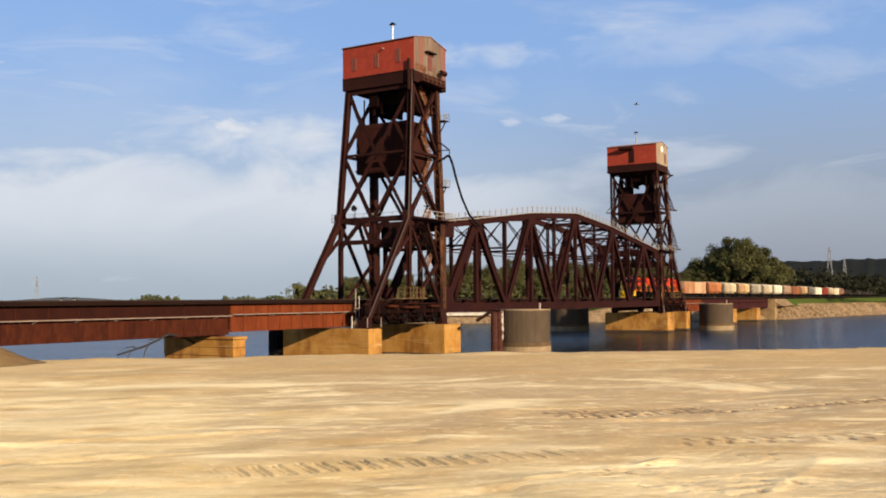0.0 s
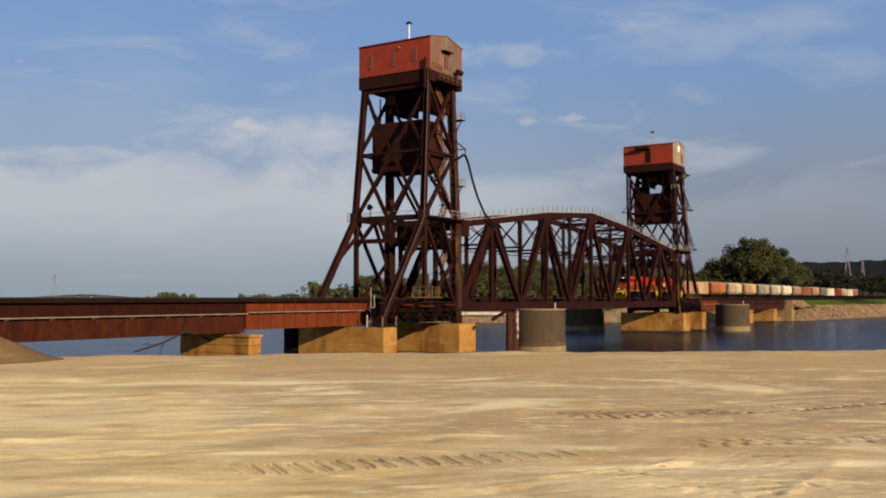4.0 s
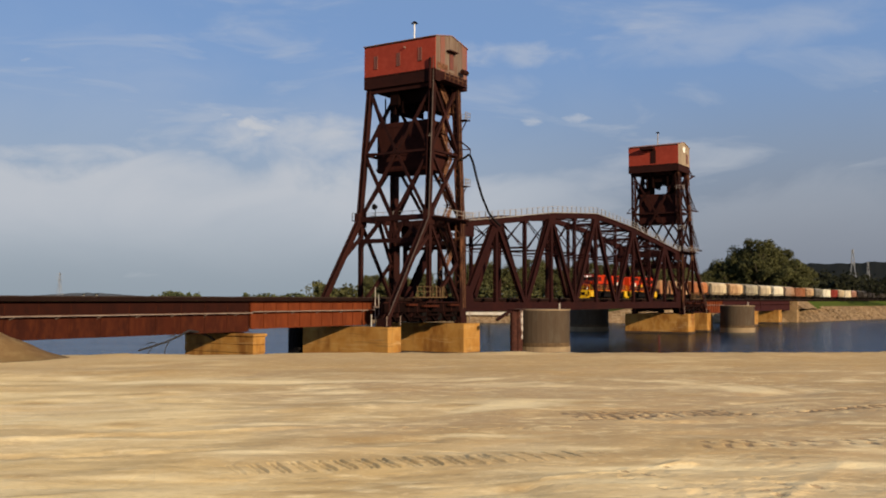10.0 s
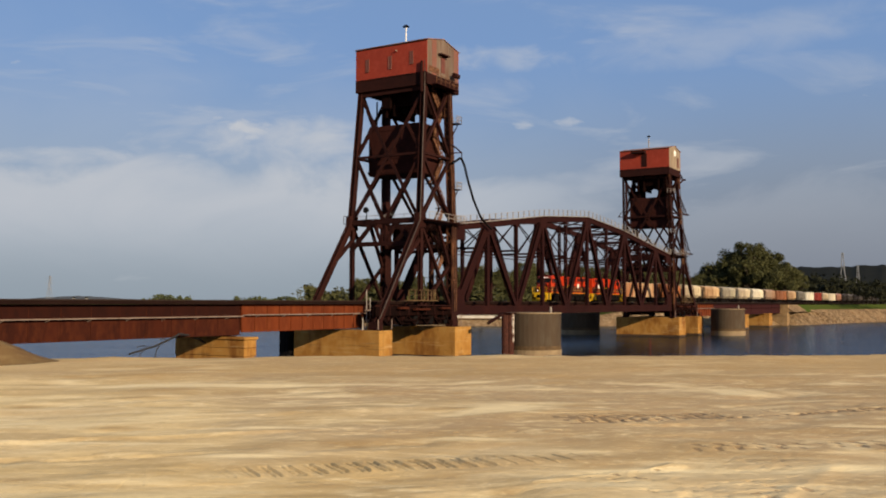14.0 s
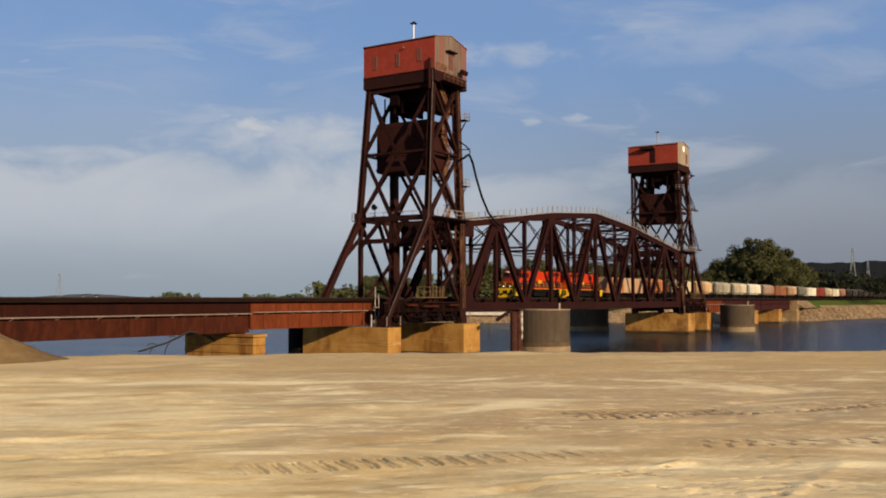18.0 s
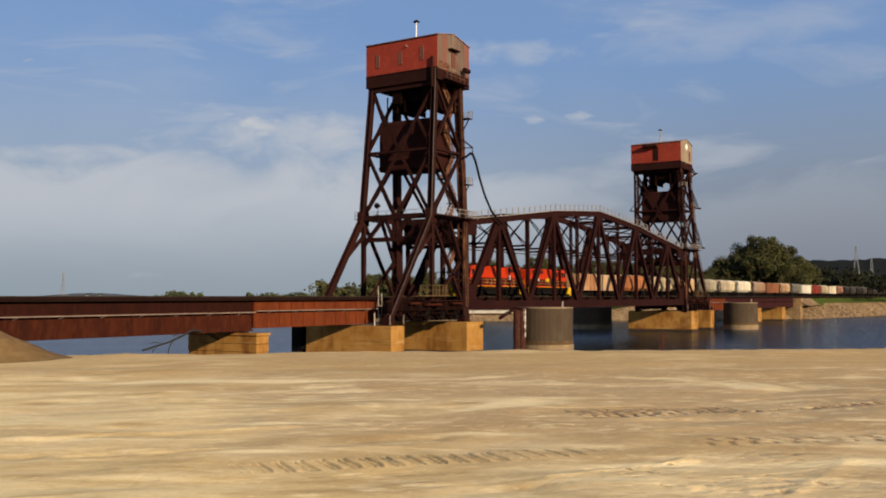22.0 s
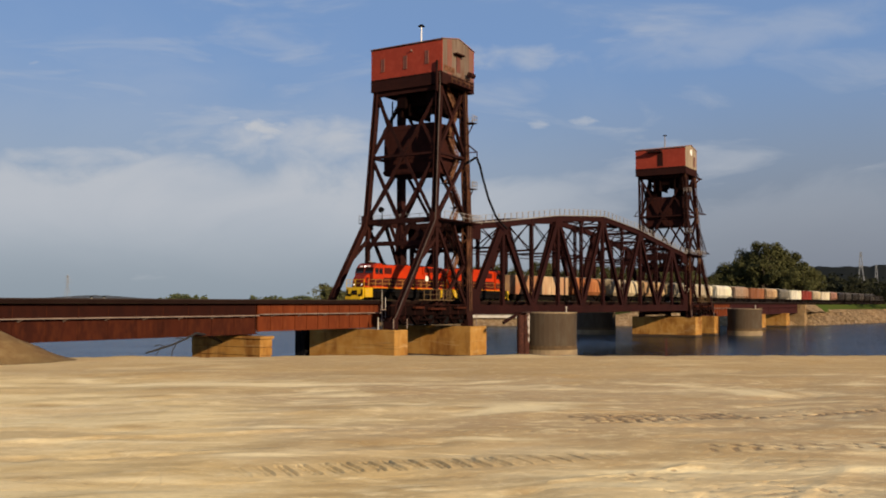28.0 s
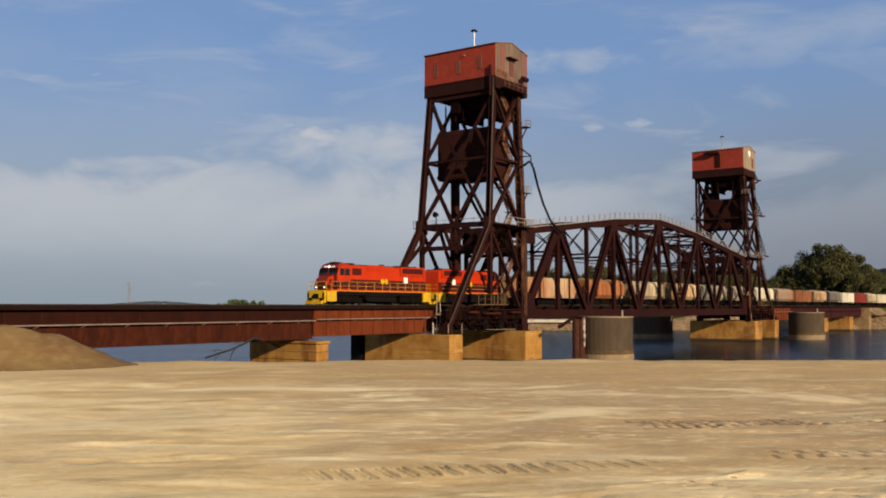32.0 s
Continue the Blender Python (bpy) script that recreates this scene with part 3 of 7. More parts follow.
def make_water():
    m = bpy.data.materials.new("river_water")
    m.use_nodes = True
    n, l = m.node_tree.nodes, m.node_tree.links
    n.remove(n["Principled BSDF"])
    deep = n.new("ShaderNodeBsdfDiffuse")
    deep.inputs["Color"].default_value = (0.012, 0.016, 0.024, 1)
    shine = n.new("ShaderNodeBsdfGlossy")
    shine.inputs["Color"].default_value = (0.45, 0.52, 0.63, 1)
    shine.inputs["Roughness"].default_value = 0.13
    fres = n.new("ShaderNodeFresnel")
    fres.inputs["IOR"].default_value = 1.33
    both = n.new("ShaderNodeMixShader")
    l.new(fres.outputs[0], both.inputs[0])
    l.new(deep.outputs[0], both.inputs[1])
    l.new(shine.outputs[0], both.inputs[2])
    l.new(both.outputs[0], n["Material Output"].inputs["Surface"])
    geo = n.new("ShaderNodeNewGeometry")
    mp = n.new("ShaderNodeMapping")
    mp.inputs["Rotation"].default_value = (0, 0, 0.5)
    mp.inputs["Scale"].default_value = (1, 0.45, 1)
    l.new(geo.outputs["Position"], mp.inputs[0])
    no = n.new("ShaderNodeTexNoise")
    no.inputs["Scale"].default_value, no.inputs["Detail"].default_value = 0.9, 6
    l.new(mp.outputs[0], no.inputs["Vector"])
    swell = n.new("ShaderNodeTexNoise")
    swell.inputs["Scale"].default_value, swell.inputs["Detail"].default_value = 0.12, 3
    l.new(mp.outputs[0], swell.inputs["Vector"])
    rough = n.new("ShaderNodeMapRange")
    rough.inputs[1].default_value, rough.inputs[2].default_value, rough.inputs[3].default_value, rough.inputs[4].default_value = 0.40, 0.62, 0.06, 0.20
    l.new(swell.outputs["Fac"], rough.inputs[0])
    bp = n.new("ShaderNodeBump")
    bp.inputs["Strength"].default_value = 0.8
    l.new(rough.outputs[0], bp.inputs["Distance"])
    l.new(no.outputs["Fac"], bp.inputs["Height"])
    for sh in (shine, fres):
        l.new(bp.outputs[0], sh.inputs["Normal"])
    bm = B()
    vs = [bm.verts.new((x, y, WATER_Z)) for x, y in ((-4000, 12), (4600, 2), (4600, 4500), (-4000, 4500))]
    bm.faces.new(vs)
    tagged(part("water", bm, m), "dark blue rippled river water", "river", kind="structure")


make_water()


# ---- piers and protection cells ----
def pier(x0, x1, y0, y1, top, label, step=0.0):
    ob = empty("bridge_pier", ((x0 + x1) / 2, (y0 + y1) / 2, WATER_Z - 3), label, "bridge pier", "bridge piers")
    w, d, z0 = (x1 - x0) / 2, (y1 - y0) / 2, WATER_Z - 3
    bm = B()
    box(bm, -w, w, -d, d, 0, top - z0 - (0.5 if step else 0))
    bmesh.ops.bevel(bm, geom=[e for e in bm.edges], offset=0.08, segments=1, affect="EDGES")
    part("shaft", bm, CONCRETE, ob)
    part("wet_band", one(box, -w - 0.012, w + 0.012, -d - 0.012, d + 0.012, 2.5, 3.45), WET, ob, "dark wet band at the waterline")
    if step:
        bm = B()
        box(bm, -w - step, w + step, -d - step, d + step, top - z0 - 0.5 + 0.004, top - z0)
        bmesh.ops.bevel(bm, geom=[e for e in bm.edges], offset=0.06, segments=1, affect="EDGES")
        part("cap", bm, CONCRETE, ob)
    else:
        for sx in (-1, 1):
            for y in (-5.8, 5.9):
                part("bearing_pad", one(box, sx * 0.55 - 0.4, sx * 0.55 + 0.4, y - 0.5, y + 0.5, top - z0, top - z0 + 0.06), STEEL, ob)
    return ob


P_NEAR = "rust-streaked tan concrete pier standing in the river"
pier(93.0, 95.8, 65.4, 78.7, -1.7, P_NEAR)
pier(110.9, 115.3, 65.4, 80.4, -1.62, P_NEAR)
pier(210.4, 215.2, 65.4, 80.4, -1.5, P_NEAR)
pier(225.2, 229.6, 65.4, 80.4, -1.5, P_NEAR)


def stone_pier(x0, x1, y0, y1, top, label):
    ob = empty("bridge_pier", ((x0 + x1) / 2, (y0 + y1) / 2, WATER_Z - 3), label, "bridge pier", "bridge piers")
    w, d, z = (x1 - x0) / 2, (y1 - y0) / 2, 0.0
    rng = random.Random(14)
    end = top - WATER_Z + 3
    k = 0
    while z < end - 0.3:
        h = min(0.85, end - z)
        last = z + h > end - 0.3
        j = 0.16 if last else rng.uniform(-0.05, 0.05) + 0.10 * (k < 5)
        bm = B()
        box(bm, -w - j, w + j, -d - j, d + j, z, z + h - 0.02)
        bmesh.ops.bevel(bm, geom=bm.edges[:], offset=0.05, segments=1, affect="EDGES")
        part("stone_course", bm, CONCRETE, ob)
        z, k = z + h, k + 1
    bm = B()
    box(bm, -w * 0.5, w * 0.5, -2.6, 2.6, end - 0.016, end + 0.10)
    part("bearing_pad", bm, STEEL, ob)


stone_pier(72.6, 74.4, 68.0, 78.0, -1.9, "weathered tan stone pier under a girder joint")
for x in (286.5, 318.5):
    pier(x, x + 4.5, 69.2, 76.5, -1.6, "tan concrete pier under the far approach girders")


def cell(x, y, r, top, label):
    ob = empty("mooring_cell", (x, y, WATER_Z - 3), label, "mooring cell", "round cells beside the piers")
    bm = B()
    n, z1 = 72, top - WATER_Z + 3
    rings = []
    for z in (0, z1):
        rings.append([bm.verts.new(((r + 0.012 * (k % 2)) * math.cos(k * math.tau / n), (r + 0.012 * (k % 2)) * math.sin(k * math.tau / n), z)) for k in range(n)])
    for k in range(n):
        bm.faces.new((rings[0][k], rings[0][(k + 1) % n], rings[1][(k + 1) % n], rings[1][k]))
    bm.faces.new(rings[1])
    part("sheet_pile_wall", bm, CELL, ob)
    part("tide_band", one(drum, (0, 0, 2.4), r + 0.1, 1.7, 40), CELL_BAND, ob, "pale stained band at the waterline")
    part("stain_ring", one(drum, (0, 0, 4.104), r + 0.05, 0.55, 40), CELL_STAIN, ob, "brown rust-stained ring above the waterline")
    part("cap_ring", one(drum, (0, 0, z1 + 0.004), r + 0.10, 0.16, 40), CELL_BAND, ob, "pale concrete cap rim")
    bm = B()
    pipe(bm, [(r * 0.2, -r * 0.6, z1 + 0.16), (r * 0.2, -r * 0.6, z1 + 1.0)], 0.14)
    part("bollard", bm, GALV, ob)
    return ob


cell(122.0, 59.0, 3.85, 0.15, "grey sheet-pile mooring cell with pale waterline band")
cell(216.5, 92.0, 4.7, -0.7, "dark shaded sheet-pile mooring cell behind the bridge")
cell(230.0, 59.6, 3.95, 0.2, "grey sheet-pile mooring cell with pale waterline band")


# ---- approach girder spans ----
def girder_span(x0, x1, bottom, mat, label, group):
    ob = empty("girder_span", ((x0 + x1) / 2, TRACK_Y, bottom), label, "girder span", group)
    L, H = (x1 - x0) / 2, 1.45 - bottom
    for y in (-2.0, 2.0):
        bm = B()
        box(bm, -L, L, y - 0.03, y + 0.03, 0.05, H - 0.05)
        part("web", bm, mat, ob)
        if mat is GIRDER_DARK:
            # the web is darker above the ledge on these spans
            part("upper_plate", one(box, -L, L, y - 0.045, y + 0.045, 0.30 - bottom, H - 0.095), GIRDER_UPPER, ob, "darker upper web plate")
        for z in (0.0, H - 0.09):
            part("flange", one(box, -L, L, y - 0.26, y + 0.26, z, z + 0.085), mat, ob)
        s = -1 if y < 0 else 1
        k = max(2, round(2 * L / (2.1 if mat is GIRDER_RED else 3.2 if mat is GIRDER_DARK else 14.0)))
        w = 0.05 if mat is GIRDER_RED else 0.025
        bm = B()
        deep = 0.045 if mat is GIRDER_RED else 0.022
        box(bm, -w, w, -deep, deep, 0.09, H - 0.1)
        me = bpy.data.meshes.new("stiffener")
        bm.to_mesh(me)
        bm.free()
        me.materials.append(mat)
        for i in range(k + 1):
            share("stiffener", me, ob, Matrix.Translation((-L + 0.1 + (2 * L - 0.2) * i / k, y + s * (0.032 + deep), 0)))
    # cross frames between the two girders
    k = max(2, round(2 * L / 6))
    for i in range(k + 1):
        x = -L + 0.3 + (2 * L - 0.6) * i / k
        bm = B()
        bar(bm, (x, -1.95, 0.25), (x, 1.95, H - 0.3), 0.14, 0.14)
        bar(bm, (x, 1.95, 0.25), (x, -1.95, H - 0.3), 0.14, 0.14)
        part("cross_frame", bm, mat, ob)
    # service pipe on brackets along the river face
    z = (0.33 if x0 > 74.95 else 0.20) - bottom
    bm = B()
    box(bm, -L, L, -2.62, -2.28, z - 0.05, z + 0.05)
    part("service_ledge", bm, mat if mat is GIRDER_FAR else LEDGE, ob, "narrow ledge along the girder")
    bm = B()
    bar(bm, (0.06, -2.58, z - 0.03), (-0.12, -2.08, z - 0.26), 0.06, 0.06)
    me = bpy.data.meshes.new("bracket")
    bm.to_mesh(me)
    bm.free()
    me.materials.append(mat if mat is GIRDER_FAR else LEDGE)
    k = max(2, round(2 * L / 4.4))
    for i in range(k):
        share("bracket", me, ob, Matrix.Translation((-L + 2 * L * (i + 0.5) / k, 0, 0)))
    return ob


girder_span(-60, 14.8, -1.78, GIRDER_DARK, "deep dark rusted plate-girder approach span", "approach spans")
girder_span(15.0, 74.9, -1.78, GIRDER_DARK, "deep dark rusted plate-girder approach span", "approach spans")
girder_span(75.1, 97.2, -1.52, GIRDER_RED, "orange-red rusted plate-girder span beside the lift tower", "approach spans")
girder_span(229.0, 238.6, -1.52, GIRDER_FAR, "dark rusted plate-girder span behind the farther tower", "approach spans")
girder_span(238.8, 258.0, -1.75, GIRDER_RED, "orange-red rusted plate-girder span beyond the lift bridge", "approach spans")
girder_span(258.2, 301.0, -1.75, GIRDER_FAR, "dark purple-brown plate-girder span near the far bank", "approach spans")
girder_span(301.2, 343.0, -1.75, GIRDER_FAR, "dark purple-brown plate-girder span near the far bank", "approach spans")


def make_track():
    ob = empty("railway_track", (150, TRACK_Y, 1.2), "steel rails on dark timber ties across the bridge", "railway track", kind="structure")
    for y in (-0.75, 0.75):
        bm = B()
        box(bm, -212, 760, y - 0.035, y + 0.035, 0.63, 0.74)
        box(bm, -212, 760, y - 0.075, y + 0.075, 0.555, 0.63)
        part("rail", bm, RAIL, ob)
    bm = B()
    box(bm, -0.115, 0.115, -2.55, 2.55, 0.262, 0.553)
    me = bpy.data.meshes.new("tie")
    bm.to_mesh(me)
    bm.free()
    me.materials.append(DECK)
    xs = [-110 + 0.62 * i for i in range(300)]
    for x in xs:
        share("tie", me, ob, Matrix.Translation((x, 0, 0)))
    rest = [-211 + 0.62 * i for i in range(162)] + [76.2 + 0.62 * i for i in range(540)]
    bm = B()
    for x in rest:
        box(bm, x - 0.115, x + 0.115, -2.55, 2.55, 0.262, 0.553)
    tagged(part("tie_row", bm, DECK, ob), kind="stuff")
    for y in (-2.45, 2.45):
        part("guard_timber", one(box, -212, 193, y - 0.12, y + 0.12, 0.557, 0.63), DECK, ob)
    for y in (-2.62, 2.62):
        part("edge_timber", one(box, -212, 193, y - 0.06, y + 0.06, 0.27, 0.545), DECK, ob)
    part("deck_plank", one(box, -212, 193, -0.6, 0.6, 0.557, 0.60), DECK, ob)
    for y in (-2.2, 2.2):
        part("stringer", one(box, -53, 77, y - 0.18, y + 0.18, -1.15, 0.258), STEEL, ob)


make_track()


# ---- lift towers ----
SHUTTER = material("dull_shutter_paint", (0.105, 0.026, 0.016), (0.08, 0.022, 0.014), 0.8, 0.0, 1.0, 4.0, 0.0)
RED_WORN = material("worn_red_sheet", (0.15, 0.048, 0.028), (0.12, 0.058, 0.04), 0.8, 0.0, 0.6, 2.0, 0.004)
TAN_POST = material("faded_yellow_posts", (0.115, 0.072, 0.032), (0.07, 0.040, 0.020), 0.85, 0.0, 2.0, 6.0, 0.0, spec=0.1)


def prism(bm, pts, y0, y1):
    """A flat outline in x and z, drawn out along y."""
    a = [bm.verts.new((x, y0, z)) for x, z in pts]
    b = [bm.verts.new((x, y1, z)) for x, z in pts]
    n = len(pts)
    for i in range(n):
        bm.faces.new((a[i], a[(i + 1) % n], b[(i + 1) % n], b[i]))
    bm.faces.new(a[::-1])
    bm.faces.new(b)
    bmesh.ops.recalc_face_normals(bm, faces=bm.faces[:])


def railing(bm, pts, h=1.05, gap=1.6, r=0.03, post=0.06):
    for a, b in zip(pts, pts[1:]):
        a, b = Vector(a), Vector(b)
        n = max(1, round((b - a).length / gap))
        for i in range(n + 1):
            p = a.lerp(b, i / n)
            bar(bm, p, p + Vector((0, 0, h)), post, post)
        for z in (h, h * 0.5):
            bar(bm, a + Vector((0, 0, z)), b + Vector((0, 0, z)), 2 * r, 2 * r)


LEG_RUST = material("scaling_rust_steel", (0.020, 0.0068, 0.0050), (0.110, 0.045, 0.021), 0.85, 0.0, 0.7, 3.5, 0.02, mix=(0.54, 0.64), third=(0.012, 0.0048, 0.0038), spec=0.08, stretch=(1, 1, 0.30))
WEIGHT = material("rusted_ballast_plates", (0.028, 0.0084, 0.0062), (0.018, 0.0058, 0.0046), 0.85, 0.0, 0.4, 2.0, 0.01, third=(0.037, 0.0115, 0.0084), spec=0.06)
# greasy steel, near black to hold the shade of the tower foot
SHADED_STEEL = material("greasy_shaded_steel", (0.0050, 0.0024, 0.0021), (0.0095, 0.0034, 0.0027), 0.9, 0.0, 0.6, 3.0, 0.01, third=(0.0040, 0.0022, 0.0020), spec=0.02)


POSTS = {}


def fence(name, parent, pts, mat, label="", h=1.05, gap=1.6, r=0.03, post=0.06):
    """A railing part with its rails in one mesh and each post a piece of its own."""
    bm = B()
    spots = []
    for a, b in zip(pts, pts[1:]):
        a, b = Vector(a), Vector(b)
        n = max(1, round((b - a).length / gap))
        spots += [a.lerp(b, i / n) for i in range(n + 1)]
        for z in (h, h * 0.5):
            bar(bm, a + Vector((0, 0, z)), b + Vector((0, 0, z)), 2 * r, 2 * r)
    rail = part(name, bm, mat, parent, label)
    key = (h, post, mat.name)
    if key not in POSTS:
        me = bpy.data.meshes.new("post")
        bm = B()
        box(bm, -post / 2, post / 2, -post / 2, post / 2, 0, h)
        bm.to_mesh(me)
        bm.free()
        me.materials.append(mat)
        POSTS[key] = me
    for p in spots:
        share("post", POSTS[key], rail, Matrix.Translation(p))
    return rail


def lift_tower(front, s, label):
    """front: x of the upright front legs; s: the way from them to the sloping back legs."""
    ob = empty("lift_tower", (front + s * 5, TRACK_Y, -1.6), label, "lift tower", "lift towers")
    off = Vector((front + s * 5, TRACK_Y, -1.6))

    KU, KZ, TU, TZ, FT = 8.4, 12.6, 6.05, 31.2, 0.0
    MID_Y = (TOWER_N + TOWER_F) / 2

    def P(u, y, z):
        """A place u from the front legs; the sides draw in a little above the knee."""
        k = max(0.0, min(1.0, (z - KZ) / (TZ - KZ)))
        return Vector((front + s * u, y + k * (0.40 - 0.35 * (y - MID_Y) / 5.6), z)) - off

    MZ = 21.7
    MU = KU + (TU - KU) * (MZ - KZ) / (TZ - KZ)
    for y in (TOWER_N, TOWER_F):
        part("front_leg", one(laced, P(0, y, -1.55), P(0, y, KZ), 0.95, 1.5, 0.12, (0, 1, 0)), LEG_RUST if y == TOWER_N else STEEL, ob)
        part("front_leg_top", one(laced, P(0, y, KZ), P(FT, y, TZ), 0.85, 1.1, 0.12, (0, 1, 0)), LEG_RUST if y == TOWER_N else STEEL, ob)
        part("back_leg", one(ibeam, P(KU, y, KZ), P(TU, y, TZ), 0.62, 0.85, 0.12, (0, 1, 0)), STEEL, ob)
        part("back_leg_foot", one(ibeam, P(18.3, y, -1.55), P(KU, y, KZ), 0.62, 0.85, 0.12, (0, 1, 0)), STEEL, ob)
        part("post", one(ibeam, P(KU - 0.3, y, 0.2), P(KU - 0.3, y, KZ), 0.5, 0.6, 0.1, (0, 1, 0)), STEEL, ob)
        part("gusset", one(box, *sorted((P(KU - 1.1, y, 0).x, P(KU + 0.7, y, 0).x)), y - off.y - 0.36, y - off.y + 0.36, KZ - off.z - 1.0, KZ - off.z + 0.9), STEEL, ob)
        for z, ua, ub, w in ((KZ, 0, KU, 0.6), (MZ, 0, MU, 0.3)):
            part("side_strut", one(laced, P(ua, y, z), P(ub, y, z), 0.45, w, 0.08, (0, 1, 0)), STEEL, ob)
        for a, b in (((0, KZ), (MU, MZ)), ((KU, KZ), (FT / 2, MZ)), ((FT / 2, MZ), (TU, TZ)), ((MU, MZ), (FT, TZ)), ((KU, KZ), (0, 0.5)), ((KU - 0.3, 0.5), (0, 7.5)), ((0, 5.2), (3.9, KZ)),
                     ((12.6, 6.6), (KU - 0.3, 10.2))):
            part("side_brace", one(ibeam, P(a[0], y, a[1]), P(b[0], y, b[1]), 0.36, 0.42, 0.07, (0, 1, 0)), STEEL, ob)
    # cross bracing between the sides: the back face and the front face
    for f in (0, 1):
        U = (lambda z: FT * max(0.0, z - KZ) / (TZ - KZ)) if f else (lambda z: KU + (TU - KU) * (z - KZ) / (TZ - KZ))
        for z, w in ((KZ, 0.7), (MZ, 0.32), (TZ - 0.4, 0.7)):
            part("cross_strut", one(laced, P(U(z), TOWER_N, z), P(U(z), TOWER_F, z), 0.5, w, 0.08, (1, 0, 0)), STEEL, ob)
        for z0, z1 in ((KZ, MZ), (MZ, TZ - 0.6)):
            mid = (TOWER_N + TOWER_F) / 2
            for y in (TOWER_N, TOWER_F):
                # the upper panel has half braces that stop at the long ones
                k = 0.5 if z0 == MZ else 1.0
                zk = z0 + (z1 - z0) * k
                part("cross_brace", one(ibeam, P(U(z0), y, z0), P(U(zk), y + (mid - y) * k, zk), 0.30, 0.36, 0.06, (1, 0, 0)), STEEL, ob)
                part("cross_brace", one(ibeam, P(U(z0), mid, z0), P(U(z1), y, z1), 0.30, 0.36, 0.06, (1, 0, 0)), STEEL, ob)
        # portal over the track
        part("portal_strut", one(laced, P(U(KZ), TOWER_N, 9.6), P(U(KZ), TOWER_F, 9.6), 0.4, 0.6, 0.08, (1, 0, 0)), STEEL, ob)
        for y, y2 in ((TOWER_N, TOWER_N + 3.8), (TOWER_F, TOWER_F - 3.8)):
            part("knee_brace", one(ibeam, P(U(KZ), y, 8.6), P(U(KZ), y2, KZ), 0.3, 0.55, 0.07, (1, 0, 0)), STEEL, ob)
            bm = B()
            a, b, c = P(U(KZ), y2, KZ), P(U(KZ), MID_Y, KZ), P(U(KZ), MID_Y + (y2 - MID_Y) * 0.25, 9.6)
            bar(bm, a, c, 0.3, 0.4, (1, 0, 0))
            bar(bm, b, c, 0.3, 0.4, (1, 0, 0))
            part("portal_web", bm, STEEL, ob)
    # head frame under the machinery house
    hx = sorted((P(-1.7, 0, 0).x, P(6.7, 0, 0).x))
    y0, y1 = 66.94 - off.y, 78.77 - off.y
    for y in (y0 + 0.05, y1 - 0.05):
        part("head_girder", one(box, *hx, y - 0.09, y + 0.09, 31.1 - off.z, 32.64 - off.z), STEEL, ob)
    for x in hx:
        i = 0.1 if x == hx[0] else -0.1
        part("head_girder", one(box, x + i - 0.09, x + i + 0.09, y0 + 0.15, y1 - 0.15, 31.1 - off.z, 32.64 - off.z), STEEL, ob)
    part("head_floor", one(box, hx[0] + 0.2, hx[1] - 0.2, y0 + 0.15, y1 - 0.15, 32.3 - off.z, 32.62 - off.z), STEEL, ob)
    # sheave beams and the sheaves beneath the floor
    for y in (69.3, 74.2):
        part("sheave", one(drum, P(3.4, y, 29.9) - Vector((0, 0.25, 0)), 1.9, 0.5, 28, "y"), SHADED_STEEL, ob)
        for u in (1.0, 5.6):
            part("bearing_post", one(box, *sorted((P(u - 0.25, 0, 0).x, P(u + 0.25, 0, 0).x)), y - off.y - 0.7, y - off.y + 0.7, 28.6 - off.z, 31.1 - off.z), SHADED_STEEL, ob)
    # plates that carry the sheaves, dark against the sky
    for y in (68.6, 70.0, 73.5, 74.9):
        part("bearing_plate", one(box, *sorted((P(-0.4, 0, 0).x, P(4.9, 0, 0).x)), y - off.y - 0.12, y - off.y + 0.12, 27.6 - off.z, 31.1 - off.z), SHADED_STEEL, ob)
    for u in (0.3, 4.4):
        part("sheave_girder", one(box, *sorted((P(u - 0.2, 0, 0).x, P(u + 0.2, 0, 0).x)), 68.5 - off.y, 75.0 - off.y, 28.9 - off.z, 31.1 - off.z), SHADED_STEEL, ob)
    part("drive_housing", one(box, *sorted((P(0.8, 0, 0).x, P(3.9, 0, 0).x)), 70.6 - off.y, 75.0 - off.y, 29.2 - off.z, 31.1 - off.z), SHADED_STEEL, ob)
    for y in (70.9, 72.5, 74.4):
        part("rope_drum", one(drum, P(0.8, y, 28.7), 0.55, s * 2.6, 14, "x"), BLACK, ob)
    # machinery house
    za, zb = 32.65 - off.z, 37.15 - off.z
    t = 0.12
    mid = (hx[0] + hx[1]) / 2
    house = part("machinery_house", one(box, hx[0] + 0.15, hx[1] - 0.15, y0 + 0.15, y1 - 0.15, za, za + 0.12), STEEL, ob, "red sheet-metal machinery house")
    for x in hx:
        i = t if x == hx[0] else -t
        part("end_wall", one(box, *sorted((x, x + i)), y0, y1, za, zb), RED_PAINT, house, "faded red sheet wall")
        part("eave_trim", one(box, *sorted((x - i * 0.5, x)), y0 - 0.05, y1 + 0.05, zb - 0.16, zb - 0.02), STEEL, house)
        part("sill_trim", one(box, *sorted((x - i * 0.4, x)), y0 - 0.03, y1 + 0.03, za, za + 0.14), STEEL, house)
    face = hx[0]
    spots = ((76.75, 34.75), (72.95, 34.75), (69.4, 35.0)) if s < 0 else ()
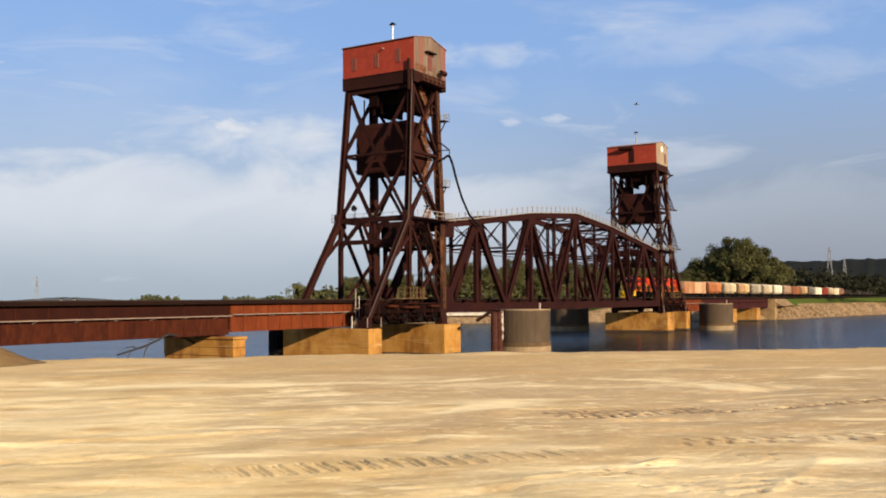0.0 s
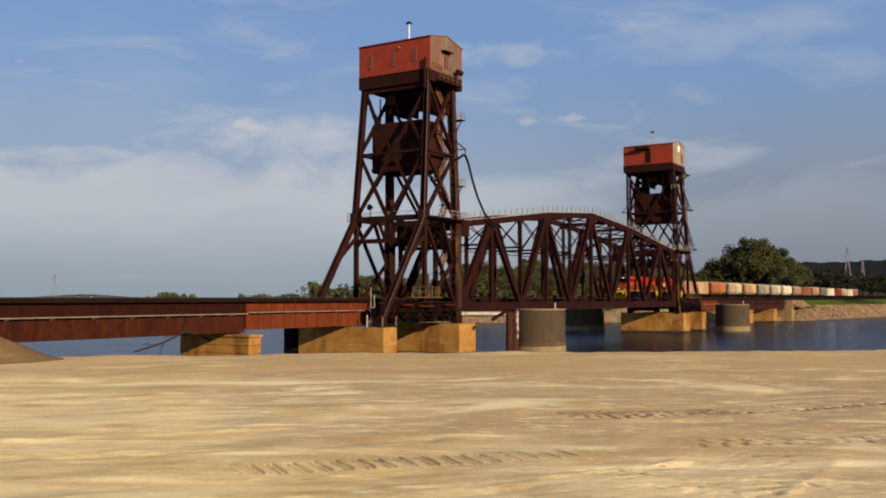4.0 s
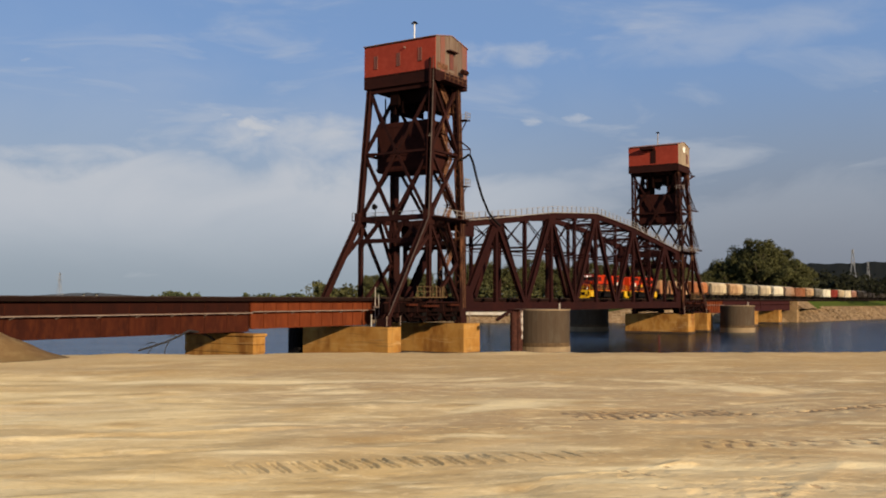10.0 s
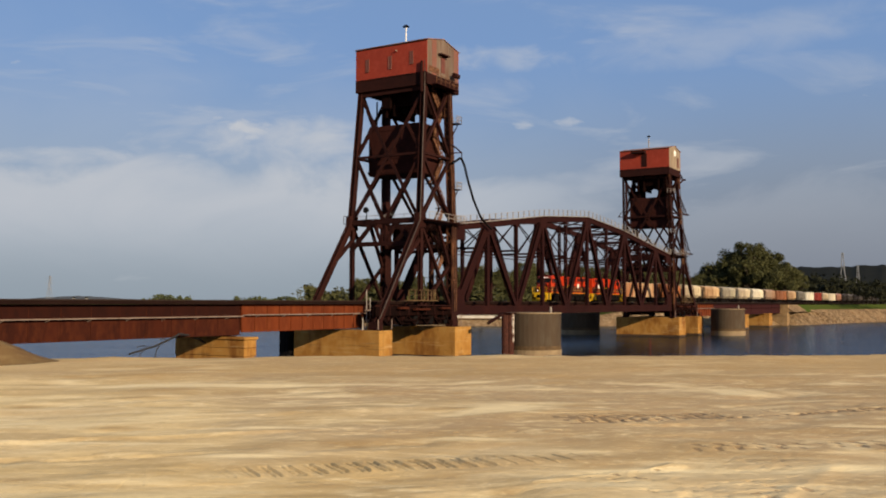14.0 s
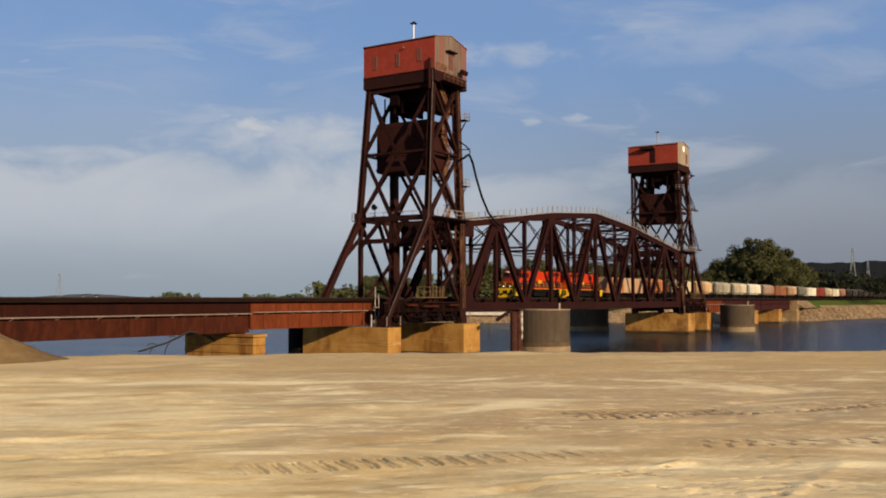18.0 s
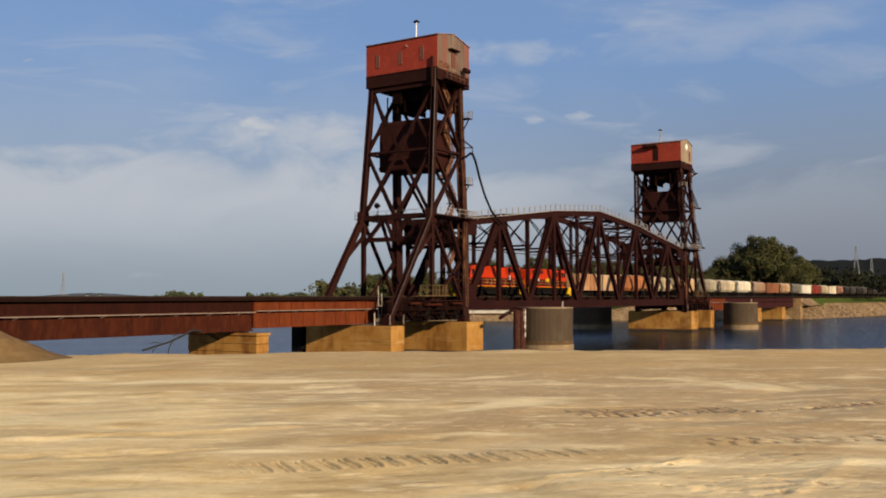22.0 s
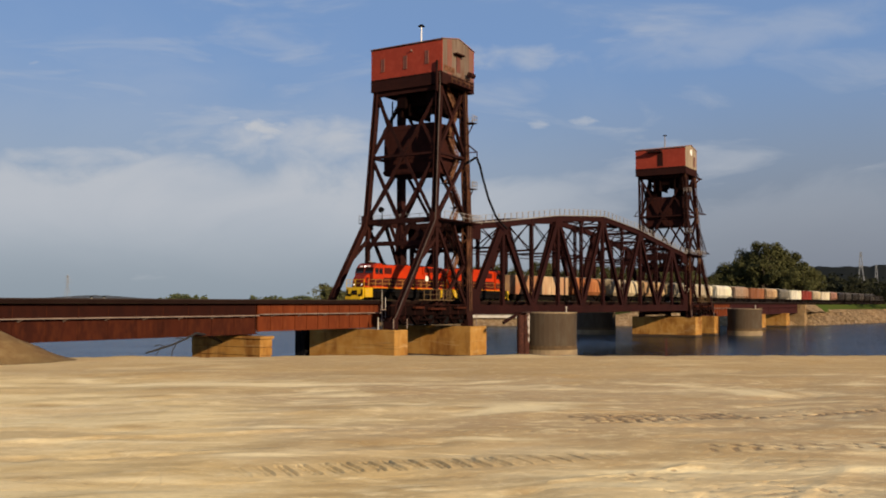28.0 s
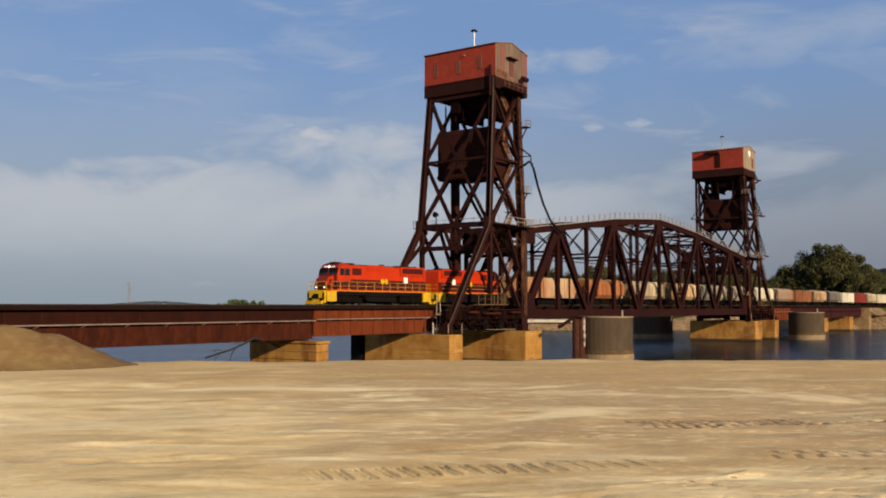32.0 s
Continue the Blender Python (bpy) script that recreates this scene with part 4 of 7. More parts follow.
    for y, z in spots:
        w = part("window", one(box, face - 0.05, face, y - off.y - 0.22, y - off.y + 0.22, z - off.z - 0.85, z - off.z + 0.85), SHUTTER, house, "dull painted-over window")
        for a, b in ((-0.29, -0.22), (0.22, 0.29)):
            part("window_frame", one(box, face - 0.065, face, y - off.y + a, y - off.y + b, z - off.z - 0.88, z - off.z + 0.88), RED_WORN, w)
        part("window_sill", one(box, face - 0.12, face, y - off.y - 0.30, y - off.y + 0.30, z - off.z - 0.95, z - off.z - 0.884), RED_WORN, w)
    if s < 0:
        part("lamp_bracket", one(bar, (face, 71.8 - off.y, 36.15 - off.z), (face - 0.4, 71.8 - off.y, 36.2 - off.z), 0.10, 0.14), LEDGE, house)
    else:
        # hoist beam and the rusty door of the farther house
        part("hoist_beam", one(box, face - 1.3, face - 0.02, 72.3 - off.y, 75.6 - off.y, 36.25 - off.z, 36.7 - off.z), STEEL, house, "dark rusted hoist beam")
        part("door", one(box, face - 0.06, face, 72.2 - off.y, 73.5 - off.y, 33.1 - off.z, 36.2 - off.z), STEEL, house, "dark rusted door")
    for y in (y0, y1):
        i = t if y == y0 else -t
        a, b = sorted((y, y + i))
        # sheets side by side make the gable
        n = 7
        x0, x1 = hx[0] + t + 0.004, hx[1] - t - 0.004
        for k in range(n):
            xa, xb = x0 + (x1 - x0) * k / n, x0 + (x1 - x0) * (k + 1) / n - 0.02
            j = 0.015 * (k % 2)
            top = [zb + 0.86 * (1 - abs(x - mid) / (mid - x0)) for x in (xa, xb)]
            bm = B()
            xs = [(xa, top[0])] + ([(mid, zb + 0.86)] if xa < mid < xb else []) + [(xb, top[1])]
            prism(bm, [(xa, za)] + xs + [(xb, za)], a - j, b - j)
            part("gable_sheet", bm, (TAN_SHEET if k not in (1, 6) else RED_WORN) if s < 0 else PALE_SHEET, house, "rust-streaked pale sheet")
    gy = y0 - 0.03
    if s < 0:
        part("gable_door", one(box, 109.5 - off.x, 110.5 - off.x, gy - 0.05, gy, 33.3 - off.z, 35.5 - off.z), SHUTTER, house, "grey-brown door")
        part("awning", one(box, 108.6 - off.x, 110.8 - off.x, gy - 0.7, gy, 35.6 - off.z, 35.75 - off.z), STEEL, house)
        part("balcony", one(box, 107.0 - off.x, 112.7 - off.x, gy - 0.9, gy, 31.2 - off.z, 31.3 - off.z), STEEL, ob)
        fence("balcony_railing", ob, [(107.0 - off.x, gy - 0.85, 31.3 - off.z), (112.7 - off.x, gy - 0.85, 31.3 - off.z)], STEEL_ORANGE, "rusted railing", 1.1, 1.1)
        part("winch_drum", one(drum, (111.7 - off.x, gy - 0.75, 33.3 - off.z), 0.36, 1.2, 14, "x"), STEEL, ob)
        part("patched_panel", one(box, 106.3 - off.x, 109.0 - off.x, gy - 0.04, gy, 32.95 - off.z, 33.7 - off.z), STEEL_ORANGE, house)
    else:
        part("gable_disc", one(drum, (213.4 - off.x, gy - 0.08, 36.3 - off.z), 0.72, 0.1, 20, "y"), WHITE, house, "bright round white panel")
        part("gable_door", one(box, 215.2 - off.x, 216.2 - off.x, gy - 0.05, gy, 33.3 - off.z, 35.5 - off.z), SHUTTER, house, "dull brown door")
    for k in (-1, 1):
        bm = B()
        x = hx[0] - 0.16 if k < 0 else hx[1] + 0.16
        bar(bm, (mid, (y0 + y1) / 2, zb + 0.95), (x, (y0 + y1) / 2, zb + 0.03), y1 - y0 + 0.24, 0.07, (0, 1, 0))
        part("roof_slope", bm, ROOF_TIN, house, "rusted sheet roof slope")
    # ventilator on the ridge
    bm = B()
    pipe(bm, [(mid, 0.25, zb + 0.8), (mid, 0.25, zb + 3.75)], 0.09 if s < 0 else 0.12, 8)
    vent = part("vent_pipe", bm, WHITE if s < 0 else GALV, house, "slim pale vent pipe")
    part("vent_cap", one(drum, (mid, 0.25, zb + 3.65), 0.52, 0.26, 12, r2=0.2), BLACK, vent, "dark rain cap")
    # gallery at the knee with its railing
    g = sorted((P(-1.6, 0, 0).x, P(KU - 0.2, 0, 0).x))
    for y, o in ((TOWER_N - off.y, -1), (TOWER_F - off.y, 1)):
        part("gallery", one(box, *g, *sorted((y + o * 0.45, y + o * 1.5)), KZ - off.z - 0.1, KZ - off.z), STEEL, ob)
        fence("gallery_railing", ob, [(g[0], y + o * 1.45, KZ - off.z), (g[1], y + o * 1.45, KZ - off.z)], GALV)
    b = P(KU - 1.6, 0, 0).x
    part("gallery", one(box, *sorted((P(KU - 0.5, 0, 0).x, b)), y0 + 0.3, y1 - 0.3, KZ - off.z - 0.1, KZ - off.z), STEEL, ob)
    fence("gallery_railing", ob, [(b, y0 + 0.3, KZ - off.z), (b, y1 - 0.3, KZ - off.z)], GALV)
    # small landings with brackets on the river side of the front leg
    for z in (26.7, 17.4, 12.7):
        x = P(0.1, 0, 0).x
        e = P(-1.25, 0, 0).x
        yy = TOWER_N - off.y
        bm = B()
        box(bm, *sorted((x, e)), yy - 0.9, yy + 0.6, z - off.z, z - off.z + 0.08)
        bar(bm, (x, yy - 0.2, z - off.z - 1.6), (e, yy - 0.2, z - off.z), 0.12, 0.12)
        part("landing", bm, STEEL, ob)
        fence("landing_railing", ob, [(x, yy - 0.85, z - off.z + 0.08), (e, yy - 0.85, z - off.z + 0.08), (e, yy + 0.55, z - off.z + 0.08)], GALV, "", 1.0, 0.8)
    # ladders down the near front leg
    bm = B()
    for o in (-0.25, 0.25):
        bar(bm, P(0.2 + o, TOWER_N - 0.75, 0.5), P(0.2 + o, TOWER_N - 0.75, 31), 0.07, 0.07)
    for i in range(75):
        bar(bm, P(-0.05, TOWER_N - 0.75, 0.8 + 0.4 * i), P(0.45, TOWER_N - 0.75, 0.8 + 0.4 * i), 0.04, 0.04)
    part("ladder", bm, STEEL_ORANGE if s < 0 else STEEL, ob, "rusted ladder")
    # stair that climbs in flights inside the river side
    rusty = STEEL_ORANGE if s < 0 else STEEL
    z, k = 2.0, 0
    while z < 29:
        ua, ub = (0.9, 3.3) if k % 2 == 0 else (3.3, 0.9)
        bm = B()
        for o in (-0.45, 0.45):
            bar(bm, P(ua, TOWER_N + 1.0 + o, z), P(ub, TOWER_N + 1.0 + o, z + 3.2), 0.06, 0.34)
        for i in range(12):
            c = P(ua + (ub - ua) * (i + 0.5) / 12, TOWER_N + 1.0, z + 3.2 * (i + 0.5) / 12)
            box(bm, c.x - 0.14, c.x + 0.14, c.y - 0.42, c.y + 0.42, c.z - 0.02, c.z + 0.02)
        st = part("stair_flight", bm, rusty, ob, "rusted stair flight")
        bm = B()
        railing(bm, [P(ua, TOWER_N + 0.5, z + 0.1), P(ub, TOWER_N + 0.5, z + 3.3)], 1.0, 0.6, 0.04)
        part("stair_railing", bm, rusty, st)
        c = P(ub, TOWER_N + 1.0, z + 3.2)
        part("stair_landing", one(box, c.x - 0.6, c.x + 0.6, c.y - 0.8, c.y + 0.8, c.z - 0.06, c.z), STEEL, ob)
        z, k = z + 3.2, k + 1
    # conduit and pipe up the near back leg
    bm = B()
    pipe(bm, [P(KU + 0.55, TOWER_N - 0.5, KZ), P(TU + 0.62, TOWER_N - 0.5, TZ), P(TU + 0.6, TOWER_N - 0.5, 34.4)], 0.075, 6)
    part("conduit", bm, CONDUIT, ob, "dull grey conduit up the leg")
    bm = B()
    pipe(bm, [P(TU + 0.9, TOWER_N - 0.1, 30.0), P(TU + 0.85, TOWER_N - 0.1, 34.2)], 0.2, 6)
    part("leg_head", bm, STEEL, ob)
    bm = B()
    pipe(bm, [P(KU + 0.5, TOWER_N - 0.5, KZ), P(18.0, TOWER_N - 0.5, -0.3)], 0.06, 6)
    part("conduit", bm, CONDUIT, ob, "dull grey conduit down the leg")
    # floor over the pier: edge girders, cross beams, bearings and machinery
    for y in (TOWER_N, TOWER_F):
        # river side girder painted near black for the shade under the deck
        part("foot_girder", one(ibeam, P(-0.6, y, 0.62), P(18.5, y, 0.62), 0.5, 1.15, 0.1, (0, 1, 0)), SHADED_STEEL if y == TOWER_N else STEEL, ob)
        for i in range(9):
            c = P(0.8 + 2.1 * i, y, 0.62)
            part("stiffener", one(box, c.x - 0.06, c.x + 0.06, c.y - 0.36, c.y + 0.36, c.z - 0.55, c.z + 0.55), STEEL, ob)
        part("sole_girder", one(ibeam, P(-0.6, y + (0.5 if y == TOWER_N else -0.5), -0.72), P(18.5, y + (0.5 if y == TOWER_N else -0.5), -0.72), 0.4, 0.8, 0.1, (0, 1, 0)), SHADED_STEEL, ob, "black lower girder with shade in its colour")
        for i in range(6):
            a, b = P(0.6 + 3.0 * i, y, -1.15), P(2.1 + 3.0 * i, y, 0.1)
            part("foot_brace", one(bar, a, b, 0.22, 0.2), SHADED_STEEL, ob)
            part("foot_brace", one(bar, b, P(3.6 + 3.0 * i, y, -1.15), 0.22, 0.2), SHADED_STEEL, ob)
    for u in (0, 4.2, 8.4, 12, 15.2):
        part("floor_beam", one(ibeam, P(u, TOWER_N, 0.2), P(u, TOWER_F, 0.2), 0.4, 1.6, 0.1, (1, 0, 0)), STEEL, ob)
    for y in (69.0, 71.0, 74.7, 76.7):
        part("floor_stringer", one(ibeam, P(0, y, 0.45), P(15.2, y, 0.45), 0.35, 1.3, 0.08, (0, 1, 0)), STEEL, ob)
    part("floor_plate", one(box, *sorted((P(0, 0, 0).x, P(9.5, 0, 0).x)), TOWER_N - off.y - 0.6, 69.6 - off.y, 1.25 - off.z, 1.36 - off.z), STEEL, ob)
    for u, w, z in ((3.1, 2.4, 0.95), (8.9, 3.6, 0.82), (13.2, 2.0, 1.0)):
        c = P(u, TOWER_N - 0.75, z)
        part("machine_guard", one(box, c.x - w / 2, c.x + w / 2, c.y - 0.25, c.y + 0.2, c.z - 0.13, c.z + 0.13), GIRDER_DARK, ob, "red-brown guard plate")
    for u in (1.6, 5.4, 9.0):
        c = P(u, 68.4, -1.3)
        part("gearbox", one(box, c.x - 0.9, c.x + 0.9, c.y - 0.9, c.y + 0.9, c.z, c.z + 1.4), BLACK, ob)
        part("gear_wheel", one(drum, P(u, 67.0, -0.55), 0.62, 0.25, 16, "y"), BLACK, ob)
    for u, z in ((3.4, -0.5), (7.2, -0.35), (10.8, -0.6)):
        part("drive_shaft", one(drum, P(u - 1.2, TOWER_N - 0.2, z), 0.16, s * 2.6, 10, "x"), SHADED_STEEL, ob)
    for u, h in ((-1.0, 1.7), (16.0, 1.2), (18.9, 1.2)):
        part("stub_post", one(pipe, [P(u, TOWER_N - 0.9, -1.58), P(u, TOWER_N - 0.9, -1.58 + h)], 0.07, 6), LEDGE, ob, "pale stub post")
    part("walk_plank", one(box, *sorted((P(5.2, 0, 0).x, P(12.4, 0, 0).x)), TOWER_N - off.y - 1.0, TOWER_N - off.y - 0.3, 1.9 - off.z, 2.02 - off.z), TAN_POST, ob, "weathered tan walkway plank")
    for u in (5.6, 8.8, 12.0):
        part("plank_bracket", one(bar, P(u, TOWER_N - 0.1, 1.1), P(u, TOWER_N - 0.7, 1.9), 0.12, 0.12), STEEL, ob)
    fence("deck_railing", ob, [P(6.2, TOWER_N - 0.9, 2.02), P(12.2, TOWER_N - 0.9, 2.02)], TAN_POST, "dull tan railing beside the track", 1.3, 1.5, 0.025, 0.09)
    for i in range(4):
        part("guard_post", one(bar, P(5.4 + 0.9 * i, TOWER_N - 0.62, 2.02), P(5.4 + 0.9 * i, TOWER_N - 0.62, 3.5 - 0.3 * (i % 2)), 0.12, 0.12), TAN_POST, ob, "dull yellow guard post")
    bm = B()
    c = P(KU + 0.5, TOWER_F - 3.0, KZ)
    pipe(bm, [c, c + Vector((0, 0, 1.5))], 0.06, 5)
    drum(bm, c + Vector((-0.3, 0, 1.6)), 0.42, 0.6, 12, "x", 0.2)
    part("warning_horn", bm, BLACK, ob, "dark warning horn on a post")
    if s > 0:
        # brackets that hold the slack cables off the landward side of the farther tower
        y = TOWER_N - 0.4
        for u0, z0, u1, z1, zb in ((4.6, 33.2, 10.7, 31.1, 29.4), (5.2, 27.0, 11.9, 22.8, 22.3), (6.4, 19.3, 12.9, 13.4, 13.1)):
            bm = B()
            a, b, c = P(u0, y, z0), P(u1, y, z1), P(5.6 if zb > 29 else 0.4, y, zb)
            bar(bm, c, b, 0.22, 0.3, (0, 1, 0))
            bar(bm, P(u1, y - 0.5, z1), P(u1, y + 0.5, z1), 0.3, 0.3)
            part("outrigger", bm, STEEL, ob)
            bm = B()
            foot = P(u1 - 3.2, y, z1 - 0.1)
            for k in range(5):
                f = k / 4
                p, q = a.lerp(P(u0 + 2.0, y, z0 - 0.4), 1 - f), b.lerp(foot, f)
                pipe(bm, [p, p.lerp(q, 0.5) + Vector((0.25 * (1 - f), 0, 0)), q], 0.06, 5)
            bar(bm, b, foot, 0.2, 0.24, (0, 1, 0))
            bar(bm, a, P(u0 + 2.2, y, z0 - 0.45), 0.16, 0.2, (0, 1, 0))
            part("slack_cable", bm, STEEL, ob, "dark slack cable beside the leg")
            bm = B()
            bar(bm, P(6.6, y, z1 + 1.0), P(6.9, y, z1 - 2.6), 0.5, 0.12)
            part("rusted_plate", bm, STEEL_ORANGE, ob)
        # cable bracket towards the span on the landward front leg
        bm = B()
        bar(bm, P(-5.6, TOWER_F - 0.4, 21.45), P(0.2, TOWER_F - 0.4, 21.8), 0.18, 0.2)
        bar(bm, P(-5.4, TOWER_F - 0.4, 21.5), P(0.2, TOWER_F - 0.4, 24.6), 0.12, 0.12)
        part("cable_bracket", bm, STEEL, ob)
    for u in (0, 18.2):
        for y in (TOWER_N, TOWER_F):
            part("shoe", one(box, P(u, 0, 0).x - 0.7, P(u, 0, 0).x + 0.7, y - off.y - 0.6, y - off.y + 0.6, -0.02, 0.9), STEEL, ob)
    return ob


lift_tower(112.6, -1, "tall rust-brown steel lift tower with a red machinery house on top")
lift_tower(211.0, 1, "farther rust-brown steel lift tower with a red machinery house")


def counterweight(x, label, hangers=False):
    ob = empty("counterweight", (x, TRACK_Y, 19.3), label, "counterweight", "counterweights")
    bm = B()
    box(bm, -2.5, 2.5, -4.3, 4.4, 0, 6.9)
    bmesh.ops.bevel(bm, geom=bm.edges[:], offset=0.12, segments=1, affect="EDGES")
    part("block", bm, WEIGHT, ob)
    for z in (0.3, 2.2, 6.2):
        part("band", one(box, -2.56, 2.56, -4.36, 4.46, z, z + 0.3), WEIGHT, ob)
    for y in (-3.66, 3.54):
        for k in range(4):
            part("rope", one(pipe, [(-1.85 + 0.1 * k, y + 0.12 * k - 0.2, 6.9), (-1.85 + 0.1 * k, y + 0.12 * k - 0.2, 10.6)], 0.05, 5), BLACK, ob)
    if hangers:
        for a, b in ((-4.3, -2.2), (2.0, 4.4)):
            part("hanger_frame", one(box, -1.9, 1.9, a, b, 6.9, 8.6), SHADED_STEEL, ob, "greasy black rope hanger frame")
    return ob


counterweight(109.4, "dark rusted counterweight hanging inside the lift tower")
counterweight(214.2, "dark rusted counterweight hanging inside the farther lift tower", True)


# ---- the lift span ----
def lift_span():
    cx = TRUSS_A + 5 * PANEL
    ob = empty("lift_span", (cx, TRACK_Y, -0.7), "rust-brown riveted through-truss lift span", "truss bridge")
    off = Vector((cx, TRACK_Y, -0.7))
    tops = [12.3, 13.35, 14.5, 15.65, 16.35, 17.0]
    tops = tops + tops[-2::-1]
    zb = 0.6

    def T(k, y):
        return Vector((TRUSS_A + PANEL * k, y, tops[k])) - off

    def L(k, y):
        return Vector((TRUSS_A + PANEL * k, y, zb)) - off

    for y in (SIDE_N, SIDE_F):
        for k in range(10):
            part("top_chord", one(ibeam, T(k, y), T(k + 1, y), 0.62, 0.95, 0.1, (0, 1, 0)), SPAN_STEEL, ob)
            part("bottom_chord", one(ibeam, L(k, y), L(k + 1, y), 0.62, 1.3, 0.1, (0, 1, 0)), SPAN_STEEL, ob)
            a, b = (L(k, y), T(k + 1, y)) if k % 2 == 0 else (T(k, y), L(k + 1, y))
            big = k in (0, 9)
            part("end_post" if big else "diagonal", one(ibeam, a, b, 0.6, 1.3 if big else (0.8 if k % 2 else 1.0), 0.1, (0, 1, 0)), SPAN_STEEL, ob)
        for k in range(11):
            part("vertical", one(laced, L(k, y), T(k, y), 0.5, 0.75 if k % 2 else 0.5, 0.1, (0, 1, 0)), SPAN_STEEL, ob)
            part("gusset", one(box, T(k, y).x - (1.3 if k % 2 else 0.6), T(k, y).x + (1.3 if k % 2 else 0.6), y - off.y - 0.34, y - off.y + 0.34, T(k, y).z - (1.5 if k % 2 else 0.8), T(k, y).z + 0.3), SPAN_STEEL, ob)
        z = 9.5 - off.z
        for dz in (0, 0.55):
            if y == SIDE_F:
                part("mid_strut", one(bar, Vector((TRUSS_A - off.x, y - off.y, z + dz)), Vector((TRUSS_A + 10 * PANEL - off.x, y - off.y, z + dz)), 0.14, 0.14), SPAN_STEEL, ob)
    for k in range(11):
        part("top_strut", one(laced, T(k, SIDE_N), T(k, SIDE_F), 0.4, 0.5, 0.07, (1, 0, 0)), SPAN_STEEL, ob)
        part("floor_beam", one(ibeam, L(k, SIDE_N), L(k, SIDE_F), 0.4, 1.2, 0.08, (1, 0, 0)), SPAN_STEEL, ob)
        if 0 < k < 10:
            low = 9.9 - off.z
            a, c = T(k, SIDE_N), T(k, SIDE_F)
            e, g = Vector((a.x, a.y, low)), Vector((c.x, c.y, low))
            part("sway_strut", one(bar, e, g, 0.2, 0.3), SPAN_STEEL, ob)
            for p, q in ((a, (e + g) / 2), (e, (a + c) / 2), (c, (e + g) / 2), (g, (a + c) / 2)):
                part("sway_brace", one(bar, p, q, 0.14, 0.16), SPAN_STEEL, ob)
    for k in range(10):
        part("top_lateral", one(bar, T(k, SIDE_N), T(k + 1, SIDE_F), 0.2, 0.2), SPAN_STEEL, ob)
        part("top_lateral", one(bar, T(k, SIDE_F), T(k + 1, SIDE_N), 0.2, 0.2), SPAN_STEEL, ob)
    # lifting girders and portals at both ends
    for k, d in ((0, 1), (10, -1)):
        x = T(k, SIDE_N).x
        part("lifting_girder", one(box, x - 0.35, x + 0.35, SIDE_N - off.y + 0.4, SIDE_F - off.y - 0.4, 11.4 - off.z, 12.9 - off.z), SPAN_STEEL, ob)
        part("portal_strut", one(laced, Vector((x, SIDE_N - off.y, 9.0 - off.z)), Vector((x, SIDE_F - off.y, 9.0 - off.z)), 0.4, 0.5, 0.07, (1, 0, 0)), SPAN_STEEL, ob)
        for i in range(6):
            ya = SIDE_N - off.y + 0.4 + i * 1.82
            za, zb2 = (9.0, 11.4) if i % 2 else (11.4, 9.0)
            part("portal_lattice", one(bar, (x, ya, za - off.z), (x, ya + 1.82, zb2 - off.z), 0.22, 0.22), SPAN_STEEL, ob)
        for y, e in ((SIDE_N, 1), (SIDE_F, -1)):
            part("hanger_plate", one(box, *sorted((x - d * 0.6, x + d * 2.6)), y - off.y - 0.3, y - off.y + 0.3, 10.6 - off.z, 13.0 - off.z), SPAN_STEEL, ob)
            part("foot_gusset", one(prism, [(x - d * 0.7, -0.05 - off.z), (x + d * 2.8, -0.05 - off.z), (x + d * 2.2, 2.6 - off.z), (x + d * 1.1, 3.6 - off.z), (x - d * 0.6, 3.6 - off.z)], y - off.y - 0.33, y - off.y + 0.33), SPAN_STEEL, ob)
            part("portal_knee", one(bar, (x, y - off.y, 6.2 - off.z), (x, y - off.y + e * 2.6, 9.0 - off.z), 0.3, 0.35), SPAN_STEEL, ob)
    # walkway along the near top chord
    for k in range(10):
        a, b = T(k, SIDE_N), T(k + 1, SIDE_N)
        u = Vector((0, -0.1, 0.5))
        part("walkway_board", one(bar, a + u, b + u, 0.8, 0.12, (0, 1, 0)), GALV, ob)
        fence("walkway_railing", ob, [a + u + Vector((0, -0.34, 0)), b + u + Vector((0, -0.34, 0))], GALV, "", 1.05, 1.95, 0.02, 0.11)
    return ob


lift_span()


def power_cable():
    ob = empty("power_cable", (112.0, 66.4, 21.0), "thick black cable hanging from the tower to the span", "cable")
    pts = [(111.6, 21.0), (112.7, 21.4), (113.7, 21.95), (114.3, 21.9), (115.1, 21.0), (116.2, 18.8), (117.7, 16.4), (119.7, 14.2), (121.4, 13.25), (123.1, 12.6)]
    part("hose", one(pipe, [(x - 112.0, 0, z - 21.0) for x, z in pts], 0.17, 8), BLACK, ob)
    bm = B()
    bar(bm, (-0.1, 0.2, 2.65), (2.3, 0, 1.8), 0.14, 0.14)
    bar(bm, (-0.1, 0.2, 1.45), (2.3, 0, 1.8), 0.14, 0.14)
    bar(bm, (2.3, 0, 1.95), (2.3, 0, 0.9), 0.1, 0.1)
    part("bracket", bm, STEEL, ob)


power_cable()


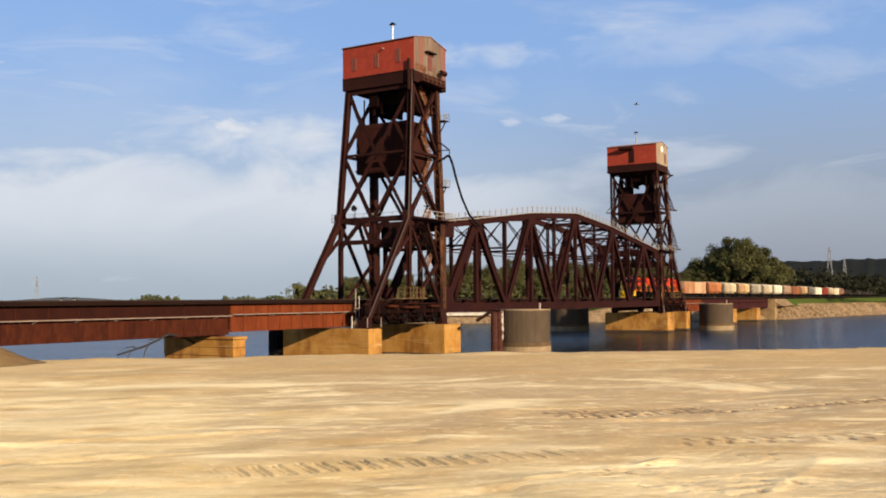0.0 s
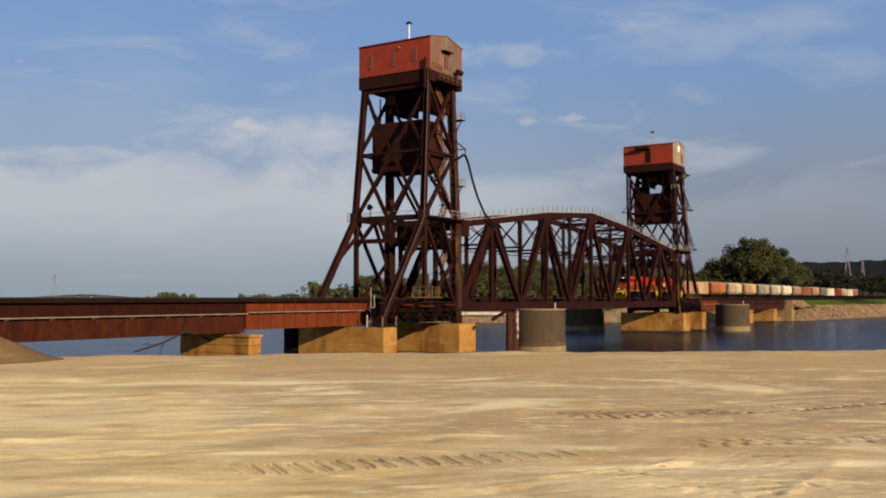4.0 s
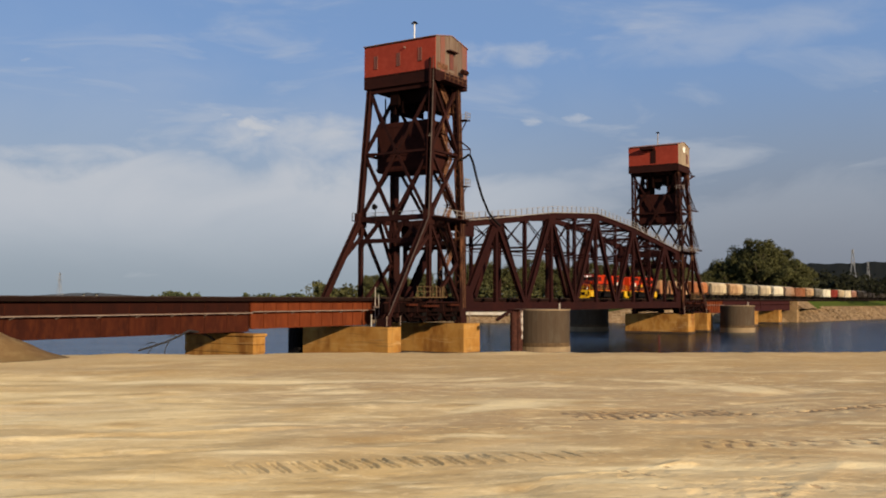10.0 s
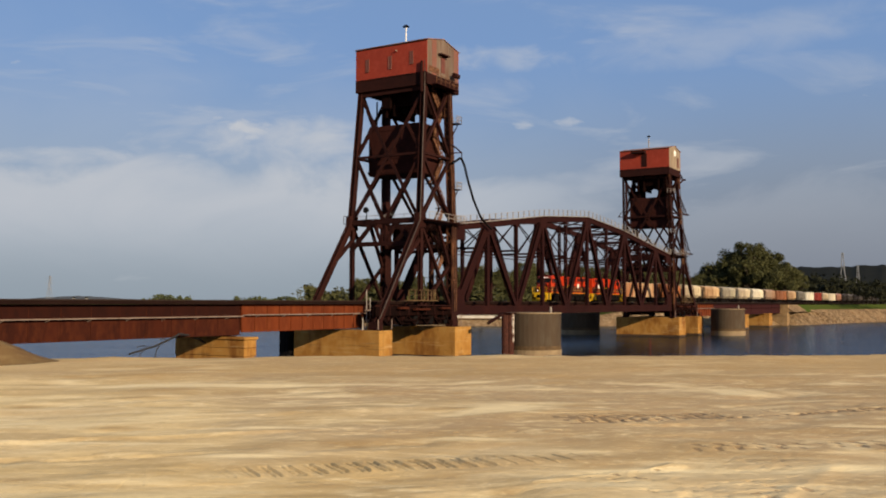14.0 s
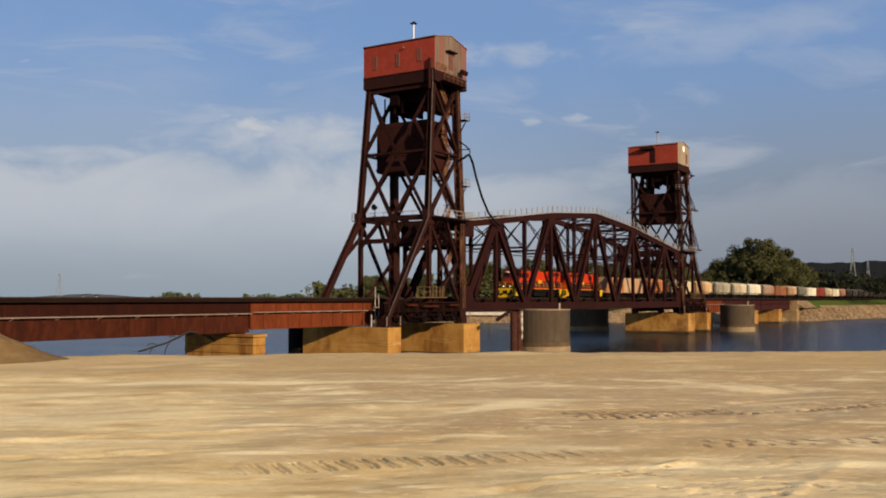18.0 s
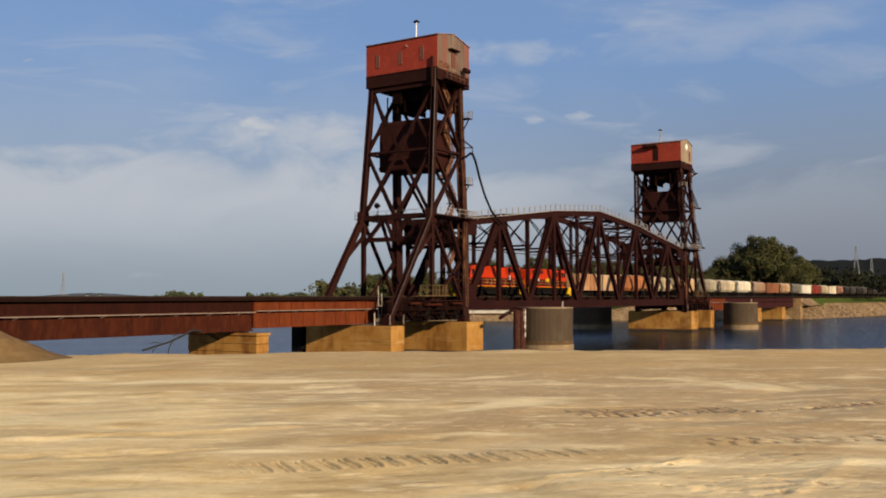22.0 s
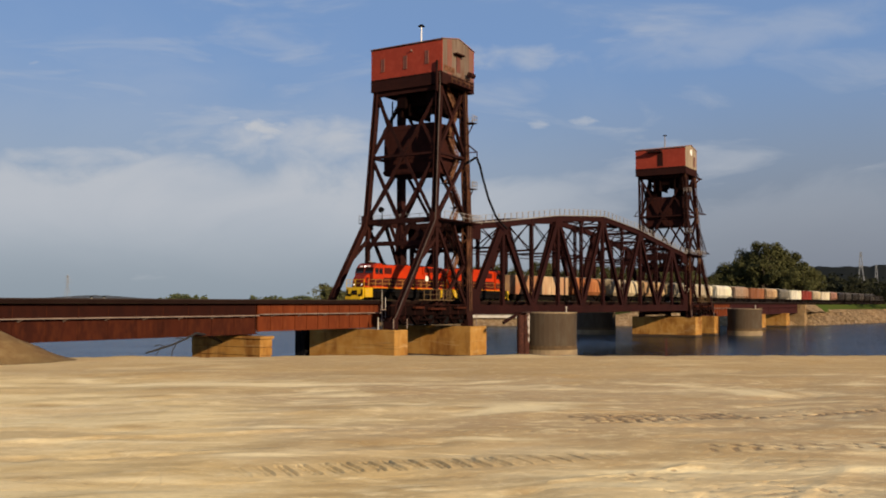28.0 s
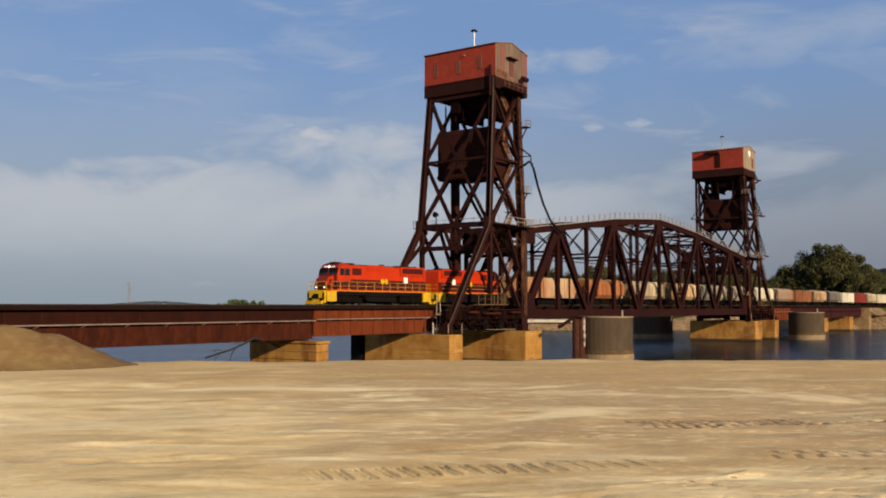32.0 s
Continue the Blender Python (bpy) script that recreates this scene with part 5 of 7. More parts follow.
def rusted_pile():
    ob = empty("fender_pile", (115.4, 60.2, WATER_Z - 3), "rust-red steel fender pile with a white painted stripe", "fender pile")
    for x, y in ((0.1, 0.0), (0.6, -0.55)):
        part("pile_tube", one(drum, (x, y, 0), 0.5, 9.2, 14), PILE_RUST, ob)
    for a, b, z0, z1 in ((0.30, 0.62, 7.5, 9.2), (0.38, 0.62, 6.3, 7.496), (0.42, 0.58, 5.2, 6.296)):
        part("white_stripe", one(box, a, b, -1.13, -0.80, z0, z1), FLAKED_WHITE, ob, "flaking white stripe")
    part("brace", one(bar, (-2.6, 1.2, 7.9), (-0.4, 0.2, 9.1), 0.35, 0.35), STEEL, ob, "dark slanting brace")
    part("cap_plate", one(box, -0.5, 1.2, -1.2, 0.6, 9.204, 9.35), STEEL, ob)


FLAKED_WHITE = material("flaking_white_paint", (0.52, 0.46, 0.38), (0.10, 0.045, 0.028), 0.8, 0.0, 1.6, 5.0, 0.01, mix=(0.48, 0.60), third=(0.34, 0.26, 0.20), spec=0.2)
PILE_RUST = material("flaking_red_rust", (0.050, 0.017, 0.011), (0.024, 0.009, 0.007), 0.85, 0.0, 0.8, 3.0, 0.02, third=(0.085, 0.030, 0.019), spec=0.1)
rusted_pile()


def dark_fender():
    ob = empty("timber_fender", (94.4, 79.7, WATER_Z - 3), "black timber fender at the end of the pier", "fender")
    for i in range(5):
        part("timber_post", one(drum, (-1.3 + 0.65 * i, 0.1 * (i % 2), 0), 0.34, 7.2, 10), BLACK, ob)
    for z in (4.2, 6.4):
        part("waler", one(box, -1.7, 1.7, -0.62, -0.36, z, z + 0.35), BLACK, ob)
    part("timber_wall", one(box, -1.6, 1.6, 0.3, 1.2, 0, 7.1), BLACK, ob)


dark_fender()


def signal_mast():
    ob = empty("signal_mast", (95.3, 69.0, -1.7), "slim pale signal mast with lamp boxes on the pier", "signal mast")
    for x in (0, 0.75):
        part("pole", one(pipe, [(x, 0, 0), (x, 0, 4.9 if x == 0 else 4.0)], 0.05, 6), GALV, ob)
    for x, z in ((0.0, 2.25), (0.1, 1.05)):
        part("lamp_box", one(box, x - 0.15, x + 0.70, -0.16, 0.16, z, z + 0.24), LEDGE, ob)
    for i in range(11):
        part("rung", one(bar, (0, 0, 0.3 + 0.35 * i), (0.75, 0, 0.3 + 0.35 * i), 0.03, 0.03), CONDUIT, ob)
    for x in (2.0, -1.2):
        part("stub_post", one(pipe, [(x, -0.3, 0), (x, -0.3, 1.5)], 0.09, 6), GALV, ob)


signal_mast()


# ---- the train ----
WHEELS, AXLES = {}, []


def bogie(parent, x, axles, wb, r=0.5, frame_mat=UNDER):
    for s in (-1.0, 1.0):
        bm = B()
        box(bm, x - wb * (axles - 1) / 2 - 0.5, x + wb * (axles - 1) / 2 + 0.5, s * 1.05 - 0.09, s * 1.05 + 0.09, 0.28, 1.02)
        box(bm, x - 0.5, x + 0.5, s * 1.1 - 0.14, s * 1.1 + 0.14, 0.3, 1.05)
        part("truck_frame", bm, frame_mat, parent)
    for i in range(axles):
        cx = x + (i - (axles - 1) / 2) * wb
        key = (round(r, 2), "wheelset")
        if key not in WHEELS:
            bm = B()
            for s in (-0.8, 0.66):
                drum(bm, (0, s, 0), r, 0.14, 18, "y")
                for q in range(4):
                    a = q * math.tau / 4
                    c = Vector((math.cos(a) * r * 0.6, s + (-0.015 if s < 0 else 0.155), math.sin(a) * r * 0.6))
                    box(bm, c.x - 0.06, c.x + 0.06, c.y - 0.02, c.y + 0.02, c.z - 0.06, c.z + 0.06)
            drum(bm, (0, -0.66, 0), 0.09, 1.32, 8, "y")
            me = bpy.data.meshes.new("wheelset")
            bm.to_mesh(me)
            bm.free()
            me.materials.append(UNDER)
            WHEELS[key] = me
        AXLES.append((share("wheelset", WHEELS[key], parent, Matrix.Translation((cx, 0, r + 0.02))), cx, r))


def locomotive(L, axles, label, backwards=False):
    """Front at x = 0, running towards -x."""
    ob = empty("locomotive", (0, TRACK_Y, RAIL_Z), label, "locomotive", "locomotives")
    part("frame", one(box, 1.2, L - 1.2, -1.35, 1.35, 1.1, 1.5), BLACK, ob)
    part("walkway", one(box, 1.35, L - 1.35, -1.54, 1.54, 1.504, 1.62), SILL, ob, "orange-yellow sill stripe")
    # end platforms with pilots and steps
    for e, d in ((0.55, 1), (L - 0.55, -1)):
        bm = B()
        box(bm, *sorted((e, e + d * 0.22)), -1.3, 1.3, 0.2, 1.6)
        for s in (-1, 1):
            bm2 = B()
            box(bm2, *sorted((e + d * 0.225, e + d * 1.75)), *sorted((s * 1.35, s * 1.53)), 0.35, 1.5)
            part("step_well", bm2, YELLOW, ob)
            for z in (0.45, 0.8, 1.15):
                part("step", one(box, *sorted((e + d * 0.4, e + d * 1.0)), *sorted((s * 1.2, s * 1.58)), z, z + 0.05), GALV, ob)
        pilot = part("pilot", bm, YELLOW, ob, "yellow pilot plate")
        part("coupler_pocket", one(box, *sorted((e, e - d * 0.03)), -0.42, 0.42, 0.62, 1.22), BLACK, pilot)
        for s in (-1, 1):
            part("hose_recess", one(box, *sorted((e, e - d * 0.03)), *sorted((s * 0.55, s * 0.95)), 0.35, 0.75), BLACK, pilot)
            part("step_recess", one(box, *sorted((e, e - d * 0.03)), *sorted((s * 1.02, s * 1.27)), 0.55, 1.35), BLACK, pilot)
        part("plow", one(bar, (e - d * 0.25, -1.2, 0.25), (e - d * 0.25, 1.2, 0.25), 0.30, 0.35, (1, 0, 0)), YELLOW, pilot)
        part("coupler", one(box, *sorted((e, e - d * 0.55)), -0.15, 0.15, 0.75, 1.0), UNDER, ob)
    # nose, cab and long hood
    bm = B()
    prism(bm, [(1.3, 1.625), (1.3, 2.55), (1.6, 3.02), (2.496, 3.3), (2.496, 1.625)], -0.9, 0.9)
    bmesh.ops.bevel(bm, geom=[e for e in bm.edges if abs(e.verts[0].co.x - e.verts[1].co.x) > 0.1 or e.verts[0].co.x < 1.7], offset=0.07, segments=2, affect="EDGES")
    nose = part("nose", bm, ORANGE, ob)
    part("nose_door", one(box, 1.27, 1.30, -0.32, 0.32, 1.66, 2.5), MAROON, nose)
    bm = B()
    prism(bm, [(2.5, 1.625), (2.5, 3.38), (2.72, 4.2), (3.0, 4.5), (3.45, 4.70), (4.45, 4.70), (4.8, 4.52), (4.8, 1.625)], -1.44, 1.44)
    bmesh.ops.bevel(bm, geom=[e for e in bm.edges if abs(e.verts[0].co.y) > 1.4 and abs(e.verts[1].co.y) > 1.4 and e.verts[0].co.z > 4.1 and e.verts[1].co.z > 4.1 and e.verts[0].co.y * e.verts[1].co.y > 0], offset=0.16, segments=3, affect="EDGES")
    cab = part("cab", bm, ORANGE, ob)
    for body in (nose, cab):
        # darker red on the front and the roof, shading painted in by face direction
        body.data.materials.append(SHADED_RED)
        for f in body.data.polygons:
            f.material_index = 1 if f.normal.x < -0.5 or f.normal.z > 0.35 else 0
    for s in (-1, 1):
        for a, b in ((3.0, 3.65), (3.85, 4.55)):
            w = part("cab_window", one(box, a, b, *sorted((s * 1.46, s * 1.42)), 3.38, 4.05), GLASS_DARK, cab)
            part("window_frame", one(box, a - 0.05, b + 0.05, *sorted((s * 1.45, s * 1.42)), 3.33, 4.10), BLACK, w)
        part("windshield", one(bar, (2.535, s * 0.74, 3.47), (2.70, s * 0.74, 4.09), 1.12, 0.06, (0, 1, 0)), GLASS_DARK, cab)
        part("windshield_frame", one(bar, (2.52, s * 0.74, 3.42), (2.70, s * 0.74, 4.14), 1.24, 0.05, (0, 1, 0)), BLACK, cab)
        part("number_board", one(box, 2.72, 2.86, *sorted((s * 0.35, s * 0.80)), 4.22, 4.40), WHITE, cab)
        part("headlight", one(drum, (1.22, s * 0.62, 1.95), 0.075, 0.06, 10, "x"), LAMP, ob)
    part("headlight", one(drum, (2.68, 0, 4.30), 0.11, 0.16, 10, "x"), LAMP, ob)
    part("roof_vent", one(box, 3.3, 4.3, -0.55, 0.55, 4.70, 4.86), BLACK, cab)
    h0, h1 = 4.804, L - 1.25
    bm = B()
    prism(bm, [(h0, 1.625), (h0, 4.45), (h0 + 0.3, 4.55), (h1 - 0.3, 4.55), (h1, 4.3), (h1, 1.625)], -1.12, 1.12)
    part("long_hood", bm, ORANGE, ob)
    part("hood_band", one(box, h0 + 0.01, h1 - 0.02, -1.145, 1.145, 1.72, 2.90), MAROON, ob, "dark red band along the hood foot")
    part("nose_band", one(box, 1.285, 2.49, -0.915, 0.915, 1.80, 2.25), MAROON, ob)
    part("cab_band", one(box, 2.488, 4.79, -1.455, 1.455, 1.80, 2.70), MAROON, ob)
    # flared radiator section and roof fans
    bm = B()
    prism(bm, [(h1 - 5.4, 3.6), (h1 - 5.4, 4.62), (h1 - 0.6, 4.62), (h1 - 0.6, 3.6)], -1.32, 1.32)
    part("radiator", bm, ORANGE, ob)
    for s in (-1, 1):
        part("radiator_grille", one(box, h1 - 5.1, h1 - 0.9, *sorted((s * 1.30, s * 1.335)), 3.8, 4.45), MAROON, ob)
        part("air_intake", one(box, h0 + 0.6, h0 + 2.2, *sorted((s * 1.1, s * 1.145)), 3.4, 4.2), MAROON, ob)
        k = int((h1 - h0 - 3) / 0.95)
        for i in range(k):
            x = h0 + 2.5 + i * 0.95
            part("hood_door", one(box, x, x + 0.88, *sorted((s * 1.1, s * 1.14)), 2.66, 3.5), ORANGE, ob)
    for i in range(3):
        part("fan", one(drum, (h1 - 1.4 - i * 1.5, 0, 4.625), 0.6, 0.16, 16), BLACK, ob)
    part("dynamic_brake", one(box, h0 + 3.2, h0 + 6.4, -1.2, 1.2, 4.1, 4.66), ORANGE, ob)
    part("exhaust", one(box, h0 + 7.0, h0 + 7.5, -0.25, 0.25, 4.5, 4.85), BLACK, ob)
    part("roof_box", one(box, h0 + 0.1, h0 + 1.3, -0.8, 0.8, 4.634, 4.80), BLACK, ob)
    part("horn", one(box, 3.6, 4.1, -0.1, 0.1, 4.87, 5.0), GALV, ob)
    # emblem bars on the hood and the pale panel towards the rear
    for s in (-1, 1):
        part("emblem", one(drum, (L * 0.52, s * 1.17 - (0.02 if s < 0 else 0), 2.75), 0.33, 0.02, 16, "y"), YELLOW, ob, "plain yellow round emblem")
        part("emblem", one(drum, (L * 0.52 + 0.7, s * 1.17 - (0.02 if s < 0 else 0), 2.75), 0.33, 0.02, 16, "y"), YELLOW, ob, "plain yellow round emblem")
        part("pale_panel", one(box, L * 0.72, L * 0.72 + 0.75, *sorted((s * 1.14, s * 1.16)), 2.65, 3.35), WHITE, ob, "small white panel")
    # handrails
    for s in (-1, 1):
        fence("handrail", ob, [(1.5, s * 1.48, 1.62), (L - 1.5, s * 1.48, 1.62)], RAIL_PAINT, "worn orange-tan handrail", 0.98, 1.45, 0.02, 0.045)
    for x in (0.7, L - 0.7):
        fence("end_rail", ob, [(x, -1.4, 1.62), (x, 1.4, 1.62)], YELLOW, "", 0.95, 1.4, 0.02, 0.05)
    bm = B()
    prism(bm, [(L / 2 - 2.8, 1.1), (L / 2 - 2.8, 0.6), (L / 2 - 2.4, 0.35), (L / 2 + 2.4, 0.35), (L / 2 + 2.8, 0.6), (L / 2 + 2.8, 1.1)], -1.3, 1.3)
    part("fuel_tank", bm, BLACK, ob)
    part("underframe", one(box, 1.9, L - 1.9, -0.62, 0.62, 0.10, 1.098), UNDER, ob)
    part("hood_top", one(box, h0 + 0.1, h1 - 0.4, -1.08, 1.08, 4.554, 4.63), BLACK, ob, "grimy dark hood top")
    part("cab_top", one(box, 3.45, 4.45, -1.2, 1.2, 4.704, 4.74), BLACK, ob, "grimy dark cab top")
    for s in (-1, 1):
        part("air_tank", one(drum, (L / 2 - 2.6, s * 1.15, 1.02), 0.2, 5.0, 10, "x"), UNDER, ob)
        part("sand_hatch", one(box, 1.75, 2.3, *sorted((s * 0.9, s * 0.93)), 2.35, 2.85), MAROON, ob)
    if backwards:
        # coupled with its cab to the rear
        turned = Matrix.Translation((L, 0, 0)) @ Matrix.Rotation(math.pi, 4, "Z")
        for piece in ob.children_recursive:
            if piece.name.startswith("post"):
                piece.matrix_local = turned @ piece.matrix_local
            else:
                piece.data.transform(turned)
    wb = 2.0 if axles == 3 else 2.7
    for x in (4.1, L - 4.1):
        bogie(ob, x, axles, wb)
    return ob


def hopper_car(L, col, col2, label, style):
    ob = empty("freight_car", (0, TRACK_Y, RAIL_Z), label, "freight car", "freight cars")
    pale = 0.78 if col[1] > 0.35 and col[1] < 0.8 else 0.58
    col, col2 = [pale * v * w for v, w in zip(col, (1.0, 0.97, 0.84))], [0.48 * v for v in col2]
    mat = material("car_paint", col, col2, 0.7, 0.0, 0.35, 1.6, 0.0, mix=(0.38, 0.66), third=[v * 0.55 for v in col], stretch=(1, 1, 0.4), spec=0.15)
    if style == "hopper":
        n = 10
        sec = [(1.0, 1.15), (1.58, 1.75), (1.6, 3.6), (1.35, 4.1), (0.8, 4.35), (-0.8, 4.35), (-1.35, 4.1), (-1.6, 3.6), (-1.58, 1.75), (-1.0, 1.15)]
        bm = B()
        a = [bm.verts.new((1.9 if z > 1.5 else 3.4, y, z)) for y, z in sec]
        b = [bm.verts.new((L - 1.9 if z > 1.5 else L - 3.4, y, z)) for y, z in sec]
        for i in range(n):
            bm.faces.new((a[i], a[(i + 1) % n], b[(i + 1) % n], b[i]))
        bm.faces.new(a[::-1])
        bm.faces.new(b)
        bmesh.ops.recalc_face_normals(bm, faces=bm.faces[:])
        part("body", bm, mat, ob)
        for i in range(9):
            x = 2.4 + (L - 4.8) * i / 8
            for s in (-1, 1):
                part("side_rib", one(box, x - 0.05, x + 0.05, *sorted((s * 1.59, s * 1.68)), 1.75, 3.6), mat, ob)
        for i in range(3):
            x = L / 2 + (i - 1) * 4.0
            bm = B()
            prism(bm, [(x - 1.5, 1.4), (x + 1.5, 1.4), (x + 0.4, 0.5), (x - 0.4, 0.5)], -0.9, 0.9)
            part("outlet", bm, UNDER, ob)
        part("roof_walk", one(box, 1.2, L - 1.2, -0.4, 0.4, 4.36, 4.44), GALV, ob)
        for x in (1.0, L - 1.0):
            bm = B()
            for s in (-1.4, 1.4):
                bar(bm, (x, s, 1.2), (x, s, 3.6), 0.1, 0.1)
                bar(bm, (x, s, 1.2), (x + (1.2 if x < 5 else -1.2), s, 3.5), 0.1, 0.1)
            bar(bm, (x, -1.4, 3.6), (x, 1.4, 3.6), 0.1, 0.1)
            part("end_frame", bm, mat, ob)
    else:
        bm = B()
        box(bm, 0.6, L - 0.6, -1.52, 1.52, 1.1, 4.15)
        part("body", bm, mat, ob)
        bm = B()
        prism(bm, [(0.55, 4.155), (0.55, 4.2), (L - 0.55, 4.2), (L - 0.55, 4.155)], -1.56, 1.56)
        part("roof", bm, GALV, ob)
        for i in range(13):
            x = 0.9 + (L - 1.8) * i / 12
            for s in (-1, 1):
                part("side_rib", one(box, x - 0.05, x + 0.05, *sorted((s * 1.51, s * 1.6)), 1.15, 4.1), mat, ob)
        for s in (-1, 1):
            part("sliding_door", one(box, L / 2 - 1.6, L / 2 + 1.6, *sorted((s * 1.53, s * 1.63)), 1.25, 3.95), mat, ob)
    part("sill", one(box, 0.3, L - 0.3, -0.3, 0.3, 0.85, 1.1), UNDER, ob)
    part("brake_rigging", one(box, 1.2, L - 1.2, -0.62, 0.62, 0.12, 0.848), UNDER, ob)
    for x in (0.0, L):
        part("coupler", one(box, x - 0.32, x + 0.32, -0.12, 0.12, 0.75, 0.98), UNDER, ob)
    for x in (2.6, L - 2.6):
        bogie(ob, x, 2, 1.75, 0.43)
    return ob


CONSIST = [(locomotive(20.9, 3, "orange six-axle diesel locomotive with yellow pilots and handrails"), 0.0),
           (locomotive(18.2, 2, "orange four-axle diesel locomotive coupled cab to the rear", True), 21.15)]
CARS = [
    (22.0, (0.52, 0.36, 0.24), (0.50, 0.18, 0.07), "boxcar", "rust-red and grey boxcar behind the locomotives"),
    (17.45, (0.58, 0.23, 0.095), (0.46, 0.16, 0.06), "hopper", "salmon-brown covered hopper car"),
    (17.45, (0.60, 0.50, 0.36), (0.50, 0.38, 0.25), "hopper", "cream covered hopper car"),
    (17.45, (0.60, 0.42, 0.25), (0.46, 0.25, 0.12), "hopper", "dirty cream covered hopper car"),
    (17.45, (0.40, 0.36, 0.28), (0.32, 0.27, 0.2), "hopper", "grey covered hopper car"),
    (17.45, (0.62, 0.53, 0.40), (0.5, 0.4, 0.28), "hopper", "cream covered hopper car"),
    (17.45, (1.0, 0.93, 0.76), (0.9, 0.80, 0.62), "hopper", "white covered hopper car"),
    (17.45, (0.44, 0.26, 0.17), (0.5, 0.36, 0.25), "hopper", "tan-brown covered hopper car"),
    (17.45, (0.38, 0.15, 0.07), (0.3, 0.12, 0.06), "boxcar", "rust-brown steel boxcar in the train"),
    (17.45, (0.52, 0.36, 0.22), (0.42, 0.25, 0.14), "hopper", "tan covered hopper car"),
    (17.45, (0.24, 0.22, 0.19), (0.2, 0.18, 0.15), "hopper", "dark grey covered hopper car"),
    (17.45, (1.0, 0.95, 0.82), (0.9, 0.83, 0.68), "boxcar", "white steel boxcar in the train"),
    (17.45, (0.34, 0.05, 0.035), (0.28, 0.045, 0.03), "boxcar", "dark red steel boxcar in the train"),
    (17.45, (0.56, 0.46, 0.32), (0.5, 0.38, 0.26), "hopper", "tan covered hopper car"),
    (17.45, (0.95, 0.87, 0.70), (0.8, 0.68, 0.52), "boxcar", "cream steel boxcar in the train"),
    (17.45, (0.46, 0.24, 0.18), (0.4, 0.2, 0.14), "hopper", "reddish covered hopper car"),
    (17.45, (0.05, 0.038, 0.036), (0.035, 0.03, 0.027), "hopper", "dark covered hopper car"),
    (17.45, (0.10, 0.085, 0.08), (0.07, 0.06, 0.055), "hopper", "dark grey covered hopper car"),
    (17.45, (0.05, 0.038, 0.036), (0.035, 0.03, 0.027), "hopper", "dark covered hopper car"),
    (17.45, (0.11, 0.09, 0.085), (0.07, 0.06, 0.055), "hopper", "dark grey covered hopper car"),
    (17.45, (0.05, 0.038, 0.036), (0.035, 0.03, 0.027), "hopper", "dark covered hopper car"),
    (17.45, (0.09, 0.075, 0.07), (0.07, 0.06, 0.055), "hopper", "dark grey covered hopper car"),
    (17.45, (0.05, 0.038, 0.036), (0.035, 0.03, 0.027), "boxcar", "dark steel boxcar in the train"),
    (17.45, (0.05, 0.038, 0.036), (0.035, 0.03, 0.027), "hopper", "dark covered hopper car"),
]


def couple_cars():
    x = 39.7
    for L, a, b, style, label in CARS:
        CONSIST.append((hopper_car(L, a, b, label, style), x + 0.2))
        x += L + 0.45


couple_cars()


# ---- banks, woods, distance ----
def shore_line():
    """The water's edge on the far side, and the way inland."""
    return [Vector(p) for p in ((-2500, 2400), (-600, 1250), (60, 470), (200, 262), (262, 166), (296, 116), (330, 88), (340, 72), (347, 65.5), (365, 62), (380, 60), (396, 57),
                                (428, 50), (520, 26), (640, -8), (900, -80), (2200, -500))]


ABUT = material("tan_bank_masonry", (0.26, 0.165, 0.076), (0.14, 0.082, 0.036), 0.95, 0.0, 0.5, 2.0, 0.05, third=(0.29, 0.21, 0.12), spec=0.1)


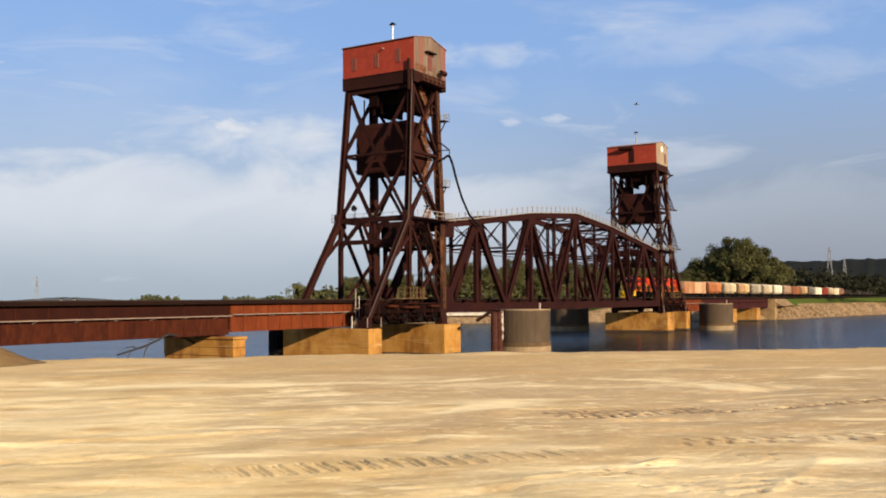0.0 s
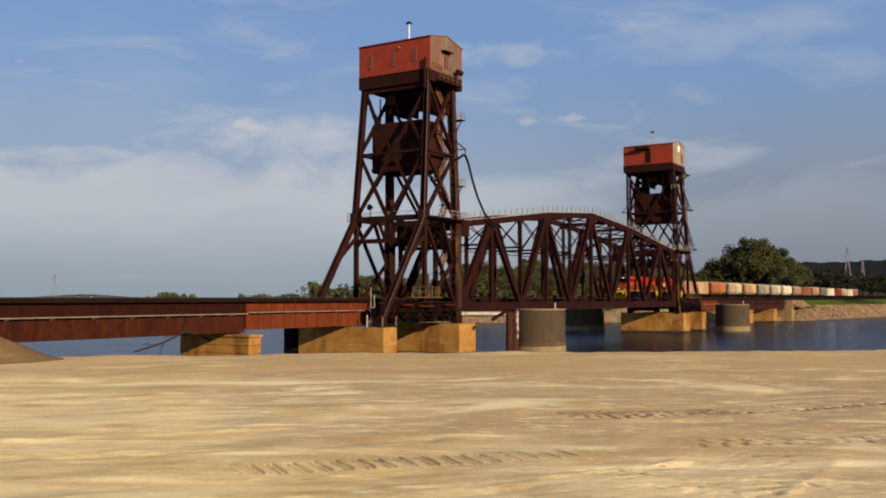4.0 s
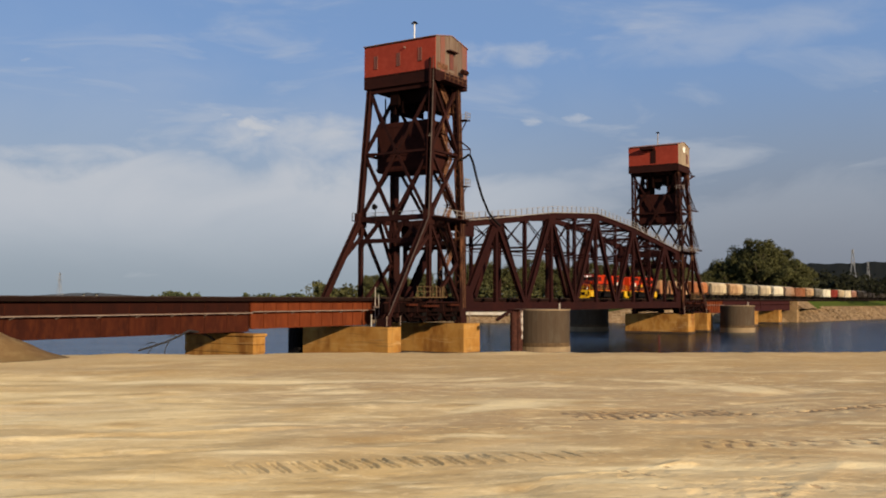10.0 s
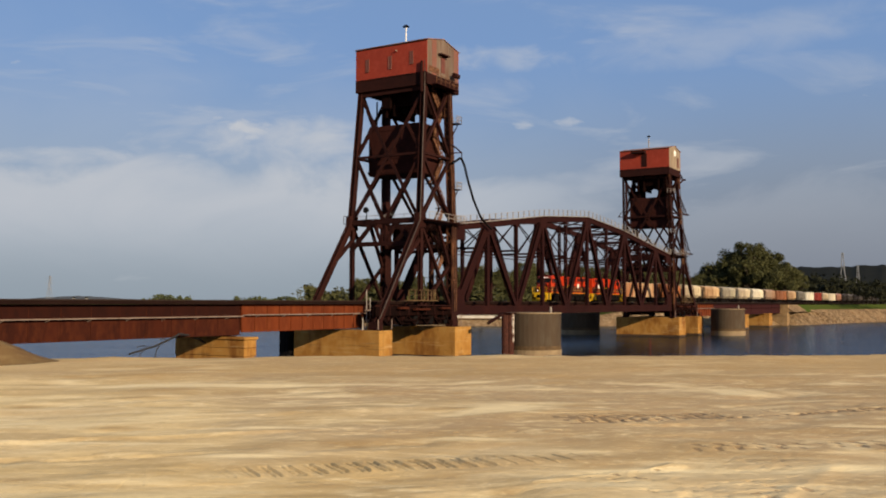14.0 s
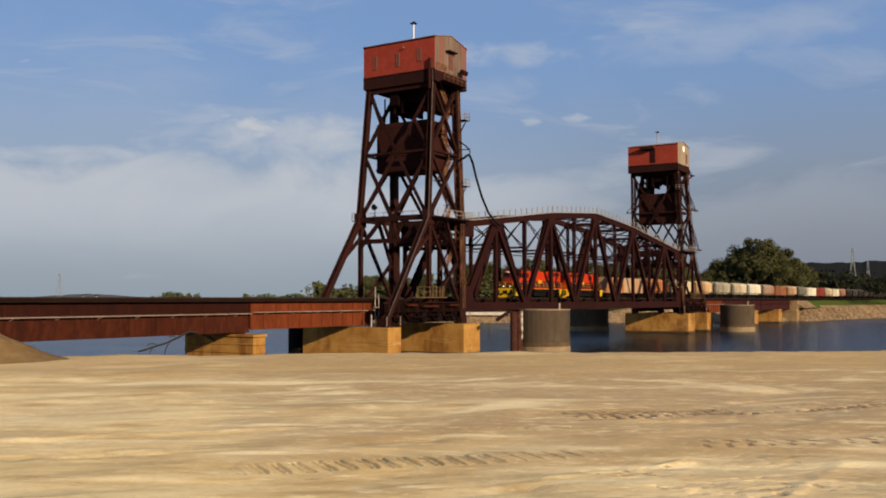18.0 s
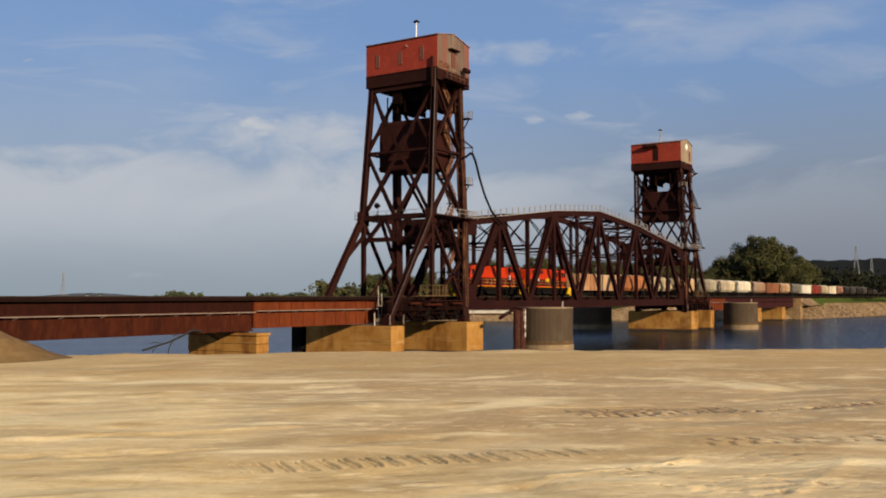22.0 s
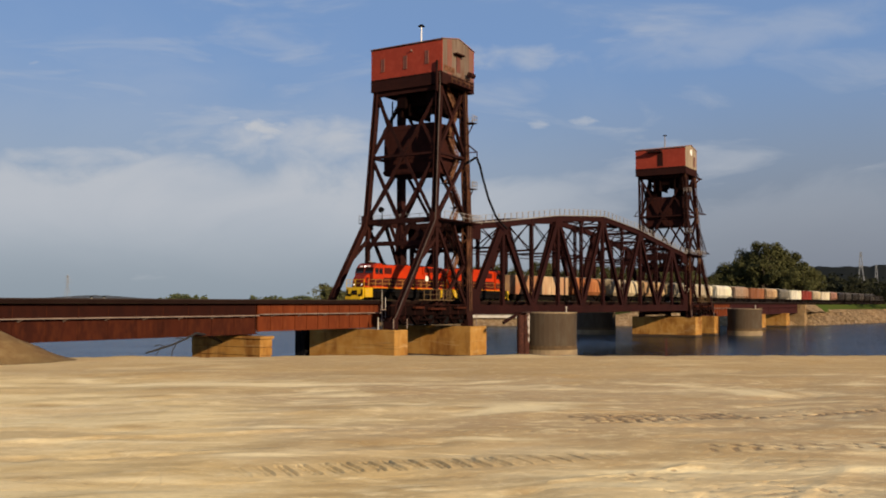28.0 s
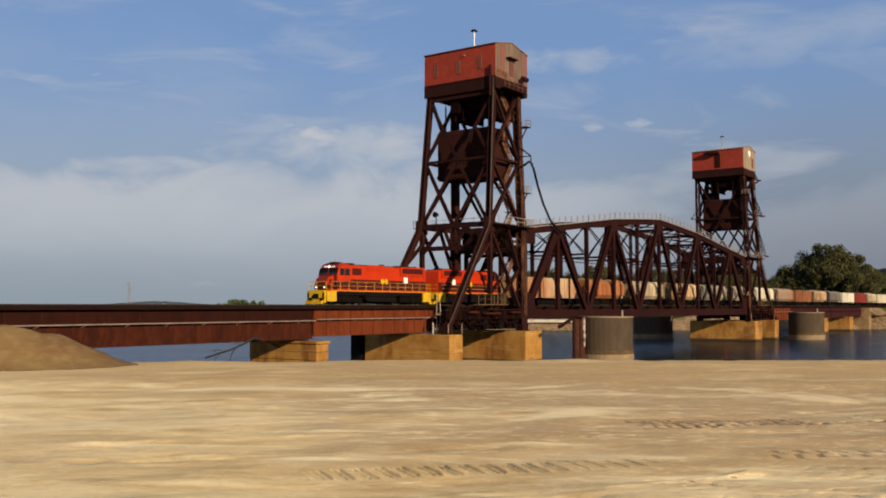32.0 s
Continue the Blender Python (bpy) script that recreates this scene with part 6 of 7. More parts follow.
def bank():
    ob = empty("far_bank", (343, TRACK_Y, -6), "far river bank with pale stone slope and grass on top", "river bank", kind="structure")
    o = Vector((343, TRACK_Y, -6))
    line = shore_line()
    # finer steps along the line
    pts = []
    for a, b in zip(line, line[1:]):
        n = max(1, min(12, int((b - a).length / 9)))
        pts += [a.lerp(b, i / n) for i in range(n)]
    pts.append(line[-1])
    stone, land = B(), B()
    prof = [(-3.0, -2.5), (0, 0.0), (2.0, 1.3), (4.5, 2.9), (7.0, 4.6)]
    rows, tops = [], []
    for i, p in enumerate(pts):
        a, b = pts[max(0, i - 1)], pts[min(len(pts) - 1, i + 1)]
        d = (b - a).normalized()
        n = Vector((-d.y, d.x))
        n = n if n.dot(Vector((0.55, 0.83))) > 0 else -n
        k = 0.78 if p.x < 300 else (1.16 if p.x < 450 else max(0.6, 1.16 - (p.x - 450) / 300))
        row = []
        for u, z in prof:
            j = 0.5 * noise.noise((p.x * 0.3, p.y * 0.3, u)) if z > 0 else 0
            q = p + n * (u + j)
            row.append(stone.verts.new((q.x - o.x, q.y - o.y, z * k + 0.4 * j)))
        rows.append(row)
        q = p + n * 6.7
        f = p + n * 1500
        tops.append((q, f, 4.6 * k))
    for a, b in zip(rows, rows[1:]):
        for i in range(len(prof) - 1):
            stone.faces.new((a[i], b[i], b[i + 1], a[i + 1]))
    part("stone_slope", stone, RIPRAP, ob)
    ring = [(land.verts.new((q.x - o.x, q.y - o.y, z - 0.1)), land.verts.new((f.x - o.x, f.y - o.y, 4.2))) for q, f, z in tops]
    for a, b in zip(ring, ring[1:]):
        land.faces.new((a[0], b[0], b[1], a[1]))
    part("bank_top", land, GRASS, ob)
    # the railway's embankment: stone-faced at the bridge end, grass beyond
    sec = [(-6.5, 4.6), (-3.0, 7.2), (3.0, 7.2), (9.0, 3.6)]
    for name, xs, mat, label in (("stone_facing", [0, 4, 9, 16, 24], RIPRAP, "tan stone facing beside the bridge end"),
                                 ("embankment", [24, 30, 60, 90, 200, 420, 900], GRASS, "mown grass railway embankment")):
        bm = B()
        rw = []
        for x in xs:
            j = [0.35 * noise.noise((x * 0.4, y, 2)) for y, z in sec]
            rw.append([bm.verts.new((x + 1.5, y + (q if abs(y) > 4 else 0), z + (q if abs(y) > 4 else 0))) for (y, z), q in zip(sec, j)])
        for a, b in zip(rw, rw[1:]):
            for i in range(3):
                bm.faces.new((a[i], b[i], b[i + 1], a[i + 1]))
        bm.faces.new(rw[0])
        part(name, bm, mat, ob, label)
    bm = B()
    box(bm, -1.0, 2.5, -4.5, 4.5, -1.0, 4.3)
    box(bm, 0.8, 2.5, -4.5, 4.5, 4.304, 7.25)
    part("abutment", bm, ABUT, ob, "weathered tan stone abutment")
    for z in (0.6, 1.9, 3.2):
        part("stone_course", one(box, -1.12, -1.0, -4.55, 4.55, z, z + 1.18), ABUT, ob)
        part("stone_course", one(box, -1.05, 2.5, -4.62, -4.5, z, z + 1.18), ABUT, ob)
    # tumbled stones on the slope by the abutment
    rng = random.Random(5)
    bm = B()
    runs = [(Vector(a), Vector(b)) for a, b in (((330, 88), (340, 72)), ((340, 72), (347, 65.5)), ((347, 65.5), (365, 62)), ((365, 62), (396, 57)), ((396, 57), (428, 50)), ((428, 50), (520, 26)))]
    for i in range(2600):
        a, b = runs[rng.choice((0, 1, 1, 2, 2, 3, 3, 4, 4, 4, 5, 5, 5))]
        d = (b - a).normalized()
        m = Vector((-d.y, d.x))
        m = m if m.dot(Vector((0.55, 0.83))) > 0 else -m
        u = rng.random() ** 0.8 * 6.6
        x, y = a.lerp(b, rng.random()) + m * u
        z = max(0.1, u * 0.74 - 0.2)
        s = 0.22 + 0.42 * rng.random()
        c = Vector((x - o.x, y - o.y, z))
        vs = [bm.verts.new(c + Vector((rng.uniform(-s, s), rng.uniform(-s, s), rng.uniform(-s, s) * 0.7))) for _ in range(5)]
        for f in ((0, 1, 2), (0, 2, 3), (0, 3, 4), (0, 4, 1), (1, 3, 2), (1, 4, 3)):
            bm.faces.new([vs[q] for q in f])
    tagged(part("rock", bm, RIPRAP, ob, "loose pale bank stones"), kind="stuff")


bank()

LEAF = material("tree_leaves", (0.056, 0.056, 0.021), (0.044, 0.044, 0.017), 0.8, 0.0, 0.12, 0.8, 0.0, third=(0.062, 0.061, 0.023), spread=0.18, spec=0.06)
LEAF_FAR = material("distant_leaves", (0.017, 0.018, 0.009), (0.013, 0.0145, 0.008), 0.9, 0.0, 0.05, 0.3, 0.0, third=(0.022, 0.023, 0.011), spec=0.08)
LEAF_MID = material("hazy_river_leaves", (0.066, 0.078, 0.034), (0.052, 0.062, 0.030), 0.9, 0.0, 0.05, 0.3, 0.0, third=(0.08, 0.088, 0.04), spec=0.08)
BARK = material("bark", (0.09, 0.065, 0.045), (0.06, 0.045, 0.032), 0.9, 0.0, 1.0, 5.0, 0.02)


def leaves(rng, lobes, count, size):
    """Small bent leaf clumps on and in a set of lobes (centre, radii)."""
    verts, faces = [], []
    for _ in range(count):
        c, r = lobes[rng.randrange(len(lobes))]
        d = Vector((rng.gauss(0, 1), rng.gauss(0, 1), rng.gauss(0, 1))).normalized()
        k = rng.random() ** 0.5 * (0.86 + 0.3 * noise.noise(d * 2.5 + Vector(c)))
        p = Vector(c) + Vector((d.x * r[0], d.y * r[1], d.z * r[2])) * k
        s = size * rng.uniform(0.5, 1.3)
        u = Vector((rng.gauss(0, 1), rng.gauss(0, 1), rng.gauss(0, 0.6))).normalized()
        w = u.cross(d + Vector((rng.gauss(0, 0.5), rng.gauss(0, 0.5), rng.gauss(0, 0.5)))).normalized()
        i = len(verts)
        verts += [p - u * s, p + w * s * 0.7, p + u * s * 0.9 + d * s * 0.2, p - w * s * 0.6 + d * s * 0.25]
        faces += [(i, i + 1, i + 2), (i, i + 2, i + 3)]
    return verts, faces


def tree_kind(seed, h, w, count, size):
    rng = random.Random(seed)
    bm = B()
    pipe(bm, [(0, 0, 0), (0.1, 0.05, h * 0.18), (-0.1, 0.1, h * 0.36)], 0.035 * h * 0.6, 8)
    lobes = [((0, 0, h * 0.60), (w * 0.45, w * 0.45, h * 0.33))] * 36
    for i in range(46):
        a = i * 2.4 + rng.random()
        z = h * rng.uniform(0.26, 0.86)
        q = w * 0.5 * rng.uniform(0.55, 1.0) * (1.0 if z < h * 0.65 else 0.6)
        tip = Vector((math.cos(a) * q, math.sin(a) * q, z))
        pipe(bm, [(0, 0, h * 0.28), tip * 0.5 + Vector((0, 0, h * 0.16)), tip], 0.012 * h * 0.5, 5)
        r = w * rng.uniform(0.06, 0.13)
        lobes.append((tuple(tip + Vector((0, 0, r * 0.3))), (r, r, r * 0.85)))
    trunk = bpy.data.meshes.new("trunk")
    bm.to_mesh(trunk)
    bm.free()
    trunk.materials.append(BARK)
    v, f = leaves(rng, lobes, count, size)
    crown = bpy.data.meshes.new("crown")
    crown.from_pydata(v, [], f)
    crown.materials.append(LEAF)
    return trunk, crown


KINDS = [tree_kind(11, 22.0, 17.0, 21000, 0.29), tree_kind(12, 20.0, 19.0, 21000, 0.30), tree_kind(13, 23.0, 15.0, 20000, 0.29)]


def tree(x, y, z, kind, scale, turn, label="broad leafy cottonwood behind the railway"):
    ob = empty("tree", (x, y, z), label, "tree", "trees on the far bank")
    m = Matrix.Rotation(turn, 4, "Z") @ Matrix.Diagonal((scale, scale, scale, 1))
    share("trunk", KINDS[kind][0], ob, m)
    share("crown", KINDS[kind][1], ob, m)
    return ob


def at(head, dist):
    """A place by its heading from the camera (degrees) and its distance."""
    return dist * math.cos(radians(head)), dist * math.sin(radians(head))


# clump to the right of the far tower, then trees seen behind the bridge
for hd, ds, z, kd, sc, tn in ((16.3, 412, -1.6, 1, 0.72, 0.4), (15.5, 405, -1.6, 0, 0.92, 1.9), (14.6, 402, -1.6, 2, 1.06, 3.0), (13.9, 405, -1.6, 1, 1.34, 4.1),
                              (13.2, 402, -1.6, 0, 1.36, 5.2), (12.3, 408, -1.6, 2, 1.24, 0.9), (11.7, 405, -1.6, 1, 1.12, 2.2), (11.2, 420, -1.6, 0, 0.92, 2.8),
                              (14.9, 428, -1.6, 1, 1.10, 1.2), (12.8, 430, -1.6, 0, 1.20, 5.8), (16.0, 425, -1.6, 2, 0.76, 3.3)):
    tree(*at(hd, ds), z, kd, sc, tn)
for hd, ds, kd, sc, tn in ((38.9, 330, 1, 0.52, 0.3), (38.0, 335, 0, 0.40, 1.7), (36.2, 330, 0, 0.62, 2.4), (35.2, 328, 1, 0.66, 4.4), (34.0, 326, 2, 0.58, 5.1),
                           (33.0, 330, 0, 0.66, 0.8), (31.7, 335, 1, 0.62, 1.5), (30.4, 330, 0, 0.82, 2.9), (29.0, 335, 2, 0.87, 3.7), (27.6, 340, 1, 0.87, 4.9),
                           (26.2, 345, 0, 0.92, 5.5), (24.8, 350, 1, 0.87, 0.2), (23.4, 355, 2, 0.92, 1.0), (22.0, 360, 0, 0.87, 2.0), (20.6, 365, 1, 0.95, 3.2),
                           (19.2, 370, 0, 0.95, 4.0), (17.8, 375, 2, 0.92, 5.0), (16.6, 385, 1, 0.82, 0.6)):
    tree(*at(hd, ds), -2.4, kd, sc, tn, "bushy green tree on the far bank")


def woods(name, label, seed, places, size, each, mat):
    """Far woods as one sheet of clumps: places are (heading, distance, ground, height, width)."""
    rng = random.Random(seed)
    verts, faces = [], []
    for hd, ds, z, h, w in places:
        x, y = at(hd, ds)
        lobes = [((x, y, z + h * 0.55), (w * 0.5, w * 0.5, h * 0.45))]
        for _ in range(4):
            a = rng.random() * math.tau
            r = w * rng.uniform(0.15, 0.3)
            lobes.append(((x + math.cos(a) * w * 0.4, y + math.sin(a) * w * 0.4, z + h * rng.uniform(0.35, 0.85)), (r, r, r * 0.9)))
        v, f = leaves(rng, lobes, each, size)
        k = len(verts)
        verts += v
        faces += [(a + k, b + k, c + k) for a, b, c in f]
    me = bpy.data.meshes.new(name)
    me.from_pydata(verts, [], faces)
    me.materials.append(mat)
    tagged(new(name, me), label, "woods", kind="stuff")


rg = random.Random(21)
woods("bushes", "dense dull green bushes under the trees on the far bank", 8,
      [(16.4 + 0.55 * i + rg.uniform(-0.2, 0.2), 322 + 2.6 * max(0, 20 - i) + rg.uniform(-3, 8), -2.6, rg.uniform(8.0, 11.0), 12) for i in range(42)], 0.6, 300, LEAF)
woods("bushes", "dark overgrown bushes at the end of the mown bank", 12,
      [(7.15 - 0.22 * i + rg.uniform(-0.08, 0.08), 443 + 10.0 * i + rg.uniform(-3, 3), 3.6, rg.uniform(3.6, 5.2), 9) for i in range(18)], 0.6, 300, LEAF_FAR)
woods("woods", "dark green woods along the railway beyond the bridge", 3,
      [(11.2 - 0.30 * i + rg.uniform(-0.1, 0.1), 78 / math.sin(radians(max(4.6, 11.2 - 0.30 * i))) + rg.uniform(35, 90), -1.5, rg.uniform(16, 20) + 0.2 * i, 20) for i in range(30)] +
      [(11.4 - 0.30 * i, 78 / math.sin(radians(max(4.6, 11.4 - 0.30 * i))) + rg.uniform(12, 26), -1.5, rg.uniform(8, 13), 14) for i in range(28)], 1.0, 330, LEAF_FAR)
woods("woods", "low green tree clumps on the far side of the river", 4,
      [(46.7 + 0.36 * i, 900, -3, rg.uniform(10, 13), 14) for i in range(6)] +
      [(40.4 + 0.42 * i, 930, -3, rg.uniform(9.5, 12), 14) for i in range(8)], 1.3, 260, LEAF_MID)
woods("woods", "dark distant woods far down the river", 6,
      [(-14 + 0.9 * i, 1500 + rg.uniform(-100, 100), -3, rg.uniform(10, 20), 40) for i in range(1, 26)], 1.5, 200, LEAF_FAR)


def hills(name, seed, places, mat, label):
    bm = B()
    rows = []
    for hd, ds, z in places:
        x, y = at(hd, ds)
        x2, y2 = at(hd, ds * 1.25)
        j = 0.04 * z * noise.noise((hd * 1.3, seed, 0)) + 1.6 * noise.noise((hd * 3.1, seed, 4)) + 0.6 * noise.noise((hd * 7.0, seed, 8))
        rows.append((bm.verts.new((x, y, -8)), bm.verts.new((x2, y2, z + j)), bm.verts.new((x2 * 1.2, y2 * 1.2, -8))))
    for a, b in zip(rows, rows[1:]):
        bm.faces.new((a[0], b[0], b[1], a[1]))
        bm.faces.new((a[1], b[1], b[2], a[2]))
    ob = part(name, bm, mat)
    for p in ob.data.polygons:
        p.use_smooth = True
    tagged(ob, label, "hills", kind="structure")


def crest(hd):
    """Hill heights by heading: wooded bluffs down the river, a low blue line up it."""
    if hd < 18:
        return 71 - 1.2 * max(0, min(8, hd) - 6.5) - 8.0 * max(0, hd - 11.5)
    if hd > 48:
        return 9 + 11 * math.exp(-((hd - 52.4) / 2.3) ** 2)
    return 9


hills("backdrop_hills", 5, [(-60 + 0.12 * i, 1500, crest(-60 + 0.12 * i)) for i in range(630)], HILL, "dark wooded bluffs in the distance")
HILL_FAR = material("hazy_far_woods", (0.080, 0.085, 0.080), (0.100, 0.100, 0.092), 0.95, 0.0, 0.01, 0.05, 0.5, spec=0.1)
hills("backdrop_hills", 9, [(15 + 0.10 * i, 3000, crest(15 + 0.10 * i) * 1.25) for i in range(1260)], HILL_FAR, "hazy low wooded hills on the horizon")


def far_house(hd, w, h, col):
    x, y = at(hd, 3300)
    ob = empty("far_building", (x, y, 12), "tiny pale building on the far hill", "building", "buildings on the far hill")
    ob.rotation_euler = (0, 0, radians(hd))
    part("wall", one(box, -8, 8, -w / 2, w / 2, -6, h - 3), col, ob)
    bm = B()
    prism(bm, [(-8.5, h - 2.98), (0, h + 1), (8.5, h - 2.98)], -w / 2 - 0.6, w / 2 + 0.6)
    part("roof", bm, HILL, ob)


HAZE_WALL = material("hazy_far_wall", (0.17, 0.165, 0.155), (0.13, 0.125, 0.12), 0.9, 0.0, 0.1, 0.5, 0.0, spec=0.1)
for hd, w, h, col in ((52.62, 8, 6, HAZE_WALL), (51.95, 10, 6, HAZE_WALL)):
    far_house(hd, w, h, col)


def pylon(hd, ds, h, label):
    x, y = at(hd, ds)
    ob = empty("power_pylon", (x, y, -3), label, "power pylon", "power pylons")
    w = h * 0.10
    bm = B()
    q = [(-1, -1), (1, -1), (1, 1), (-1, 1)]
    lv = [(0, 1.0), (0.3, 0.66), (0.6, 0.34), (0.8, 0.22), (1.0, 0.10)]
    t = 0.28 + min(ds, 1400) * 0.00012
    for a, b in q:
        for (z0, k0), (z1, k1) in zip(lv, lv[1:]):
            bar(bm, (a * w * k0, b * w * k0, z0 * h), (a * w * k1, b * w * k1, z1 * h), t, t)
            bar(bm, (a * w * k0, b * w * k0, z0 * h), (-b * w * k1, a * w * k1, z1 * h), t * 0.7, t * 0.7)
    part("lattice_mast", bm, PYLON, ob)
    for z, k in ((0.74, 0.17), (0.84, 0.15), (0.94, 0.11)):
        part("cross_arm", one(bar, (-h * k, 0, z * h), (h * k, 0, z * h), t * 1.2, t * 1.2), PYLON, ob)
    return ob


# zinc lightened so that its colour holds the distance haze
PYLON = material("hazy_zinc", (0.20, 0.205, 0.215), (0.17, 0.176, 0.185), 0.7, 0.0, 0.1, 1.0, 0.0, spec=0.2)
pylon(8.32, 950, 52, "pale lattice power pylon rising above the woods")
pylon(7.55, 1350, 55, "pale lattice power pylon behind the wooded ridge")
pylon(53.9, 2200, 62, "faint lattice power pylon on the horizon")


OFF_WHITE = material("weathered_white_paint", (0.44, 0.42, 0.37), (0.30, 0.27, 0.22), 0.7, 0.0, 0.4, 2.0, 0.0, spec=0.2)


def barge():
    x, y = at(29.4, 318)
    ob = empty("moored_barge", (x, y, WATER_Z), "white flat-decked barge moored at the far bank", "barge")
    ob.rotation_euler = (0, 0, radians(-58))
    bm = B()
    prism(bm, [(-9, 1.2), (-7.5, -0.4), (5.6, -0.4), (8.6, 1.9), (9, 2.6), (-9, 2.6)], -3.0, 3.0)
    part("hull", bm, RIPRAP, ob, "weathered tan hull")
    bm = B()
    prism(bm, [(-9.2, 2.604), (9.4, 2.604), (9.0, 3.5), (-8.8, 3.5)], -3.1, 3.1)
    part("deckhouse", bm, OFF_WHITE, ob, "white painted deck sides")
    part("roof", one(box, -8.9, 9.2, -3.3, 3.3, 3.504, 3.6), GALV, ob)
    part("fender_strake", one(box, -9.05, 8.7, -3.12, -3.0, 2.1, 2.4), BLACK, ob)


barge()


# ---- sand heap, tyre marks and small things on the beach ----
def sand_heap():
    bm = B()
    cx, cy = at(60.0, 31.0)
    n, m = 30, 14
    rows = []
    ux, uy = math.cos(radians(-33)), math.sin(radians(-33))
    for i in range(n):
        row = []
        for j in range(m + 1):
            a = i * math.tau / n
            r = j / m
            px, py = 3.9 * r * math.cos(a), 2.2 * r * math.sin(a)
            g = (0.5 + 0.5 * math.cos(math.pi * r)) ** 0.8
            z = 1.24 * g * (1 + 0.25 * noise.noise((px * 0.5, py * 0.5, 1))) + 0.10 * g * noise.noise((px * 1.8, py * 1.8, 6)) - 0.06
            row.append(bm.verts.new((px * ux - py * uy, px * uy + py * ux, z)))
        rows.append(row)
    for i in range(n):
        a, b = rows[i], rows[(i + 1) % n]
        for j in range(m):
            if j == 0:
                bm.faces.new((a[0], a[1], b[1]))
            else:
                bm.faces.new((a[j], a[j + 1], b[j + 1], b[j]))
    ob = part("sand_mound", bm, SAND_DARK)
    ob.location = (cx, cy, -0.09)
    for p in ob.data.polygons:
        p.use_smooth = True
    tagged(ob, "low brown mound of dumped sand on the beach", "sand mound")


sand_heap()


def tyre_marks(k, pitch, lean, seed, label, deep, fade=0.0, churn=0.0, shift=0.5, twin=False):
    """A strip of beach with slanting lug prints pressed into it; churn breaks them into rough dents."""
    a, b, width = TRACKS[k]
    a, b = Vector((*a, 0)), Vector((*b, 0))
    d = (b - a).normalized()
    s = Vector((-d.y, d.x, 0))
    ext = width / 2 + 0.36
    a, b = a - d * ext, b + d * ext
    L, half = (b - a).length, width / 2 + 0.34
    n, m = int(L / (0.014 if twin else 0.021)), int(2 * half / 0.026)
    bm = B()
    rows, wet = [], []
    for i in range(n + 1):
        row, damp = [], []
        for j in range(m + 1):
            u, v = i / n * L, (j / m - 0.5) * 2 * half
            p = a + d * u + s * v
            v += 0.05 * noise.noise((u * 0.8, seed, 0))
            out = min(half - abs(v), u, L - u)
            ends = max(0.0, min(1.0, (u - ext) * 1.6, (L - ext - u) * 1.6))
            side = max(0.0, min(1.0, (width / 2 - abs(v)) * 14))
            ph = (u + abs(v) * lean + (pitch * shift if v > 0 else 0) + 0.05 * noise.noise((u * 2.2, v * 2.2, seed))) / pitch
            lug = min(1.0, max(0.0, math.cos(ph * math.tau) - 0.35) * 2.6)
            if twin:
                # each lug leaves two short slanting strokes side by side
                ph = (u + v * lean + 0.04 * noise.noise((u * 2.2, v * 2.2, seed))) / pitch
                lug = max(0.0, min(1.0, max(math.cos(ph * math.tau), 0.97 * math.cos((ph + 0.30) * math.tau)) * 9.0 - 7.6))
                lug *= 0.80 + 0.20 * math.sin(math.floor(ph) * 2.7)
            else:
                lug *= 1.0 if abs(v) > width * 0.06 else 0.3
            rough = max(0.0, noise.noise((u * 5.5, v * 8.0, seed + 20)) + 0.12) * 2.2
            print_ = lug * (1 - churn) + min(1.0, rough * 1.5) * churn * (0.45 + 0.55 * lug)
            keep = max(0.0, min(1.0, 1.15 - fade + 1.5 * noise.noise((u * 0.8, seed + 3, 1.5))))
            some = max(0.25, min(1.0, 0.85 + 1.0 * noise.noise((u * 3.1, v * 4.0, seed + 9))))
            some = 0.6 + 0.4 * some if twin else some
            z = 0.002 - 0.5 * deep * print_ * keep * some * side * ends
            z += 0.05 * deep * side * ends * keep * noise.noise((u * 9, v * 9, seed)) + 0.02 * deep * side * ends * keep
            if twin:
                z += 0.22 * deep * side * ends * keep * max(0.0, math.cos((ph - 0.17) * math.tau)) ** 4
            z -= 0.05 * max(0.0, 1.0 - out / 0.12) ** 2
            damp.append(print_ * keep * some * side * ends)
            row.append(bm.verts.new((p.x, p.y, ground_z(p.x, p.y) + z)))
        rows.append(row)
        wet.append(damp)
    for i in range(n):
        p, q = rows[i], rows[i + 1]
        for j in range(m):
            f = bm.faces.new((p[j], q[j], q[j + 1], p[j + 1]))
            # hollows take the darker sand: damp plus painted shade
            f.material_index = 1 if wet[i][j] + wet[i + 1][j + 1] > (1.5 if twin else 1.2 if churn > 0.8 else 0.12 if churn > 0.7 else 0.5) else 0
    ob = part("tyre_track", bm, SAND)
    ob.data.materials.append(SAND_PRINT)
    if ob.data.polygons[0].normal.z < 0:
        ob.data.flip_normals()
    for p in ob.data.polygons:
        p.use_smooth = True
    tagged(ob, label, "tyre track", kind="stuff")


